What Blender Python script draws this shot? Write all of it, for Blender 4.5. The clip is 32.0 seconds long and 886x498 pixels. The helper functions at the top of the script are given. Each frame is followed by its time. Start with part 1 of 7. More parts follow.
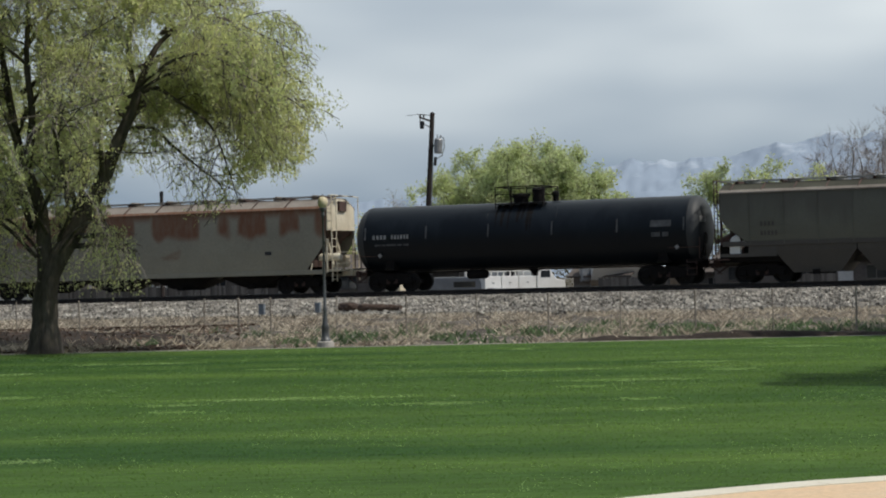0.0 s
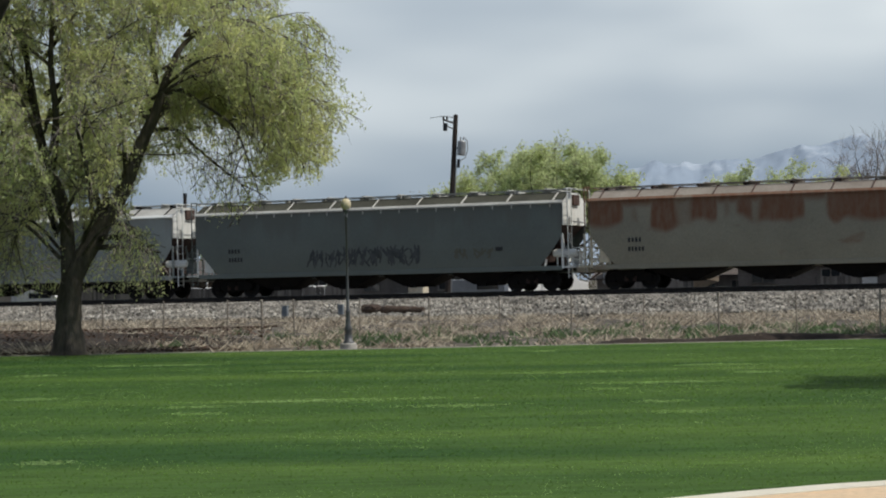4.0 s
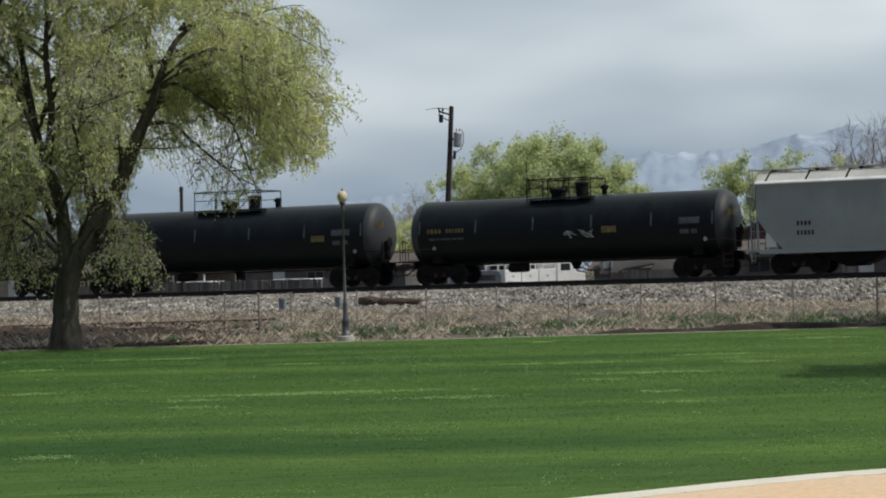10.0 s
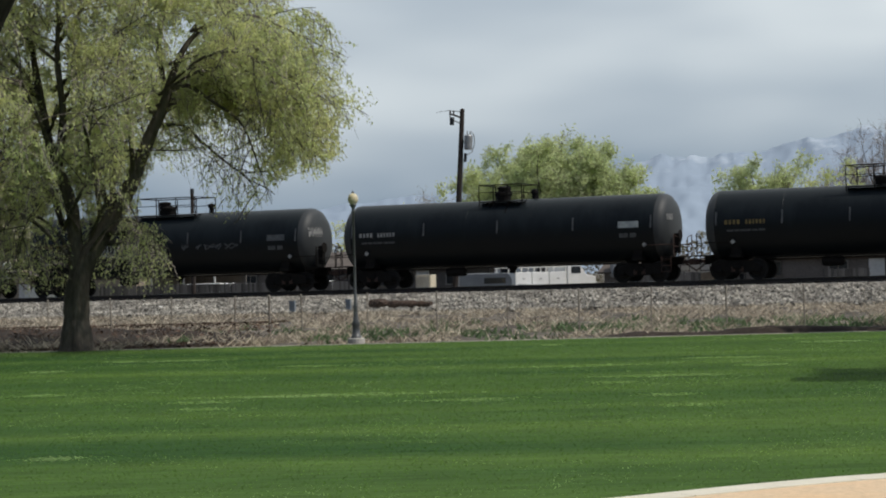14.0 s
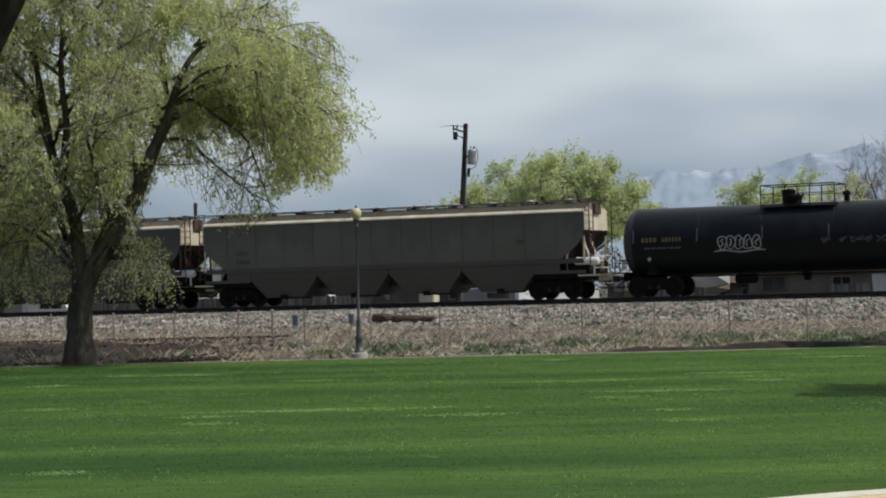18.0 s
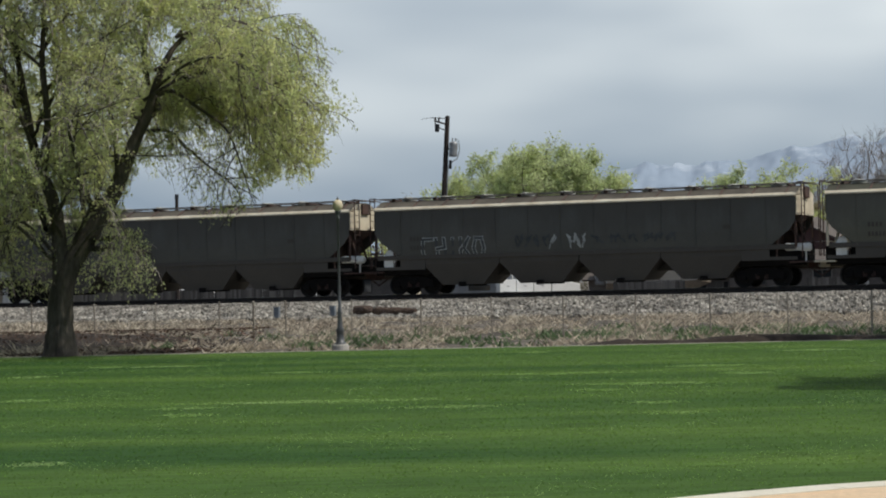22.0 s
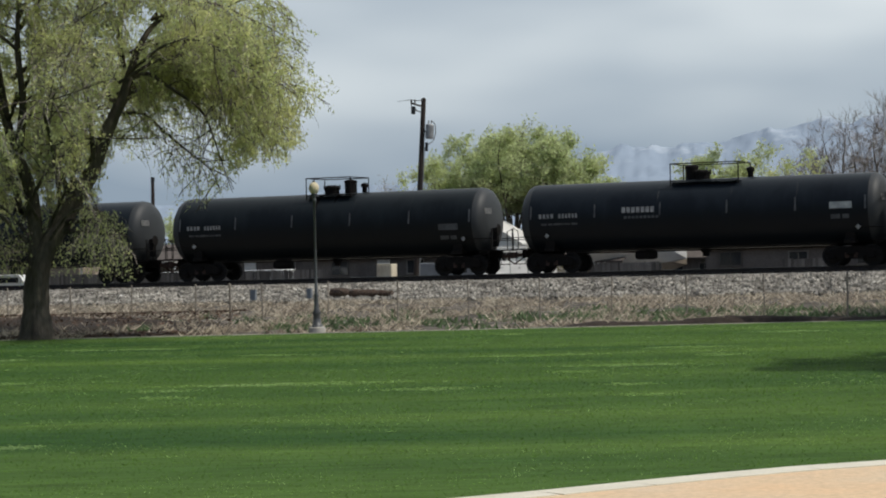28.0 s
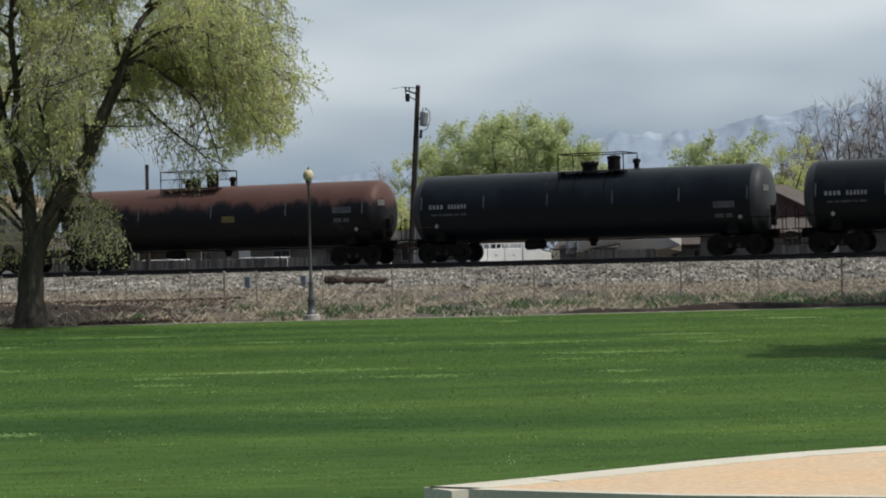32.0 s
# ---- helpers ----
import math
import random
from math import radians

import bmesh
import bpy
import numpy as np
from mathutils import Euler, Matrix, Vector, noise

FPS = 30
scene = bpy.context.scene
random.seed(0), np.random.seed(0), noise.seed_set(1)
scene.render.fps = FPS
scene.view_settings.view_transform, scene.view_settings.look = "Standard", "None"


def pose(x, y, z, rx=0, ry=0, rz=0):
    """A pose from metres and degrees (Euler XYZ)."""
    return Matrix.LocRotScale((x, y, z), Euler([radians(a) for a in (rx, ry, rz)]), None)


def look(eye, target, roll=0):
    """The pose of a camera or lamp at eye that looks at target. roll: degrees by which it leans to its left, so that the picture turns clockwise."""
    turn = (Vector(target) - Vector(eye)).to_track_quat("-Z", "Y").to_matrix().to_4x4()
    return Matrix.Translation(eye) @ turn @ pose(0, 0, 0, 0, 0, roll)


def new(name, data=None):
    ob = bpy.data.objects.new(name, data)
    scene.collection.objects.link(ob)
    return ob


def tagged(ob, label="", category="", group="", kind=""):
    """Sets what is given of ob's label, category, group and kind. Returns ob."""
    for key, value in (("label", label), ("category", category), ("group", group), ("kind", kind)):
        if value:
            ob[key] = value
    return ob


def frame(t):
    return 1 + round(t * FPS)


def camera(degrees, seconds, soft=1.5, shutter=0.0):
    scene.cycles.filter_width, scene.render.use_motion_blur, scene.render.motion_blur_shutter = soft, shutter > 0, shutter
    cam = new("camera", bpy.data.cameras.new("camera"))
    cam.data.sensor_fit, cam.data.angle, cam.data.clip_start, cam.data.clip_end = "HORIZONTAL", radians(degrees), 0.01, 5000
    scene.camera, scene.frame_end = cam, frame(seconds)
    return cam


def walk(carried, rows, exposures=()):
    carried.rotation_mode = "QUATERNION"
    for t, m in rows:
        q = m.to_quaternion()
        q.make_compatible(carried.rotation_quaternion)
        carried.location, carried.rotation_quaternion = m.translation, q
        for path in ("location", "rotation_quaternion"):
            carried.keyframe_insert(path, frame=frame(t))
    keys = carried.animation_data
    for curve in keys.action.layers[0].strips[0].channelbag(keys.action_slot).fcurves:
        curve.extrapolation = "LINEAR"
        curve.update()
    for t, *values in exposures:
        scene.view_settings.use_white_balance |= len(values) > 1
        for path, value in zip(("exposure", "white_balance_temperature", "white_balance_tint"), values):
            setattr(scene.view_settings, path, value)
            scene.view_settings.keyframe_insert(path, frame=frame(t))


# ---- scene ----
# A hand-held phone on one spot: it only turns. Degrees of yaw, pitch and lean by time.
EYE, EXPOSURE = 1.6, -0.38
cam = camera(22.23, 32.0, soft=2.0)
TURNS = [
    (0.0, -0.000, 0.762, 1.25), (0.5, 0.064, 0.796, 1.28), (1.0, 0.132, 0.817, 1.228), (1.5, 0.292, 0.862, 1.197),
    (2.0, 0.483, 0.902, 1.182), (2.5, 0.636, 0.905, 1.159), (3.0, 0.668, 0.866, 1.193), (3.5, 0.595, 0.817, 1.109),
    (5.5, 0.610, 0.881, 1.448), (6.0, 0.775, 0.810, 1.388), (6.5, 0.920, 0.887, 1.303), (7.0, 0.986, 0.852, 1.319),
    (7.5, 1.005, 0.752, 1.367), (8.0, 0.988, 0.699, 1.32), (8.5, 0.923, 0.747, 1.367), (9.0, 0.705, 0.710, 1.484),
    (9.5, 0.571, 0.654, 1.529), (10.0, 0.508, 0.613, 1.573), (10.5, 0.692, 0.577, 1.45), (11.0, 0.905, 0.569, 1.505),
    (11.5, 1.062, 0.520, 1.444), (12.0, 1.081, 0.537, 1.404), (12.5, 1.004, 0.542, 1.396), (13.0, 0.884, 0.606, 1.426),
    (13.5, 0.816, 0.674, 1.338), (14.0, 0.774, 0.686, 1.422), (14.5, 0.825, 0.714, 1.439), (16.5, 1.044, 0.860, 1.366),
    (17.0, 0.982, 0.925, 1.332), (17.5, 0.897, 0.953, 1.283), (18.0, 0.847, 1.061, 1.344), (18.5, 0.867, 1.111, 1.33),
    (19.0, 0.886, 1.056, 1.439), (19.5, 0.884, 0.922, 1.504), (20.0, 0.862, 0.896, 1.453), (20.5, 0.805, 0.868, 1.409),
    (21.0, 0.622, 0.837, 1.301), (21.5, 0.441, 1.000, 1.143), (22.0, 0.378, 0.853, 1.169), (22.5, 0.302, 0.639, 1.222),
    (23.0, 0.236, 0.626, 1.37), (23.5, 0.385, 0.523, 1.373), (24.0, 0.568, 0.511, 1.323), (24.5, 0.750, 0.592, 1.306),
    (25.0, 0.813, 0.570, 1.282), (25.5, 0.715, 0.440, 1.278), (26.0, 0.439, 0.330, 1.163), (26.5, -0.005, 0.414, 1.092),
    (28.5, -0.213, 0.359, 1.289), (29.0, -0.061, 0.283, 1.313), (29.5, 0.101, 0.321, 1.196), (30.0, 0.118, 0.305, 1.06),
    (30.5, 0.027, 0.240, 1.104), (31.0, -0.133, 0.214, 1.34), (31.5, -0.198, 0.135, 1.383), (32.0, -0.342, 0.062, 1.379),
]


def held(yaw, pitch, lean):
    return pose(0, 0, EYE, 0, 0, yaw) @ pose(0, 0, 0, 90 + pitch, 0, 0) @ pose(0, 0, 0, 0, 0, -lean)


walk(cam, [(t, held(y, p, r)) for t, y, p, r in TURNS], exposures=[(0.0, EXPOSURE), (32.0, EXPOSURE)])

# The plan is drawn on a sheet with s along the track (to the right) and d out from the eye; the land is DEEP times deeper than the sheet.
DEEP = 1.33
SHEET = radians(17.89)
SHEET_U, SHEET_N = (math.cos(SHEET), -math.sin(SHEET)), (math.sin(SHEET), math.cos(SHEET))
PHI = math.atan(DEEP * math.tan(SHEET))
N = Vector((math.sin(PHI), math.cos(PHI), 0))
LONG = math.cos(SHEET) / math.cos(PHI)  # metres of track to a unit of s
TRACK_D, GRADE = 78.0, 0.0035


def P(s, d, z=0.0):
    return Vector((SHEET_U[0] * s + SHEET_N[0] * d, DEEP * (SHEET_U[1] * s + SHEET_N[1] * d), z))


def rail_z(s):
    return 1.07 + GRADE * (s + 25)


def bearing(a, d, z=0.0):
    """A place d metres out (across the track) in the direction that drifts a metres to the right per metre ahead."""
    y = d / (math.cos(SHEET) + a * math.sin(SHEET))
    return Vector((a * y, DEEP * y, z))


# Metres that the train has gone, by time.
TRAVEL = [(0, 0.00), (2, 16.19), (4, 32.28), (6, 48.31), (8, 64.29), (10, 80.32), (12, 96.15), (14, 112.00),
          (16, 127.88), (18, 143.62), (20, 159.37), (22, 175.23), (24, 191.04), (26, 206.83), (28, 222.76), (30, 238.51), (32, 254.15)]

# ---- light ----
SUN_AZ, SUN_EL = radians(107), radians(55)
world = bpy.data.worlds.new("world")
scene.world = world
world.use_nodes = True


def build_world():
    nt = world.node_tree
    nt.nodes.clear()
    n = nt.nodes.new
    out, bg_sky, bg_cloud, mix = n("ShaderNodeOutputWorld"), n("ShaderNodeBackground"), n("ShaderNodeBackground"), n("ShaderNodeMixShader")
    sky = n("ShaderNodeTexSky")
    sky.sky_type, sky.sun_disc, sky.sun_elevation, sky.sun_rotation = "NISHITA", False, SUN_EL, SUN_AZ
    nt.links.new(sky.outputs[0], bg_sky.inputs[0])
    bg_sky.inputs[1].default_value = 0.10
    tc, mp = n("ShaderNodeTexCoord"), n("ShaderNodeMapping")
    mp.inputs["Scale"].default_value = (2.1, 1.6, 6.6)
    mp.inputs["Location"].default_value = (0.35, 0.1, 0.62)
    big, small = n("ShaderNodeTexNoise"), n("ShaderNodeTexNoise")
    big.inputs["Scale"].default_value, big.inputs["Detail"].default_value, big.inputs["Roughness"].default_value = 1.5, 3, 0.45
    small.inputs["Scale"].default_value, small.inputs["Detail"].default_value = 6.0, 6
    ramp = n("ShaderNodeValToRGB")
    el = ramp.color_ramp.elements
    el[0].position, el[0].color = 0.34, (0.315, 0.405, 0.515, 1)
    el[1].position, el[1].color = 0.66, (0.87, 0.94, 0.975, 1)
    add = n("ShaderNodeMath")
    add.operation = "MULTIPLY_ADD"
    add.inputs[1].default_value = 0.05
    nt.links.new(tc.outputs["Generated"], mp.inputs[0])
    nt.links.new(mp.outputs[0], big.inputs["Vector"])
    nt.links.new(mp.outputs[0], small.inputs["Vector"])
    nt.links.new(small.outputs["Fac"], add.inputs[0])
    nt.links.new(big.outputs["Fac"], add.inputs[2])
    # the cloud sheet is thin and pale overhead and greyer towards the horizon
    sep, lift = n("ShaderNodeSeparateXYZ"), n("ShaderNodeMath")
    nt.links.new(tc.outputs["Generated"], sep.inputs[0])
    lift.operation = "MULTIPLY_ADD"
    lift.inputs[1].default_value = 2.1
    nt.links.new(sep.outputs["Z"], lift.inputs[0])
    toward = n("ShaderNodeMath")
    toward.operation = "MULTIPLY_ADD"
    toward.inputs[1].default_value = 0.42
    nt.links.new(sep.outputs["X"], toward.inputs[0])
    nt.links.new(add.outputs[0], toward.inputs[2])
    nt.links.new(toward.outputs[0], lift.inputs[2])
    sub = n("ShaderNodeMath")
    sub.operation = "SUBTRACT"
    sub.inputs[1].default_value = 0.21
    nt.links.new(lift.outputs[0], sub.inputs[0])
    nt.links.new(sub.outputs[0], ramp.inputs[0])
    nt.links.new(ramp.outputs[0], bg_cloud.inputs[0])
    bg_cloud.inputs[1].default_value = 1.12
    # the cloud bank stands over the mountains ahead and thins out behind the viewer
    cover = n("ShaderNodeMapRange")
    cover.interpolation_type = "SMOOTHSTEP"
    cover.inputs["From Min"].default_value, cover.inputs["From Max"].default_value = -0.1, 0.75
    cover.inputs["To Min"].default_value, cover.inputs["To Max"].default_value = 0.12, 0.9
    nt.links.new(sep.outputs["Y"], cover.inputs["Value"])
    nt.links.new(cover.outputs[0], mix.inputs[0])
    nt.links.new(bg_sky.outputs[0], mix.inputs[1])
    nt.links.new(bg_cloud.outputs[0], mix.inputs[2])
    nt.links.new(mix.outputs[0], out.inputs[0])


build_world()
sun = new("sun", bpy.data.lights.new("sun", "SUN"))
sun.data.energy, sun.data.angle, sun.data.color = 4.0, radians(0.6), (1.0, 0.95, 0.86)
toward_sun = Vector((math.sin(SUN_AZ) * math.cos(SUN_EL), math.cos(SUN_AZ) * math.cos(SUN_EL), math.sin(SUN_EL)))
sun.matrix_world = look(toward_sun * 300, (0, 0, 0))

# ---- materials ----
def mat(name, base, rough=0.7, metal=0.0, alt=None, mix=0.5, scale=3.0, fine=40.0, fine_amount=0.25, bump=0.15, stretch=(1, 1, 1), spec=0.4, per=None, thin=0.0, vary=0.45):
    """A procedural surface: base drifting to alt in large patches, a finer grain over it, slight relief.
    per: 'object' or 'island' shifts the tone from piece to piece."""
    m = bpy.data.materials.new(name)
    m.use_nodes = True
    nt = m.node_tree
    n, link = nt.nodes.new, nt.links.new
    b = nt.nodes["Principled BSDF"]
    tc, mp = n("ShaderNodeTexCoord"), n("ShaderNodeMapping")
    mp.inputs["Scale"].default_value = stretch
    link(tc.outputs["Object"], mp.inputs[0])
    big, small, ramp = n("ShaderNodeTexNoise"), n("ShaderNodeTexNoise"), n("ShaderNodeValToRGB")
    big.inputs["Scale"].default_value, big.inputs["Detail"].default_value = scale, 6
    small.inputs["Scale"].default_value, small.inputs["Detail"].default_value = fine, 4
    link(mp.outputs[0], big.inputs["Vector"])
    link(mp.outputs[0], small.inputs["Vector"])
    alt = alt or tuple(c * 0.7 for c in base)
    el = ramp.color_ramp.elements
    el[0].position, el[1].position = 0.5 - 0.3 * mix, 0.5 + 0.42 * (1 - mix) + 0.05
    el[0].color, el[1].color = (*alt, 1), (*base, 1)
    link(big.outputs["Fac"], ramp.inputs[0])
    hsv = n("ShaderNodeHueSaturation")
    link(ramp.outputs[0], hsv.inputs["Color"])
    val = n("ShaderNodeMapRange")
    val.inputs["To Min"].default_value, val.inputs["To Max"].default_value = 1 - fine_amount * 1.6, 1 + fine_amount * 1.6
    link(small.outputs["Fac"], val.inputs["Value"])
    last = val.outputs[0]
    if per:
        if per == "object":
            rnd = n("ShaderNodeObjectInfo").outputs["Random"]
        else:
            rnd = n("ShaderNodeNewGeometry").outputs["Random Per Island"]
        rr = n("ShaderNodeMapRange")
        rr.inputs["To Min"].default_value, rr.inputs["To Max"].default_value = 1 - vary, 1 + vary
        link(rnd, rr.inputs["Value"])
        mul = n("ShaderNodeMath")
        mul.operation = "MULTIPLY"
        link(last, mul.inputs[0])
        link(rr.outputs[0], mul.inputs[1])
        last = mul.outputs[0]
    link(last, hsv.inputs["Value"])
    link(hsv.outputs[0], b.inputs["Base Color"])
    b.inputs["Roughness"].default_value, b.inputs["Metallic"].default_value = rough, metal
    b.inputs["Specular IOR Level"].default_value = spec
    if bump:
        bp = n("ShaderNodeBump")
        bp.inputs["Strength"].default_value, bp.inputs["Distance"].default_value = bump, 0.02
        link(small.outputs["Fac"], bp.inputs["Height"])
        link(bp.outputs[0], b.inputs["Normal"])
    if thin:
        # leaves and blades let light through
        tr, mx, gain = n("ShaderNodeBsdfTranslucent"), n("ShaderNodeMixShader"), n("ShaderNodeHueSaturation")
        gain.inputs["Value"].default_value, gain.inputs["Saturation"].default_value = 1.25, 1.1
        link(hsv.outputs[0], gain.inputs["Color"])
        link(gain.outputs[0], tr.inputs["Color"])
        mx.inputs[0].default_value = thin
        link(b.outputs[0], mx.inputs[1])
        link(tr.outputs[0], mx.inputs[2])
        link(mx.outputs[0], nt.nodes["Material Output"].inputs["Surface"])
    return m


def streaked(name, base, second_tone, amount=0.5, rough=0.6, top=4.2, bottom=1.0, from_top=True, blotch=0.9, down=0.16, detail=7, spec=0.4):
    """Painted steel with a second tone, rust and dirt included, from the eaves down (or from below up)."""
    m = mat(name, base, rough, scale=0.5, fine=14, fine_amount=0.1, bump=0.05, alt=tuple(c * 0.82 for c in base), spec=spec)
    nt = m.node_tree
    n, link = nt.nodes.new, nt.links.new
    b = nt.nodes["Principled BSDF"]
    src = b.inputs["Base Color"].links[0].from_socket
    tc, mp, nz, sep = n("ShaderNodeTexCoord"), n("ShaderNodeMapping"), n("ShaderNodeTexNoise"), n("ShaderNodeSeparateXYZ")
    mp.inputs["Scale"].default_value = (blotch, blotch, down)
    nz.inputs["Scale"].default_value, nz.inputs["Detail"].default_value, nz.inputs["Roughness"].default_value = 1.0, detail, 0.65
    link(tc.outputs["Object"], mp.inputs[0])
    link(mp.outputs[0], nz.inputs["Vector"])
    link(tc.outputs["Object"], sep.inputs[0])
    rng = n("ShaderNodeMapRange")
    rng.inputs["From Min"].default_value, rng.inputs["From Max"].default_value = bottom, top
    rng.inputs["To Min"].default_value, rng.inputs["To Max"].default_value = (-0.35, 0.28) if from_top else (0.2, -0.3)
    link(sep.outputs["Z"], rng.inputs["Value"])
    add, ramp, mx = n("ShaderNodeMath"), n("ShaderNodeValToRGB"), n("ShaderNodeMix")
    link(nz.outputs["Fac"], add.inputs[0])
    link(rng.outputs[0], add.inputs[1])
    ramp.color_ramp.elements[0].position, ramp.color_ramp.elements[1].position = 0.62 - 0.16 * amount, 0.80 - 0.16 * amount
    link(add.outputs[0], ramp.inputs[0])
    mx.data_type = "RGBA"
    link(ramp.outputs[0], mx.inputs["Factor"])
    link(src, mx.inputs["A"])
    mx.inputs["B"].default_value = (*second_tone, 1)
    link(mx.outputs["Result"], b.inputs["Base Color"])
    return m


def rusted_panels(name, base, rust):
    """Dull paint with broad rust panels hanging from the eaves, square-edged and uneven in depth."""
    m = mat(name, base, 0.75, scale=0.45, fine=12, fine_amount=0.14, bump=0.05, alt=tuple(c * 0.78 for c in base))
    nt = m.node_tree
    n, link = nt.nodes.new, nt.links.new
    b = nt.nodes["Principled BSDF"]
    src = b.inputs["Base Color"].links[0].from_socket
    tc, sep = n("ShaderNodeTexCoord"), n("ShaderNodeSeparateXYZ")
    link(tc.outputs["Object"], sep.inputs[0])

    def field(scale, detail, shift):
        mp, nz = n("ShaderNodeMapping"), n("ShaderNodeTexNoise")
        mp.inputs["Scale"].default_value = scale
        mp.inputs["Location"].default_value = (shift, shift, shift)
        nz.inputs["Scale"].default_value, nz.inputs["Detail"].default_value = 1.0, detail
        link(tc.outputs["Object"], mp.inputs[0])
        link(mp.outputs[0], nz.inputs["Vector"])
        return nz.outputs["Fac"]

    def span(value, a, c, lo=0.0, hi=1.0):
        r = n("ShaderNodeMapRange")
        r.interpolation_type = "SMOOTHSTEP"
        r.inputs["From Min"].default_value, r.inputs["From Max"].default_value = a, c
        r.inputs["To Min"].default_value, r.inputs["To Max"].default_value = lo, hi
        link(value, r.inputs["Value"])
        return r.outputs[0]

    def op(kind, p, q, c=None):
        o = n("ShaderNodeMath")
        o.operation = kind
        for i, v in enumerate((p, q, c)):
            if v is None:
                continue
            if isinstance(v, float):
                o.inputs[i].default_value = v
            else:
                link(v, o.inputs[i])
        return o.outputs[0]
    columns = span(field((0.72, 0.3, 0.03), 1.0, 3.7), 0.40, 0.47)
    depth = op("MULTIPLY_ADD", field((0.72, 0.3, 0.1), 1.5, 9.1), 1.6, sep.outputs["Z"])
    hang = span(depth, 3.55, 3.95)
    eaves = op("MULTIPLY", span(sep.outputs["Z"], 3.6, 4.05), span(field((0.5, 0.3, 0.8), 4.0, 1.3), 0.22, 0.42))
    low = op("MULTIPLY", span(field((0.5, 0.3, 1.1), 4.0, 5.5), 0.60, 0.72), 0.5)
    grain = span(field((5.0, 5.0, 2.0), 5.0, 0.4), 0.25, 0.7, 0.75, 1.0)
    cover = op("MULTIPLY", op("MAXIMUM", op("MAXIMUM", op("MULTIPLY", columns, hang), eaves), low), grain)
    mx = n("ShaderNodeMix")
    mx.data_type = "RGBA"
    link(cover, mx.inputs["Factor"])
    link(src, mx.inputs["A"])
    mx.inputs["B"].default_value = (*rust, 1)
    link(mx.outputs["Result"], b.inputs["Base Color"])
    return m


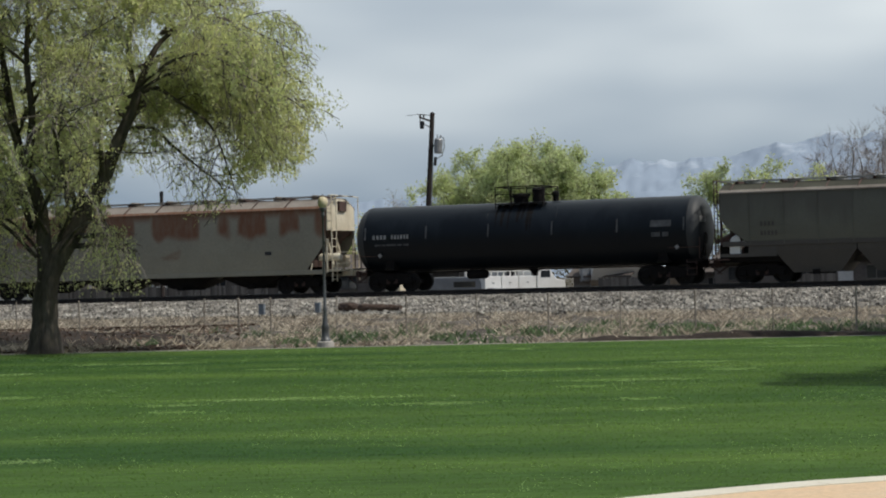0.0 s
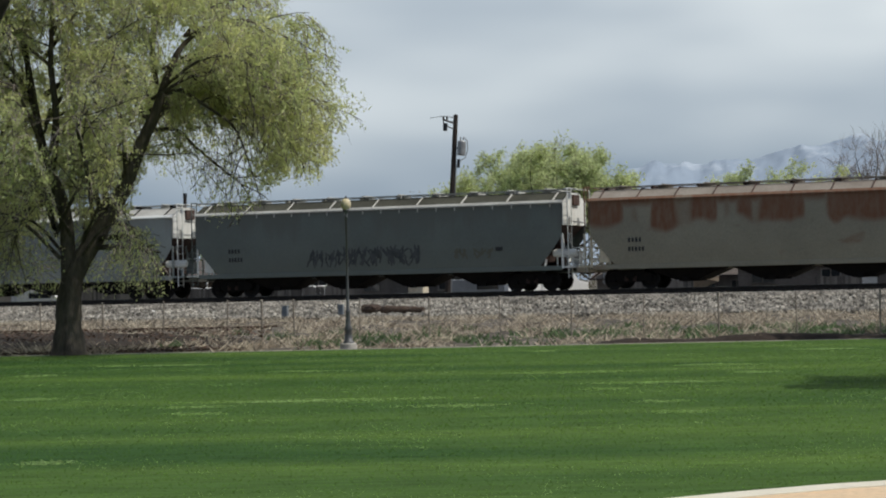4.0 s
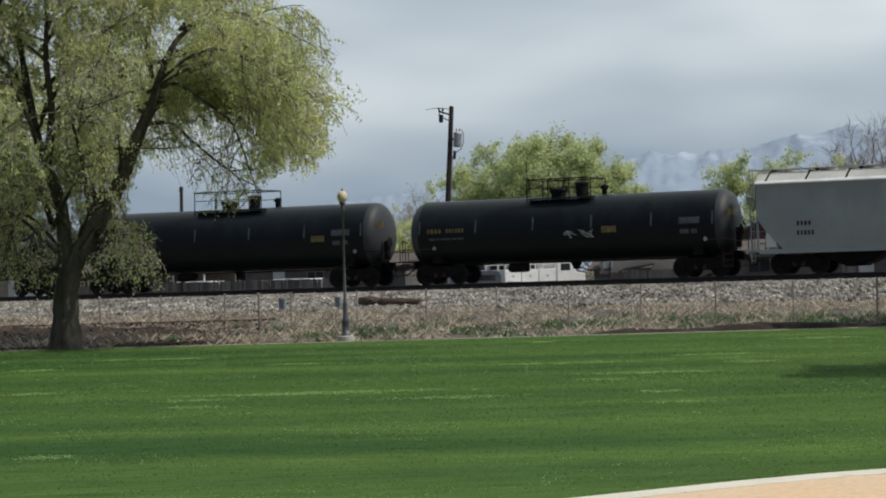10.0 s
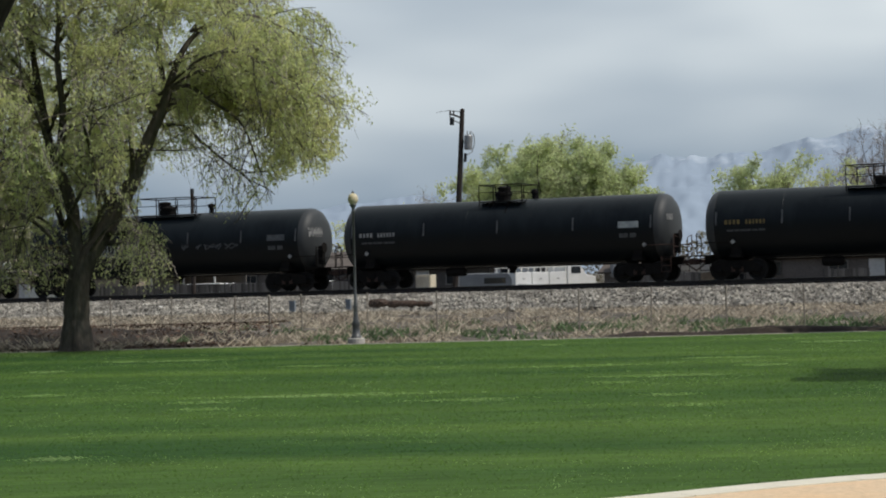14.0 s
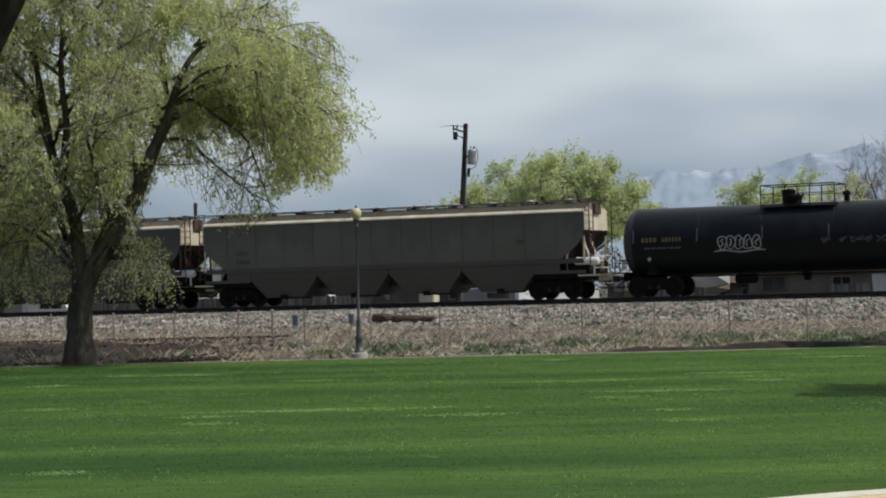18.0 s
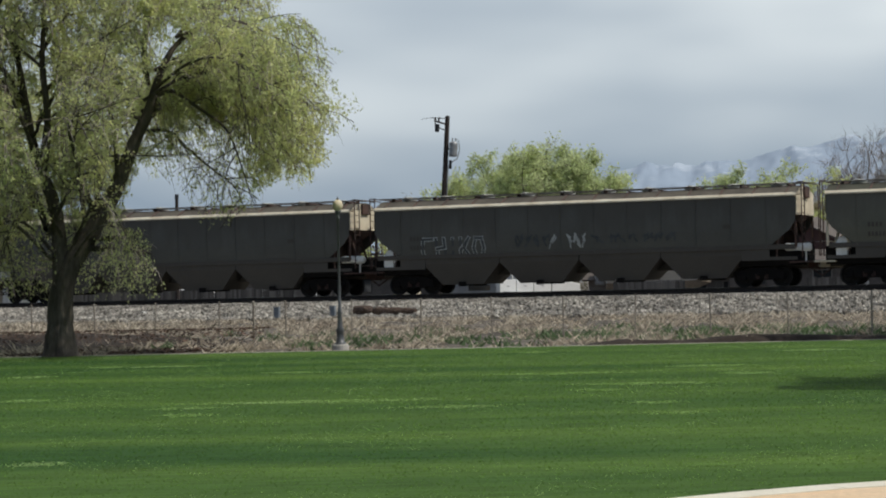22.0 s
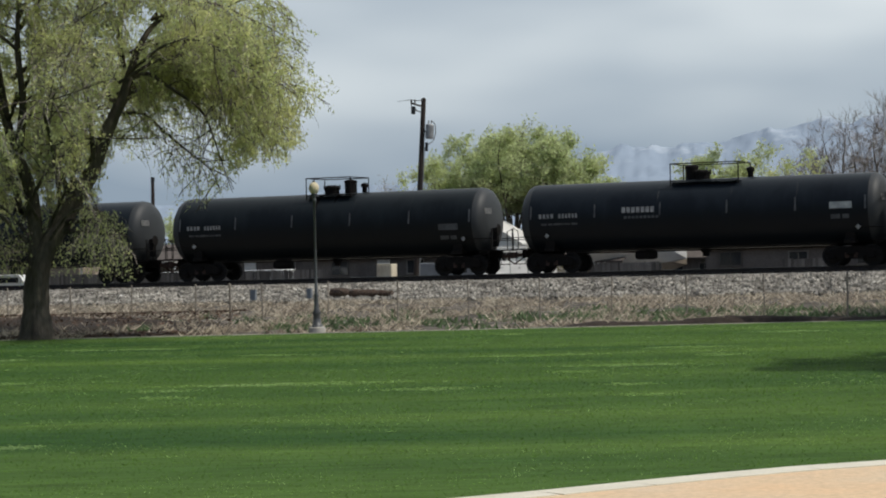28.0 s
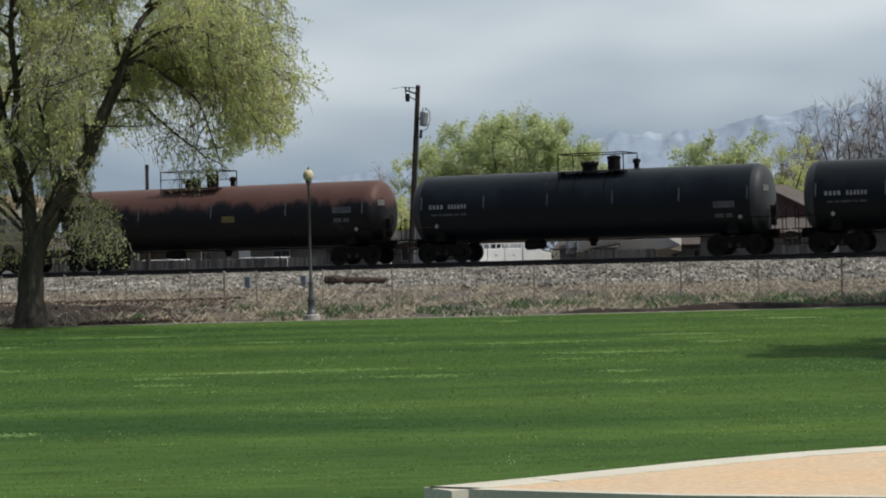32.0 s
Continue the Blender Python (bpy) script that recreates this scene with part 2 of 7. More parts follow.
M = {
    "lawn": mat("lawn", (0.092, 0.155, 0.034), 0.95, alt=(0.030, 0.072, 0.019), scale=0.5, fine=9, fine_amount=0.45, stretch=(0.13, 0.8, 1), spec=0.05),
    "blade": mat("blade", (0.15, 0.235, 0.058), 0.9, alt=(0.075, 0.14, 0.037), scale=0.5, fine=3, fine_amount=0.25, bump=0, stretch=(0.13, 0.8, 1), spec=0.05, per="island", thin=0.55, vary=0.5),
    "pale_blade": mat("pale_blade", (0.36, 0.48, 0.22), 0.85, alt=(0.22, 0.34, 0.11), scale=0.8, fine=5, bump=0, spec=0.1, per="island", thin=0.5),
    "dirt": mat("dirt", (0.195, 0.174, 0.146), 0.95, alt=(0.058, 0.051, 0.044), scale=0.8, fine=5, fine_amount=0.4, stretch=(0.5, 1, 1), spec=0.1),
    # Colours the soil bed, and stands in for the elm's shade on the verge.
    "soil_and_shade": mat("soil_and_shade", (0.060, 0.047, 0.039), 0.95, alt=(0.028, 0.023, 0.020), scale=1.2, fine=7, fine_amount=0.45, bump=0.6, spec=0.1),
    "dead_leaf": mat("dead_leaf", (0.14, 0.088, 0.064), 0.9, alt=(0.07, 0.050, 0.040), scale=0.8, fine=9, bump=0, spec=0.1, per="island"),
    "straw": mat("straw", (0.62, 0.555, 0.44), 0.9, alt=(0.22, 0.184, 0.148), scale=0.7, fine=8, bump=0, spec=0.1, per="island", thin=0.4, vary=0.65),
    "pale_straw": mat("pale_straw", (0.66, 0.60, 0.49), 0.9, alt=(0.38, 0.34, 0.28), scale=0.7, fine=8, bump=0, spec=0.1, per="island", thin=0.4, vary=0.4),
    "weed": mat("weed", (0.15, 0.205, 0.105), 0.85, alt=(0.085, 0.125, 0.065), scale=0.6, fine=8, bump=0, spec=0.1, per="island", thin=0.4),
    "ballast": mat("ballast", (0.31, 0.28, 0.235), 0.95, alt=(0.17, 0.15, 0.125), scale=0.5, fine=9, fine_amount=0.45, bump=0.6, spec=0.1),
    "stone": mat("stone", (0.41, 0.385, 0.335), 0.9, alt=(0.17, 0.158, 0.138), scale=0.8, fine=20, spec=0.15, bump=0, per="island", vary=0.6),
    "kerb": mat("kerb", (0.42, 0.39, 0.34), 0.9, alt=(0.30, 0.28, 0.24), scale=2, fine=30),
    "slab_tan": mat("slab_tan", (0.68, 0.45, 0.25), 0.85, alt=(0.60, 0.46, 0.31), mix=0.45, scale=1.1, fine=30, fine_amount=0.2),
    "slab_pale": mat("slab_pale", (0.70, 0.66, 0.55), 0.85, alt=(0.58, 0.54, 0.44), scale=3, fine=60, fine_amount=0.15),
    # The side wall's shade is put into this dark colour.
    "slab_shaded_side": mat("slab_shaded_side", (0.075, 0.058, 0.050), 0.9, alt=(0.05, 0.04, 0.035), scale=4, fine=40),
    # Darker copy of bark: the near limb's shade is put into the colour.
    "bark_shaded": mat("bark_shaded", (0.05, 0.043, 0.037), 0.95, alt=(0.025, 0.022, 0.019), scale=3, fine=18, fine_amount=0.4, bump=0.9, stretch=(1, 1, 0.25), spec=0.05),
    "bark": mat("bark", (0.145, 0.126, 0.104), 0.95, alt=(0.062, 0.053, 0.045), scale=3, fine=18, fine_amount=0.4, bump=0.9, stretch=(1, 1, 0.25), spec=0.1),
    "twig": mat("twig", (0.30, 0.265, 0.235), 0.9, alt=(0.22, 0.19, 0.17), scale=1, fine=9, bump=0, spec=0.1, per="island"),
    "leaf": mat("leaf", (0.68, 0.67, 0.35), 0.8, alt=(0.42, 0.47, 0.235), scale=0.55, fine=3, fine_amount=0.15, bump=0, spec=0.05, per="island", thin=0.76, vary=0.12),
    "leaf_green": mat("leaf_green", (0.56, 0.60, 0.345), 0.8, alt=(0.42, 0.475, 0.27), scale=0.35, fine=2, bump=0, spec=0.08, per="island", thin=0.6, vary=0.25),
    "brush": mat("brush", (0.20, 0.195, 0.125), 0.9, alt=(0.13, 0.115, 0.085), scale=0.12, fine=1.0, bump=0, spec=0.05, per="island", thin=0.4),
    "leaf_dry": mat("leaf_dry", (0.36, 0.31, 0.17), 0.85, alt=(0.24, 0.21, 0.12), scale=0.4, fine=2, bump=0, spec=0.1, per="island", thin=0.4),
    # Black and blue shells turn slightly lighter towards the top.
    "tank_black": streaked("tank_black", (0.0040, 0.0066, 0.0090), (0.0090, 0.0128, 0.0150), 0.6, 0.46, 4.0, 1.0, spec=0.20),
    "tank_head": streaked("tank_head", (0.039, 0.043, 0.046), (0.016, 0.016, 0.016), 0.5, 0.55, 3.3, 1.0, False, spec=0.3),
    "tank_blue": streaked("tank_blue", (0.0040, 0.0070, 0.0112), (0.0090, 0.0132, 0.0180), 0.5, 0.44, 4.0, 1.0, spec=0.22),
    # Rust colour above, black below about 2.8 m, with a ragged edge.
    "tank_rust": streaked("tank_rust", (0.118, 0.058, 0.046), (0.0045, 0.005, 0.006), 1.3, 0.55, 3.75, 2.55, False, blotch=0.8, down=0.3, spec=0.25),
    "tank_white": streaked("tank_white", (0.55, 0.50, 0.40), (0.30, 0.20, 0.12), 0.5, 0.6),
    "hopper_beige": rusted_panels("hopper_beige", (0.30, 0.282, 0.218), (0.165, 0.075, 0.040)),
    "hopper_grey": streaked("hopper_grey", (0.142, 0.165, 0.152), (0.115, 0.125, 0.112), 0.4, 0.6),
    "hopper_light": streaked("hopper_light", (0.30, 0.328, 0.31), (0.24, 0.25, 0.23), 0.3, 0.55),
    "hopper_olive": streaked("hopper_olive", (0.104, 0.105, 0.094), (0.076, 0.073, 0.064), 0.6, 0.75),
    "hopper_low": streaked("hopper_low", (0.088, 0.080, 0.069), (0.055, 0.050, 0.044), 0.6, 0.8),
    "roof_olive": mat("roof_olive", (0.085, 0.085, 0.065), 0.95, spec=0.1, alt=(0.052, 0.052, 0.042), scale=0.8, fine=10, fine_amount=0.2),
    "hopper_dull": streaked("hopper_dull", (0.135, 0.136, 0.108), (0.098, 0.095, 0.078), 0.6, 0.75),
    "end_cream": mat("end_cream", (0.74, 0.69, 0.55), 0.7, alt=(0.52, 0.45, 0.33), scale=1.2, fine=12, fine_amount=0.15, stretch=(1, 1, 0.4)),
    "end_white": mat("end_white", (0.84, 0.85, 0.83), 0.6, alt=(0.64, 0.64, 0.60), scale=1.2, fine=12, fine_amount=0.1, stretch=(1, 1, 0.4)),
    "roof_pale": mat("roof_pale", (0.50, 0.50, 0.46), 0.7, alt=(0.36, 0.35, 0.32), scale=0.8, fine=10, fine_amount=0.15),
    "roof_dull": mat("roof_dull", (0.30, 0.27, 0.23), 0.8, alt=(0.20, 0.17, 0.14), scale=0.8, fine=10, fine_amount=0.2),
    "roof_tan": mat("roof_tan", (0.125, 0.112, 0.090), 0.9, alt=(0.070, 0.062, 0.052), scale=0.8, fine=10, fine_amount=0.2, spec=0.15),
    "frame_black": mat("frame_black", (0.006, 0.006, 0.0062), 0.85, spec=0.12, alt=(0.013, 0.011, 0.010), scale=2, fine=20),
    "frame_rust": mat("frame_rust", (0.10, 0.055, 0.042), 0.85, alt=(0.045, 0.030, 0.026), scale=2, fine=20),
    "wheel_steel": mat("wheel_steel", (0.016, 0.014, 0.013), 0.7, metal=0.5, alt=(0.02, 0.018, 0.017), scale=3, fine=30),
    "rail_steel": mat("rail_steel", (0.042, 0.032, 0.027), 0.8, alt=(0.022, 0.018, 0.016), scale=3, fine=30),
    "rail_top": mat("rail_top", (0.50, 0.50, 0.50), 0.25, metal=1.0, scale=3, fine=30, bump=0),
    "sleeper": mat("sleeper", (0.075, 0.06, 0.05), 0.95, alt=(0.04, 0.034, 0.03), scale=3, fine=20, stretch=(1, 0.2, 1), per="object"),
    "mark_white": mat("mark_white", (0.38, 0.38, 0.37), 0.6, alt=(0.17, 0.17, 0.17), scale=5, fine=30, bump=0),
    "mark_dim": mat("mark_dim", (0.105, 0.112, 0.116), 0.65, alt=(0.045, 0.048, 0.052), scale=4, fine=30, bump=0),
    "mark_yellow": mat("mark_yellow", (0.23, 0.165, 0.045), 0.6, alt=(0.10, 0.075, 0.03), scale=5, fine=30, bump=0),
    "mark_black": mat("mark_black", (0.03, 0.032, 0.036), 0.6, scale=5, fine=30, bump=0),
    "spray_dark": mat("spray_dark", (0.022, 0.026, 0.030), 0.6, alt=(0.07, 0.08, 0.085), scale=2.5, fine=20, bump=0),
    "spray_white": mat("spray_white", (0.46, 0.48, 0.46), 0.6, alt=(0.24, 0.26, 0.26), scale=2.5, fine=20, bump=0),
    "lamp_post": mat("lamp_post", (0.035, 0.037, 0.040), 0.5, metal=0.3, scale=3, fine=30),
    "lamp_paint": mat("lamp_paint", (0.10, 0.105, 0.112), 0.38, alt=(0.06, 0.063, 0.068), scale=3, fine=30, spec=0.6),
    "lamp_globe": mat("lamp_globe", (0.70, 0.62, 0.43), 0.4, alt=(0.58, 0.50, 0.34), scale=4, fine=20, bump=0, spec=0.3),
    "concrete": mat("concrete", (0.50, 0.48, 0.44), 0.9, alt=(0.38, 0.36, 0.33), scale=3, fine=40),
    "galv": mat("galv", (0.34, 0.30, 0.25), 0.7, metal=0.1, alt=(0.22, 0.19, 0.16), scale=4, fine=30),
    "pole_wood": mat("pole_wood", (0.050, 0.038, 0.032), 0.95, alt=(0.028, 0.022, 0.020), scale=3, fine=20, stretch=(1, 1, 0.15)),
    "grey_metal": mat("grey_metal", (0.33, 0.34, 0.35), 0.5, metal=0.4, scale=4, fine=30),
    "log": mat("log", (0.115, 0.075, 0.052), 0.95, alt=(0.05, 0.035, 0.028), scale=2, fine=14, fine_amount=0.35, bump=0.7, stretch=(0.3, 1, 1)),
    "box_blue": mat("box_blue", (0.20, 0.235, 0.27), 0.6, scale=3, fine=20),
    "house_red": mat("house_red", (0.115, 0.058, 0.050), 0.85, alt=(0.08, 0.042, 0.038), scale=1, fine=8),
    "house_tan": mat("house_tan", (0.36, 0.30, 0.23), 0.85, alt=(0.27, 0.22, 0.17), scale=1, fine=8),
    "house_white": mat("house_white", (0.70, 0.69, 0.66), 0.8, alt=(0.56, 0.55, 0.52), scale=1, fine=8, fine_amount=0.1),
    "house_brown": mat("house_brown", (0.165, 0.145, 0.13), 0.9, alt=(0.11, 0.095, 0.085), scale=1, fine=8),
    "shingle": mat("shingle", (0.125, 0.105, 0.092), 0.95, alt=(0.085, 0.07, 0.062), scale=1, fine=10, stretch=(1, 1, 3)),
    "plank_grey": mat("plank_grey", (0.22, 0.20, 0.18), 0.9, alt=(0.14, 0.125, 0.11), scale=1.5, fine=10, stretch=(1, 1, 0.2), per="object"),
    "van_white": mat("van_white", (0.80, 0.80, 0.78), 0.35, alt=(0.68, 0.68, 0.66), scale=1, fine=10, fine_amount=0.06, bump=0, spec=0.5),
    "van_grey": mat("van_grey", (0.30, 0.31, 0.32), 0.35, scale=1, fine=10, fine_amount=0.06, bump=0, spec=0.5),
    "glass_dark": mat("glass_dark", (0.03, 0.035, 0.04), 0.08, scale=1, fine=10, bump=0, spec=0.6),
    "tyre": mat("tyre", (0.02, 0.02, 0.02), 0.9, scale=6, fine=40),
    "mountain": None,
}


def hazed_mountain_material():
    """Far slopes with snow on the upper gullies, blue-grey haze mixed into the colours."""
    m = bpy.data.materials.new("mountain")
    m.use_nodes = True
    nt = m.node_tree
    n, link = nt.nodes.new, nt.links.new
    b = nt.nodes["Principled BSDF"]
    tc, nz, sep, rng, add, ramp = (n("ShaderNodeTexCoord"), n("ShaderNodeTexNoise"), n("ShaderNodeSeparateXYZ"), n("ShaderNodeMapRange"), n("ShaderNodeMath"), n("ShaderNodeValToRGB"))
    mp = n("ShaderNodeMapping")
    mp.inputs["Scale"].default_value = (0.013, 0.013, 0.013)
    link(tc.outputs["Object"], mp.inputs[0])
    link(mp.outputs[0], nz.inputs["Vector"])
    nz.inputs["Scale"].default_value, nz.inputs["Detail"].default_value, nz.inputs["Roughness"].default_value = 1.0, 10, 0.66
    link(tc.outputs["Object"], sep.inputs[0])
    rng.inputs["From Min"].default_value, rng.inputs["From Max"].default_value = 90, 330
    rng.inputs["To Min"].default_value, rng.inputs["To Max"].default_value = -0.22, 0.16
    link(sep.outputs["Z"], rng.inputs["Value"])
    link(nz.outputs["Fac"], add.inputs[0])
    link(rng.outputs[0], add.inputs[1])
    # Rock and snow are paled and blued to imitate distance haze.
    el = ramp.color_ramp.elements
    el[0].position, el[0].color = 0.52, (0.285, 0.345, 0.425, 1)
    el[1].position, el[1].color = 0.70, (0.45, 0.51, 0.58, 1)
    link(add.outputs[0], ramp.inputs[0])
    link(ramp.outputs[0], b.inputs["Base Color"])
    b.inputs["Roughness"].default_value = 1.0
    b.inputs["Specular IOR Level"].default_value = 0.0
    return m


M["mountain"] = hazed_mountain_material()

# ---- building helpers ----
def part(name, bm, material, parent, label="", smooth=False):
    """Links a bmesh as one mesh object under a thing or a part."""
    me = bpy.data.meshes.new(name)
    if smooth:
        for f in bm.faces:
            f.smooth = True
    bm.to_mesh(me)
    bm.free()
    me.materials.append(M[material] if isinstance(material, str) else material)
    ob = new(name, me)
    ob.parent = parent
    if label:
        ob["label"] = label
    return ob


def soup(name, verts, faces, material, parent=None):
    me = bpy.data.meshes.new(name)
    me.from_pydata(verts, [], faces)
    me.materials.append(M[material])
    ob = new(name, me)
    ob.parent = parent
    return ob


def thing(name, m, label, category, group="", kind=""):
    ob = new(name)
    ob.matrix_world = m
    return tagged(ob, label, category, group, kind)


def box(bm, cx, cy, cz, sx, sy, sz, m=None, bevel=0.0):
    r = bmesh.ops.create_cube(bm, size=1.0, matrix=(m or Matrix()) @ Matrix.Translation((cx, cy, cz)) @ Matrix.Diagonal((sx, sy, sz, 1)))
    if bevel:
        edges = {e for v in r["verts"] for e in v.link_edges}
        bmesh.ops.bevel(bm, geom=list(edges), offset=bevel, segments=2, affect="EDGES", profile=0.5)
    return bm


def rod(bm, a, b, r, r2=None, seg=6):
    """A bar from a to b."""
    a, b = Vector(a), Vector(b)
    d = b - a
    m = Matrix.Translation((a + b) / 2) @ d.to_track_quat("Z", "Y").to_matrix().to_4x4()
    bmesh.ops.create_cone(bm, cap_ends=True, segments=seg, radius1=r, radius2=r if r2 is None else r2, depth=d.length, matrix=m)
    return bm


def lathe(bm, profile, seg=24, m=None):
    """Turns (radius, height) pairs about z."""
    m = m or Matrix()
    rings = []
    for r, z in profile:
        if r < 1e-5:
            rings.append([bm.verts.new(m @ Vector((0, 0, z)))])
        else:
            rings.append([bm.verts.new(m @ Vector((r * math.cos(i * math.tau / seg), r * math.sin(i * math.tau / seg), z))) for i in range(seg)])
    for a, b in zip(rings, rings[1:]):
        for i in range(seg):
            j = (i + 1) % seg
            if len(a) == 1 and len(b) > 1:
                bm.faces.new((a[0], b[j], b[i]))
            elif len(b) == 1 and len(a) > 1:
                bm.faces.new((a[i], a[j], b[0]))
            elif len(a) > 1:
                bm.faces.new((a[i], a[j], b[j], b[i]))
    bmesh.ops.recalc_face_normals(bm, faces=bm.faces)
    return bm


def extrude_x(bm, outline, x0, x1):
    """A prism along x over a closed (y, z) outline."""
    a = [bm.verts.new((x0, y, z)) for y, z in outline]
    b = [bm.verts.new((x1, y, z)) for y, z in outline]
    k = len(outline)
    for i in range(k):
        bm.faces.new((a[i], a[(i + 1) % k], b[(i + 1) % k], b[i]))
    bm.faces.new(a)
    bm.faces.new(b)
    bmesh.ops.recalc_face_normals(bm, faces=bm.faces)
    return bm


def extrude_y(bm, outline, y0, y1):
    """A prism along y over a closed (x, z) outline."""
    a = [bm.verts.new((x, y0, z)) for x, z in outline]
    b = [bm.verts.new((x, y1, z)) for x, z in outline]
    k = len(outline)
    for i in range(k):
        bm.faces.new((a[i], a[(i + 1) % k], b[(i + 1) % k], b[i]))
    bm.faces.new(a)
    bm.faces.new(b)
    bmesh.ops.recalc_face_normals(bm, faces=bm.faces)
    return bm


def B():
    return bmesh.new()


def on_plan(s, d, z=0.0, turn=0.0):
    """A pose whose x runs along the track and whose y runs away from the eye."""
    p = P(s, d, z)
    return pose(p.x, p.y, p.z, 0, 0, turn - math.degrees(PHI))


def on_bearing(a, d, z=0.0, turn=0.0):
    p = bearing(a, d, z)
    return pose(p.x, p.y, p.z, 0, 0, turn - math.degrees(PHI))


# ---- ground ----
FENCE_D = 44.0


def edge_y(x):
    """Where the lawn ends, ahead of the eye."""
    return DEEP * (40.72 + 0.012 * x)


def ground_z(s, d):
    """Height of the earth: level lawn, level verge, the railway bank, level land beyond."""
    top = rail_z(s) - 0.50 if abs(s) < 400 else rail_z(math.copysign(400, s)) - 0.50
    p = P(s, d, 0)
    back = p.y - edge_y(p.x)
    bump = min(1.0, max(0.0, (back - 0.3) / 3)) * min(1.0, max(0.0, (70 - d) / 3)) * (0.11 * noise.noise((s * 0.7, d * 0.4, 0)) + 0.06 * noise.noise((s * 1.9, d * 1.2, 4)))
    if 71.0 < d <= 75.3:
        return top * ((d - 71.0) / 4.3) + 0.0
    if 75.3 < d <= 80.7:
        return top
    if 80.7 < d < 86:
        return top * (1 - (d - 80.7) / 5.3)
    return bump


def build_ground():
    ss = [-4400, -2500, -1200, -600, -300, -150, -90] + [-60 + 1.5 * i for i in range(10)] + [-45 + 0.5 * i for i in range(116)] + [14, 18, 23] + [40, 70, 120, 250, 500, 1100, 2300, 4400]
    ds = [-4400, -2000, -800, -300, -100, -40, -10, 5, 15, 28, 32, 34] + [36 + 0.7 * i for i in range(49)] + [71, 71.8, 73, 74.2, 75.3, 78, 80.7, 82, 84, 86, 90, 100, 130, 200, 350, 700, 1500, 2800, 4500]
    verts = [tuple(P(s, d, ground_z(s, d) - 0.01)) for d in ds for s in ss]
    k = len(ss)
    faces = [(j * k + i, j * k + i + 1, (j + 1) * k + i + 1, (j + 1) * k + i) for j in range(len(ds) - 1) for i in range(k - 1)]
    g = soup("ground", verts, faces, "dirt")
    tagged(g, "bare dry brown earth of the verge and the land beyond", "ground", kind="structure")
    # mown lawn lying on the earth up to the mowing strip
    ls = [-60 + 2 * i for i in range(61)]
    ld = [-60, -30, -12, 0, 4, 8, 12, 16, 20, 24, 28, 32, 36, 38.5, 41.0]
    verts = [(x, DEEP * y if y < 41 else edge_y(x) + 0.05 * noise.noise((x * 0.9, 0, 4)), 0.012) for y in ld for x in ls]
    k = len(ls)
    faces = [(j * k + i, j * k + i + 1, (j + 1) * k + i + 1, (j + 1) * k + i) for j in range(len(ld) - 1) for i in range(k - 1)]
    lawn = soup("lawn", verts, faces, "lawn")
    tagged(lawn, "bright green mown park lawn with paler streaks", "lawn", kind="structure")
    # concrete mowing strip along the fence
    bm = B()
    x = -40.0
    while x < 40:
        box(bm, x + 0.74, 0, 0, 1.47, 0.16, 0.10, bevel=0.01)
        x += 1.5
    strip = part("mowing_strip", bm, "kerb", None)
    strip.matrix_world = pose(0, edge_y(0) + 0.14, -0.028, 0, 0, math.degrees(math.atan(0.012 * DEEP)))
    tagged(strip, "narrow worn tan concrete mowing strip at the lawn's edge", "kerb", kind="structure")


build_ground()


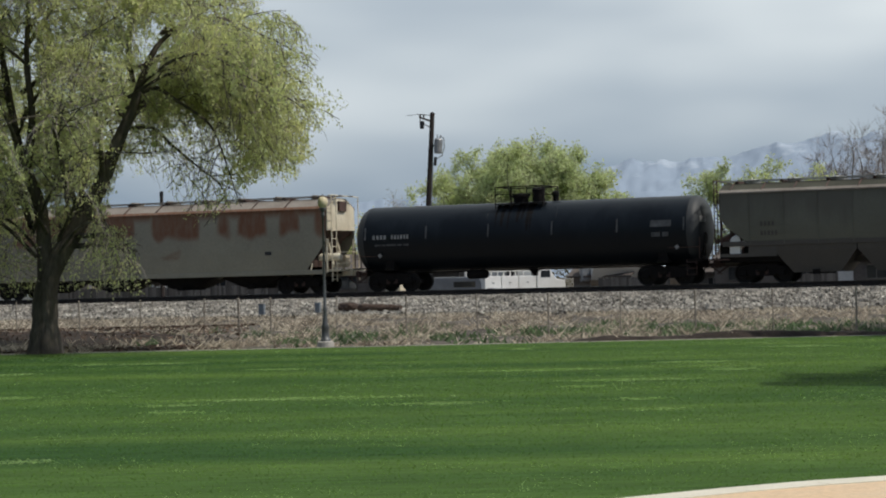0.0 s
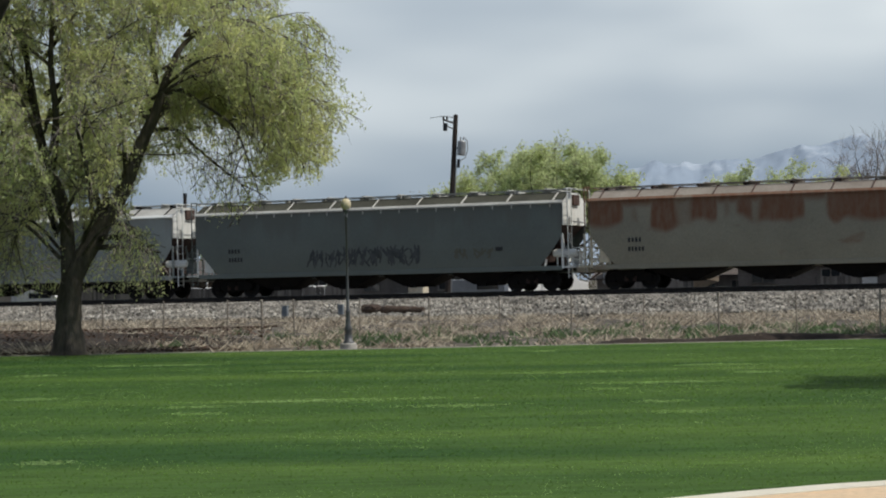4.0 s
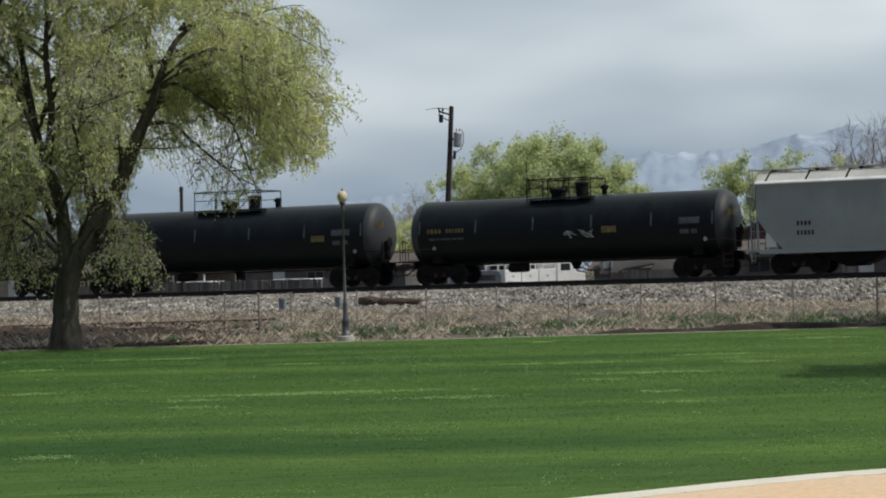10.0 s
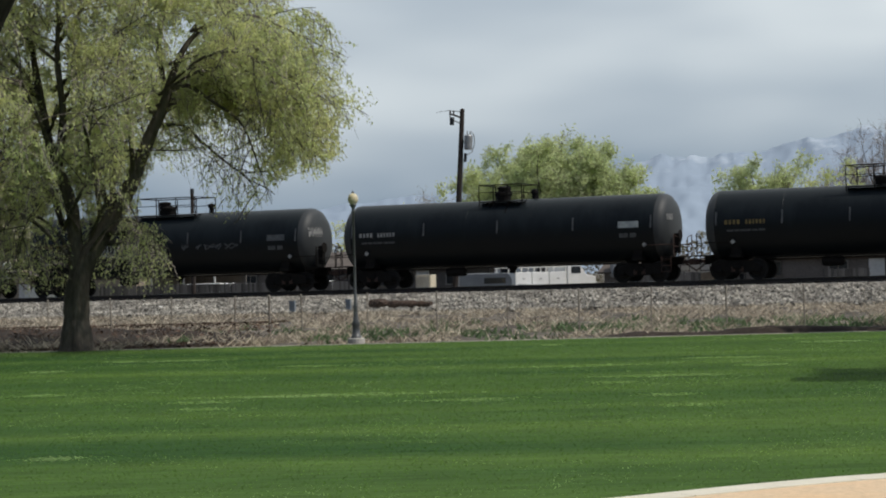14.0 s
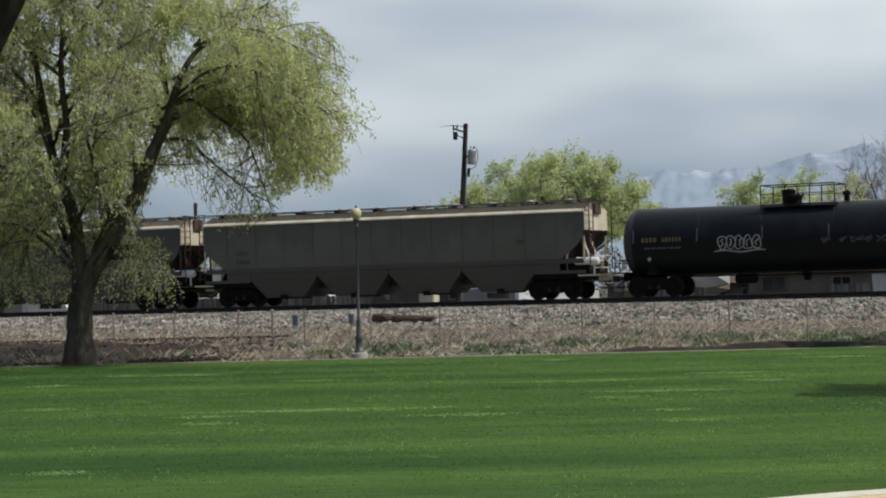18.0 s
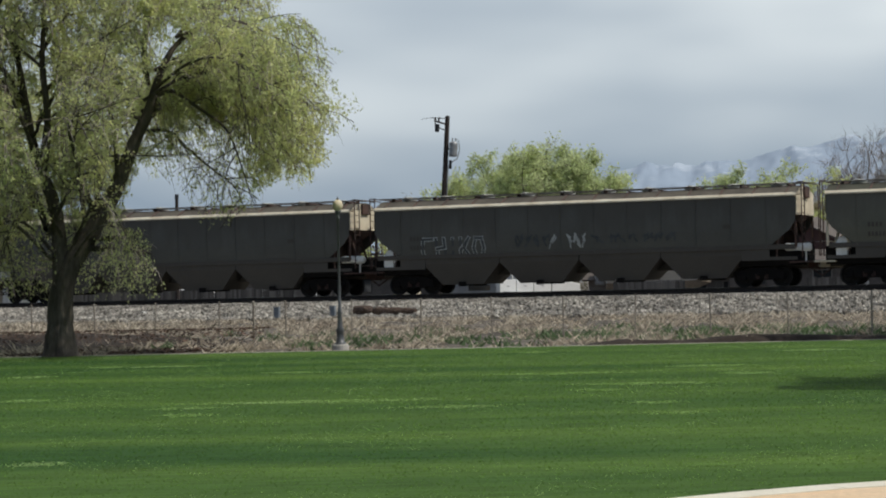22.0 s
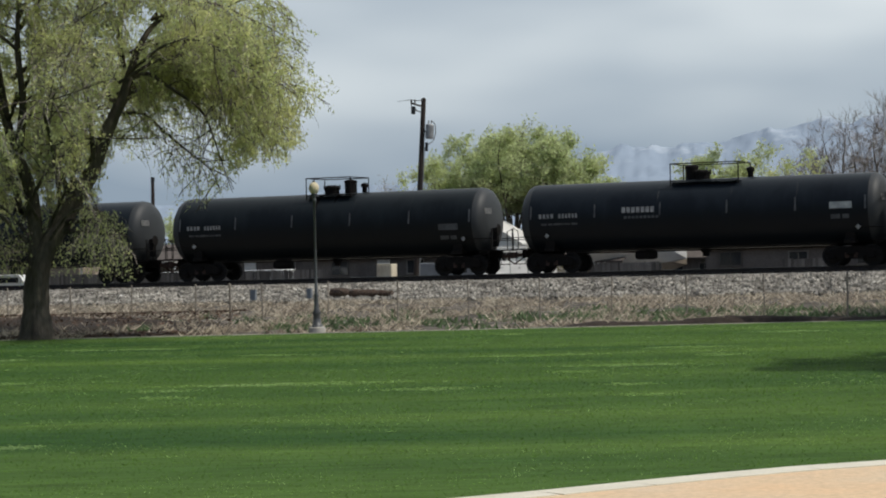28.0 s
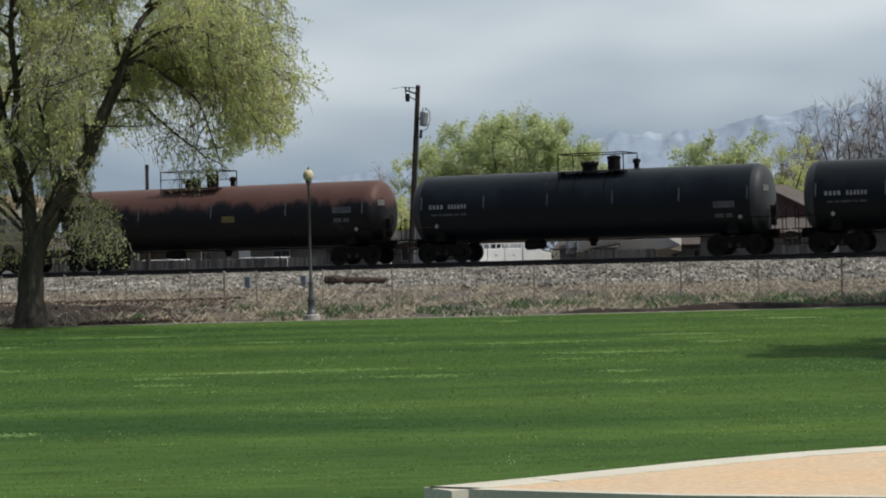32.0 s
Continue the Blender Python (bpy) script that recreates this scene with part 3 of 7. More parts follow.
def build_bank():
    """Ballast shoulder: a coarse sheet with loose stones on it."""
    ss = [-95 + 2.0 * i for i in range(80)]
    prof = [(71.0, 0.01), (72.2, 0.28), (73.8, 0.60), (75.2, 0.84), (76.2, 0.90), (77.0, 0.96), (79.0, 0.96), (79.9, 0.88), (80.8, 0.82), (83.5, 0.36), (86.0, 0.01)]
    verts = [tuple(P(s, d, 0.02 + f * (rail_z(s) - 0.22) + 0.04 * noise.noise((s, d, 1)))) for d, f in prof for s in ss]
    k = len(ss)
    faces = [(j * k + i, j * k + i + 1, (j + 1) * k + i + 1, (j + 1) * k + i) for j in range(len(prof) - 1) for i in range(k - 1)]
    ob = soup("ballast_bed", verts, faces, "ballast")
    tagged(ob, "sloping bank of grey crushed stone carrying the railway", "ballast", kind="structure")
    rng = random.Random(4)
    octa = [Vector(v) for v in ((1, 0, 0), (-1, 0, 0), (0, 1, 0), (0, -1, 0), (0, 0, 1), (0, 0, -1))]
    tris = ((0, 2, 4), (2, 1, 4), (1, 3, 4), (3, 0, 4), (2, 0, 5), (1, 2, 5), (3, 1, 5), (0, 3, 5))
    vs, fs = [], []
    for _ in range(24000):
        s, d = rng.uniform(-58, 8), 70.4 + 5.6 * rng.random() ** 0.9
        z = 0.02 + float(np.interp(d, [q[0] for q in prof], [q[1] for q in prof])) * (rail_z(s) - 0.22)
        r = rng.uniform(0.06, 0.16 if d < 74.8 else 0.10)
        q = Euler((rng.random() * 6, rng.random() * 6, rng.random() * 6)).to_matrix()
        c = P(s, d, z)
        k = len(vs)
        for v in octa:
            vs.append(tuple(c + q @ (v * (r * rng.uniform(0.7, 1.25)))))
        fs.extend((a + k, b + k, e + k) for a, b, e in tris)
    # a band of paler loose stones at the foot
    for _ in range(3600):
        s, d = rng.uniform(-58, 8), 69.2 + 1.9 * rng.random() + 0.6 * noise.noise((rng.random() * 0.1, 3, 3))
        c = P(s, d, 0.05 + 0.12 * rng.random())
        q = Euler((rng.random() * 6, rng.random() * 6, rng.random() * 6)).to_matrix()
        r = rng.uniform(0.06, 0.13)
        k = len(vs)
        for v in octa:
            vs.append(tuple(c + q @ (v * (r * rng.uniform(0.7, 1.25)))))
        fs.extend((a + k, b + k, e + k) for a, b, e in tris)
    st = soup("ballast_stones", vs, fs, "stone")
    tagged(st, "loose grey and tan crushed stones on the bank", "gravel", kind="stuff")


build_bank()


def build_track():
    def profile():
        return [(-0.075, 0), (0.075, 0), (0.075, 0.018), (0.012, 0.035), (0.012, 0.125), (0.036, 0.135), (0.036, 0.168), (-0.036, 0.168), (-0.036, 0.135), (-0.012, 0.125), (-0.012, 0.035), (-0.075, 0.018)]
    tilt = -math.degrees(math.atan(GRADE / LONG))
    for side in (-0.755, 0.755):
        bm = extrude_x(B(), profile(), -200, 200)
        p = P(-25, TRACK_D, rail_z(-25) - 0.172) + N * side
        t = thing("rail", pose(p.x, p.y, p.z, 0, tilt, -math.degrees(PHI)), "rusty brown steel rail with a worn bright head", "rail", "running rails", "structure")
        part("web", bm, "rail_steel", t)
        part("head", box(B(), 0, 0, 0.1705, 400, 0.056, 0.004), "rail_top", t, "bright worn running surface")


build_track()

# ---- the train ----
# Car space: x along the track (the train's front is +x), y away from the eye, z from the rail's top.
def bogie_meshes():
    out = {}
    bm = B()
    for y in (0.0,):
        o = [(-1.15, 0.58), (-0.95, 0.72), (-0.45, 0.86), (0.45, 0.86), (0.95, 0.72), (1.15, 0.58), (1.1, 0.38), (0.72, 0.40), (0.45, 0.30), (-0.45, 0.30), (-0.72, 0.40), (-1.1, 0.38)]
        extrude_y(bm, o, y - 0.07, y + 0.07)
        for x in (-0.89, 0.89):
            box(bm, x, y, 0.46, 0.34, 0.26, 0.30, bevel=0.03)
    out["sideframe"] = bm
    bm = box(B(), 0, 0, 0.62, 0.42, 2.3, 0.26, bevel=0.03)
    rod(bm, (0, 0, 0.7), (0, 0, 0.98), 0.2, seg=12)
    out["bolster"] = bm
    bm = lathe(B(), [(0.0, 0.34)] + [(0.10 + 0.035 * (k % 2), 0.34 + 0.03 * k) for k in range(9)] + [(0.0, 0.60)], 10)
    out["spring"] = bm
    bm = B()
    lathe(bm, [(0.0, -0.07), (0.12, -0.08), (0.14, -0.05), (0.36, -0.03), (0.40, -0.06), (0.457, -0.06), (0.462, 0.03), (0.49, 0.045), (0.49, 0.07), (0.40, 0.07), (0.36, 0.02), (0.14, 0.05), (0.0, 0.06)], 20, pose(0, -0.755, 0, 90))
    lathe(bm, [(0.0, -0.07), (0.12, -0.08), (0.14, -0.05), (0.36, -0.03), (0.40, -0.06), (0.457, -0.06), (0.462, 0.03), (0.49, 0.045), (0.49, 0.07), (0.40, 0.07), (0.36, 0.02), (0.14, 0.05), (0.0, 0.06)], 20, pose(0, 0.755, 0, -90))
    rod(bm, (0, -1.05, 0), (0, 1.05, 0), 0.08, seg=10)
    for y in (-0.82, 0.82):
        for k in range(4):
            a = k * math.pi / 2
            rod(bm, (0.25 * math.cos(a), y - 0.02, 0.25 * math.sin(a)), (0.25 * math.cos(a), y + 0.02, 0.25 * math.sin(a)), 0.05, seg=6)
    out["wheelset"] = bm
    made = {}
    for k, bm in out.items():
        me = bpy.data.meshes.new(k)
        bm.to_mesh(me)
        bm.free()
        made[k] = me
    made["sideframe"].materials.append(M["frame_black"])
    made["bolster"].materials.append(M["frame_black"])
    made["spring"].materials.append(M["frame_rust"])
    made["wheelset"].materials.append(M["wheel_steel"])
    return made


BOGIE = bogie_meshes()
WHEELSETS = []


def add_bogie(car, x):
    bogie = new("bogie", BOGIE["bolster"])
    bogie.parent, bogie.location = car, (x, 0, 0)
    for y in (-1.0, 1.0):
        ob = new("sideframe", BOGIE["sideframe"])
        ob.parent, ob.location = bogie, (0, y, 0)
        for dx in (-0.2, 0.2):
            ob = new("spring", BOGIE["spring"])
            ob.parent, ob.location = bogie, (dx, y, 0)
    for dx in (-0.89, 0.89):
        ob = new("wheelset", BOGIE["wheelset"])
        ob.parent, ob.location = bogie, (dx, 0, 0.457)
        WHEELSETS.append((ob, dx))
    return bogie


def add_coupler(car, x, sign):
    bm = B()
    box(bm, x - sign * 0.55, 0, 0.87, 1.0, 0.16, 0.18, bevel=0.02)
    box(bm, x - sign * 0.10, 0, 0.87, 0.26, 0.30, 0.28, bevel=0.05)
    rod(bm, (x - sign * 0.05, -0.12, 0.72), (x - sign * 0.05, -0.12, 1.02), 0.05, seg=8)
    rod(bm, (x - sign * 0.5, 0.25, 0.8), (x, 0.20, 0.45), 0.035)
    return part("coupler", bm, "frame_rust", car)


def bars(material, parent, x, z, y, widths, h, gap=0.06, name="stencil", lean=0.0):
    """Unreadable lettering: plain bars in a row on the near side."""
    bm = B()
    cx = x
    for w in widths:
        if lean:
            box(bm, 0, 0, 0, w, 0.008, h, Matrix.Translation((cx + w / 2, y, z)) @ Matrix.Rotation(lean, 4, "X"))
        else:
            box(bm, cx + w / 2, y, z, w, 0.008, h)
        cx += w + gap
    return part(name, bm, material, parent)


def spray(parent, material, x0, x1, z0, z1, y, seed, name="graffiti", stroke=0.07):
    """Spray-paint scrawl: unreadable looping letters, each one flat ribbon hugging the side."""
    rng = random.Random(seed)
    x = x0
    while x < x1:
        w = rng.uniform(0.45, 0.8)
        ctrl = [(x + w * rng.random(), z0 + (z1 - z0) * k) for k in (0.0, 0.95, 0.35, 0.8, 0.05, 1.0)[: rng.randint(4, 6)]]
        line = []
        for (ax, az), (bx, bz) in zip(ctrl, ctrl[1:]):
            for q in range(4):
                f = q / 4
                line.append((ax + (bx - ax) * f + 0.05 * math.sin(f * math.pi) * rng.choice((-1, 1)), az + (bz - az) * f))
        line.append(ctrl[-1])
        bm = B()
        prev = None
        for i, (px, pz) in enumerate(line):
            qx, qz = line[min(i + 1, len(line) - 1)]
            rx, rz = line[max(i - 1, 0)]
            d = math.hypot(qx - rx, qz - rz) or 1
            ox, oz = -(qz - rz) / d * stroke * 0.6, (qx - rx) / d * stroke * 0.6
            off = 0.0004 * (i % 7)
            pair = (bm.verts.new((px + ox, y(pz + oz) - off, pz + oz)), bm.verts.new((px - ox, y(pz - oz) - off, pz - oz)))
            if prev:
                bm.faces.new((prev[0], prev[1], pair[1], pair[0]))
            prev = pair
        part(name, bm, material, parent)
        x += w * 0.95


def tank_car(label, length, look_, mark, seed, kit, group="train"):
    """A tank car on two bogies. kit: which fittings this car shows."""
    rng = random.Random(seed)
    car = thing("tank_car", Matrix(), label, "tank car", group)
    R, ZC = kit.get("R", 1.60), kit.get("zc", 2.50)
    half = length / 2 - kit.get("trim", 0.81)
    # shell: a cylinder with dished heads and a faint belly slope to the middle
    dish = [(0.0, half), (0.55 * R, half - 0.05), (0.80 * R, half - 0.16), (0.93 * R, half - 0.32), (0.985 * R, half - 0.48), (R, half - 0.66)]
    prof = [(R, -half + 0.66), (R, -half * 0.5), (R, 0), (R, half * 0.5), (R, half - 0.66)]
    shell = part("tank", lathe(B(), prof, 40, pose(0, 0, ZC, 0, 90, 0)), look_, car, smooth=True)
    for sg in (-1, 1):
        part("tank_head", lathe(B(), [(r, sg * x) for r, x in dish], 40, pose(0, 0, ZC, 0, 90, 0)), kit.get("head", "tank_head"), shell, "dusty dished tank head", smooth=True)
    # weld seams and the dark band of spilled cargo at the manway
    for x in (-half + 0.66, -half * 0.55, -half * 0.2, half * 0.2, half * 0.55, half - 0.66):
        bm = lathe(B(), [(R - 0.002, x - 0.02), (R + 0.005, x - 0.012), (R + 0.005, x + 0.012), (R - 0.002, x + 0.02)], 40, pose(0, 0, ZC, 0, 90, 0))
        part("weld_seam", bm, look_, shell, smooth=True)
    # sills, saddles
    for sg in (-1, 1):
        xb = sg * (length / 2 - 2.35)
        bm = B()
        box(bm, sg * (length / 2 - 1.55), 0, 0.92, 2.0, 0.42, 0.34, bevel=0.02)
        box(bm, xb, 0, 1.08, 0.5, 2.75, 0.16, bevel=0.02)
        part("stub_sill", bm, "frame_black", car)
        bm = B()
        o = [(-1.25, 1.05), (1.25, 1.05), (1.2, 1.75), (0.85, ZC - math.sqrt(max(R * R - 0.72, 0.05))), (0.4, ZC - R + 0.05), (-0.4, ZC - R + 0.05), (-0.85, ZC - math.sqrt(max(R * R - 0.72, 0.05))), (-1.2, 1.75)]
        extrude_x(bm, o, xb - 0.22, xb + 0.22)
        part("saddle", bm, "frame_black", car)
        add_coupler(car, sg * length / 2, sg)
        # end platform with hand rails
        xe = sg * (length / 2 - 0.55)
        bm = B()
        box(bm, xe - sg * 0.25, 0, 1.12, 0.8, 2.7, 0.05)
        part("end_platform", bm, "frame_black", car)
        bm = B()
        for y in (-1.35, -0.7, 0.7, 1.35):
            rod(bm, (xe, y, 1.12), (xe, y, 2.15 if abs(y) > 1 else 2.0), 0.022)
        rod(bm, (xe, -1.35, 2.15), (xe, -0.7, 2.0), 0.02)
        rod(bm, (xe, 1.35, 2.15), (xe, 0.7, 2.0), 0.02)
        rod(bm, (xe, -1.35, 1.6), (xe, 1.35, 1.6), 0.018)
        for y in (-1.38, 1.38):
            rod(bm, (xe - sg * 1.5, y, 1.7), (xe, y, 1.7), 0.02)
            for k in range(3):
                rod(bm, (xe - sg * 0.15, y, 0.45 + 0.28 * k), (xe - sg * 0.6, y, 0.45 + 0.28 * k), 0.018)
            for q in (0.15, 0.6):
                rod(bm, (xe - sg * q, y, 0.42), (xe - sg * q, y, 1.15), 0.018)
        part("end_rail", bm, "frame_black" if rng.random() < 0.75 else "frame_rust", car)
        add_bogie(car, sg * (length / 2 - 2.35))
    xe = length / 2 - 0.52
    bm = lathe(B(), [(0.0, -0.03), (0.05, -0.03), (0.06, 0.02), (0.26, 0.015), (0.28, -0.02), (0.26, -0.03), (0.0, 0.03)], 16, pose(xe + 0.06, -0.6, 2.1, 0, 90, 0))
    box(bm, xe - 0.1, -0.6, 1.75, 0.22, 0.3, 0.9)
    part("brake_wheel", bm, "frame_black", car)
    # belly pipe, outlet and air reservoir
    bm = B()
    lathe(bm, [(0, -0.55), (0.18, -0.5), (0.22, -0.4), (0.22, 0.4), (0.18, 0.5), (0, 0.55)], 14, pose(-2.6, -0.55, ZC - R - 0.18, 0, 90, 0))
    for x in (-2.9, -2.3):
        rod(bm, (x, -0.55, ZC - R - 0.2), (x, -0.4, ZC - R + 0.12), 0.03)
    part("air_reservoir", bm, "frame_black", car)
    bm = B()
    lathe(bm, [(0.30, 0.16), (0.26, 0.0), (0.16, -0.12), (0.16, -0.26), (0.0, -0.28)], 16, pose(0.1, 0, ZC - R - 0.05))
    part("outlet_valve", bm, "frame_black", car)
    bm = B()
    rod(bm, (-half + 2.2, -0.9, 0.98), (half - 2.2, -0.9, 0.98), 0.025)
    rod(bm, (-half + 2.2, -0.55, 0.88), (half - 2.2, -0.55, 0.88), 0.03)
    for x in (-3.6, -1.2, 1.2, 3.6):
        rod(bm, (x, -0.9, 0.98), (x, -0.65, ZC - math.sqrt(R * R - 0.42) + 0.04), 0.018)
    part("brake_pipe", bm, "frame_black", car)
    # manway platform on top
    xm = kit.get("xm", 0.0)
    pw = kit.get("pw", 1.35)
    top = ZC + R
    bm = B()
    for y in (-0.85, 0.85):
        box(bm, xm, y, top - 0.10, pw * 2, 0.42, 0.04)
    for x in (-pw, pw):
        box(bm, xm + x, 0, top - 0.10, 0.06, 2.1, 0.05)
    pf = part("platform", bm, "mark_dim" if kit.get("bright") else "frame_black", car)
    hgt = kit.get("rail_h", 0.85)
    for y in (-1.05, 1.05):
        for x in (-pw, -pw / 3, pw / 3, pw) if kit.get("full_rail", 1) else (-pw, pw):
            part("rail_post", rod(B(), (xm + x, y, top - 0.3), (xm + x, y, top + hgt), 0.026), "frame_black", pf)
        part("guard_rail", rod(B(), (xm - pw, y, top + hgt), (xm + pw, y, top + hgt), 0.026), "frame_black", pf)
        if kit.get("full_rail", 1):
            part("guard_rail", rod(B(), (xm - pw, y, top + hgt * 0.5), (xm + pw, y, top + hgt * 0.5), 0.018), "frame_black", pf)
    for x in (-pw, pw):
        part("end_rail", rod(B(), (xm + x, -1.05, top + hgt), (xm + x, 1.05, top + hgt), 0.024), "frame_black", pf)
    # manway, valve bonnet, vents
    bm = lathe(B(), [(0.36, -0.1), (0.36, 0.24), (0.42, 0.25), (0.42, 0.34), (0.25, 0.40), (0.0, 0.42)], 18, pose(xm - pw * 0.25, 0, top))
    for k in range(8):
        a = k * math.tau / 8
        rod(bm, (xm - pw * 0.25 + 0.41 * math.cos(a), 0.41 * math.sin(a), top + 0.2), (xm - pw * 0.25 + 0.41 * math.cos(a), 0.41 * math.sin(a), top + 0.42), 0.03)
    part("manway", bm, "frame_black", car)
    bm = lathe(B(), [(0.30, -0.1), (0.30, 0.50), (0.33, 0.52), (0.33, 0.60), (0.1, 0.66), (0.0, 0.66)], 16, pose(xm + pw * kit.get("bx", 0.5), 0, top))
    part("valve_bonnet", bm, "frame_black", car)
    bm = lathe(B(), [(0.13, -0.2), (0.13, 0.25), (0.19, 0.27), (0.19, 0.42), (0.0, 0.5)], 12, pose(xm + pw * kit.get("vx", 1.15), 0.2, top))
    part("safety_vent", bm, "frame_black", car)
    # ladder down the far side from the platform
    for sgn in (1,):
        bm = B()
        for dx in (-0.2, 0.2):
            pts = []
            for a in range(0, 101, 20):
                t = radians(38 + a * 0.62)
                pts.append((xm + pw * 0.2 + dx, sgn * (R + 0.09) * math.sin(t), ZC + (R + 0.09) * math.cos(t)))
            pts.append((xm + pw * 0.2 + dx, sgn * (R + 0.06), 1.0))
            for p0, p1 in zip(pts, pts[1:]):
                rod(bm, p0, p1, 0.02, seg=5)
        for k in range(9):
            z = 1.05 + 0.3 * k
            if z < ZC:
                y0 = sgn * (R + 0.07)
            else:
                y0 = sgn * math.sqrt(max((R + 0.09) ** 2 - (z - ZC) ** 2, 0.01))
            rod(bm, (xm + pw * 0.2 - 0.2, y0, z), (xm + pw * 0.2 + 0.2, y0, z), 0.015, seg=5)
        part("ladder", bm, "frame_black", car)
    if kit.get("spill"):
        # residue running down the flank from the manway
        me_b = B()
        for k in range(kit["spill"]):
            x = xm + rng.uniform(-pw, pw)
            w = rng.uniform(0.05, 0.16)
            a1 = rng.uniform(0.5, 1.5)
            ang = [0.25 + (a1 - 0.25) * q / 6 for q in range(7)]
            prev = None
            for q, a in enumerate(ang):
                y, z = -(R + 0.006) * math.sin(a), ZC + (R + 0.006) * math.cos(a)
                ww = w * (1 - 0.12 * q)
                pair = (me_b.verts.new((x - ww, y, z)), me_b.verts.new((x + ww, y, z)))
                if prev:
                    me_b.faces.new((prev[0], prev[1], pair[1], pair[0]))
                prev = pair
        part("residue", me_b, "frame_black", shell)
    # reflective strips and lettering on the near flank
    flank = lambda z: -math.sqrt(max(R * R - (z - ZC) ** 2, 0.0)) - 0.008
    tilt = lambda z: -math.asin(max(-1, min(1, (z - ZC) / R)))
    strips = kit.get("strips", 6)
    for k in range(strips):
        x = -half + 0.75 + (2 * half - 1.5) * k / max(strips - 1, 1)
        zz = ZC + 0.28
        bm = box(B(), 0, 0, 0, 0.075, 0.01, 0.62, Matrix.Translation((x, flank(zz) - 0.004, zz)) @ Matrix.Rotation(tilt(zz), 4, "X"))
        part("reflector_strip", bm, kit.get("strip_mat", "mark_dim"), shell, "dull reflective strip")
    z = ZC + 0.10
    lx = -half + 1.15
    bars(mark, shell, lx, z, flank(z), [0.13, 0.12, 0.12, 0.13], 0.20, 0.07)
    bars(mark, shell, lx + 0.98, z, flank(z), [0.10, 0.11, 0.09, 0.11, 0.10, 0.10], 0.20, 0.06, name="number_panel")
    z = ZC - 0.28
    bars("mark_dim", shell, lx + 0.1, z, flank(z), [0.3, 0.2, 0.5, 0.25, 0.3], 0.09, 0.06, lean=tilt(z))
    z = ZC + kit.get("data_z", -0.05)
    bars(kit.get("data", "mark_dim"), shell, half - 2.35, z + 0.22, flank(z + 0.22), [1.0], 0.30, lean=tilt(z + 0.22), name="data_panel")
    bars("mark_dim", shell, half - 2.3, z - 0.28, flank(z - 0.28), [0.42, 0.3], 0.2, 0.1, lean=tilt(z - 0.28), name="data_panel")
    if kit.get("placard"):
        z = ZC - 0.1
        bars("mark_yellow", shell, kit["placard"], z, flank(z), [0.72], 0.3, name="hazard_panel")
    if kit.get("tag"):
        x0, x1, m_ = kit["tag"]
        if x1 - x0 < 1.5:
            for k in range(2):
                spray(shell, m_, x0 + 0.2 * k, x1, ZC - 0.45, ZC - 0.08, lambda q: flank(q) - 0.006 - 0.004 * k, seed + k, stroke=0.045)
            x1 = x0
    if kit.get("tag") and x1 > x0:
        bubble(shell, m_, x0, x1, ZC - 0.42, ZC + 0.18, lambda q: flank(q) - 0.006, seed)
    if kit.get("scrawl"):
        x0, x1 = kit["scrawl"]
        spray(shell, "mark_dim", x0, x1, ZC - 0.30, ZC - 0.02, lambda q: flank(q) - 0.006, seed + 3, stroke=0.05)
    if kit.get("title"):
        x0, x1, z = kit["title"]
        bars("mark_white", shell, x0, z, flank(z), [0.17] * 7, 0.26, 0.06, lean=tilt(z), name="lettering")
        bars("mark_dim", shell, x0 + 0.1, z - 0.34, flank(z - 0.34), [0.14] * 9, 0.12, 0.05, lean=tilt(z - 0.34), name="lettering")
    for x in (-half + 1.5, half - 1.1):
        z = 1.72
        bm = box(B(), 0, 0, 0, 0.17, 0.012, 0.17, Matrix.Translation((x, -1.56, z)) @ Matrix.Rotation(radians(45), 4, "Y"))
        part("hazard_placard", bm, "mark_white", car)
    def on_head(y, z, lift=0.015):
        """Where the dished head stands at y, z."""
        r = math.hypot(y, z - ZC)
        return float(np.interp(r, [q for q, _ in dish], [q for _, q in dish])) + lift

    def head_patch(y0, y1, z0, z1, name, material):
        bm = B()
        cols = [[bm.verts.new((on_head(y, z), y, z)) for z in (z0, (z0 + z1) / 2, z1)] for y in (y0 + (y1 - y0) * k / 5 for k in range(6))]
        for p, q in zip(cols, cols[1:]):
            for k in range(2):
                bm.faces.new((p[k], q[k], q[k + 1], p[k + 1]))
        bmesh.ops.solidify(bm, geom=bm.faces, thickness=0.006)
        part(name, bm, material, shell)

    if kit.get("head_tag"):
        # sprayed letters across the head
        bm = B()
        for k in range(5):
            y = -1.25 + 0.24 * k
            for dy, za, zb in ((0.0, 0.15, 0.62), (0.11, 0.28, 0.55)):
                q = [bm.verts.new((on_head(yy, ZC + zz, 0.012 + 0.002 * k), yy, ZC + zz)) for yy, zz in ((y + dy, za), (y + dy + 0.07, za), (y + dy + 0.09, zb), (y + dy + 0.02, zb))]
                bm.faces.new(q)
            q = [bm.verts.new((on_head(yy, ZC + zz, 0.013 + 0.002 * k), yy, ZC + zz)) for yy, zz in ((y, 0.34), (y + 0.2, 0.30), (y + 0.2, 0.38), (y, 0.43))]
            bm.faces.new(q)
        part("graffiti", bm, "mark_white", shell)
    elif kit.get("end_mark", 1):
        head_patch(-1.12, -0.52, ZC + 0.34, ZC + 0.62, "placard", kit.get("end_mat", "mark_white"))
    return car


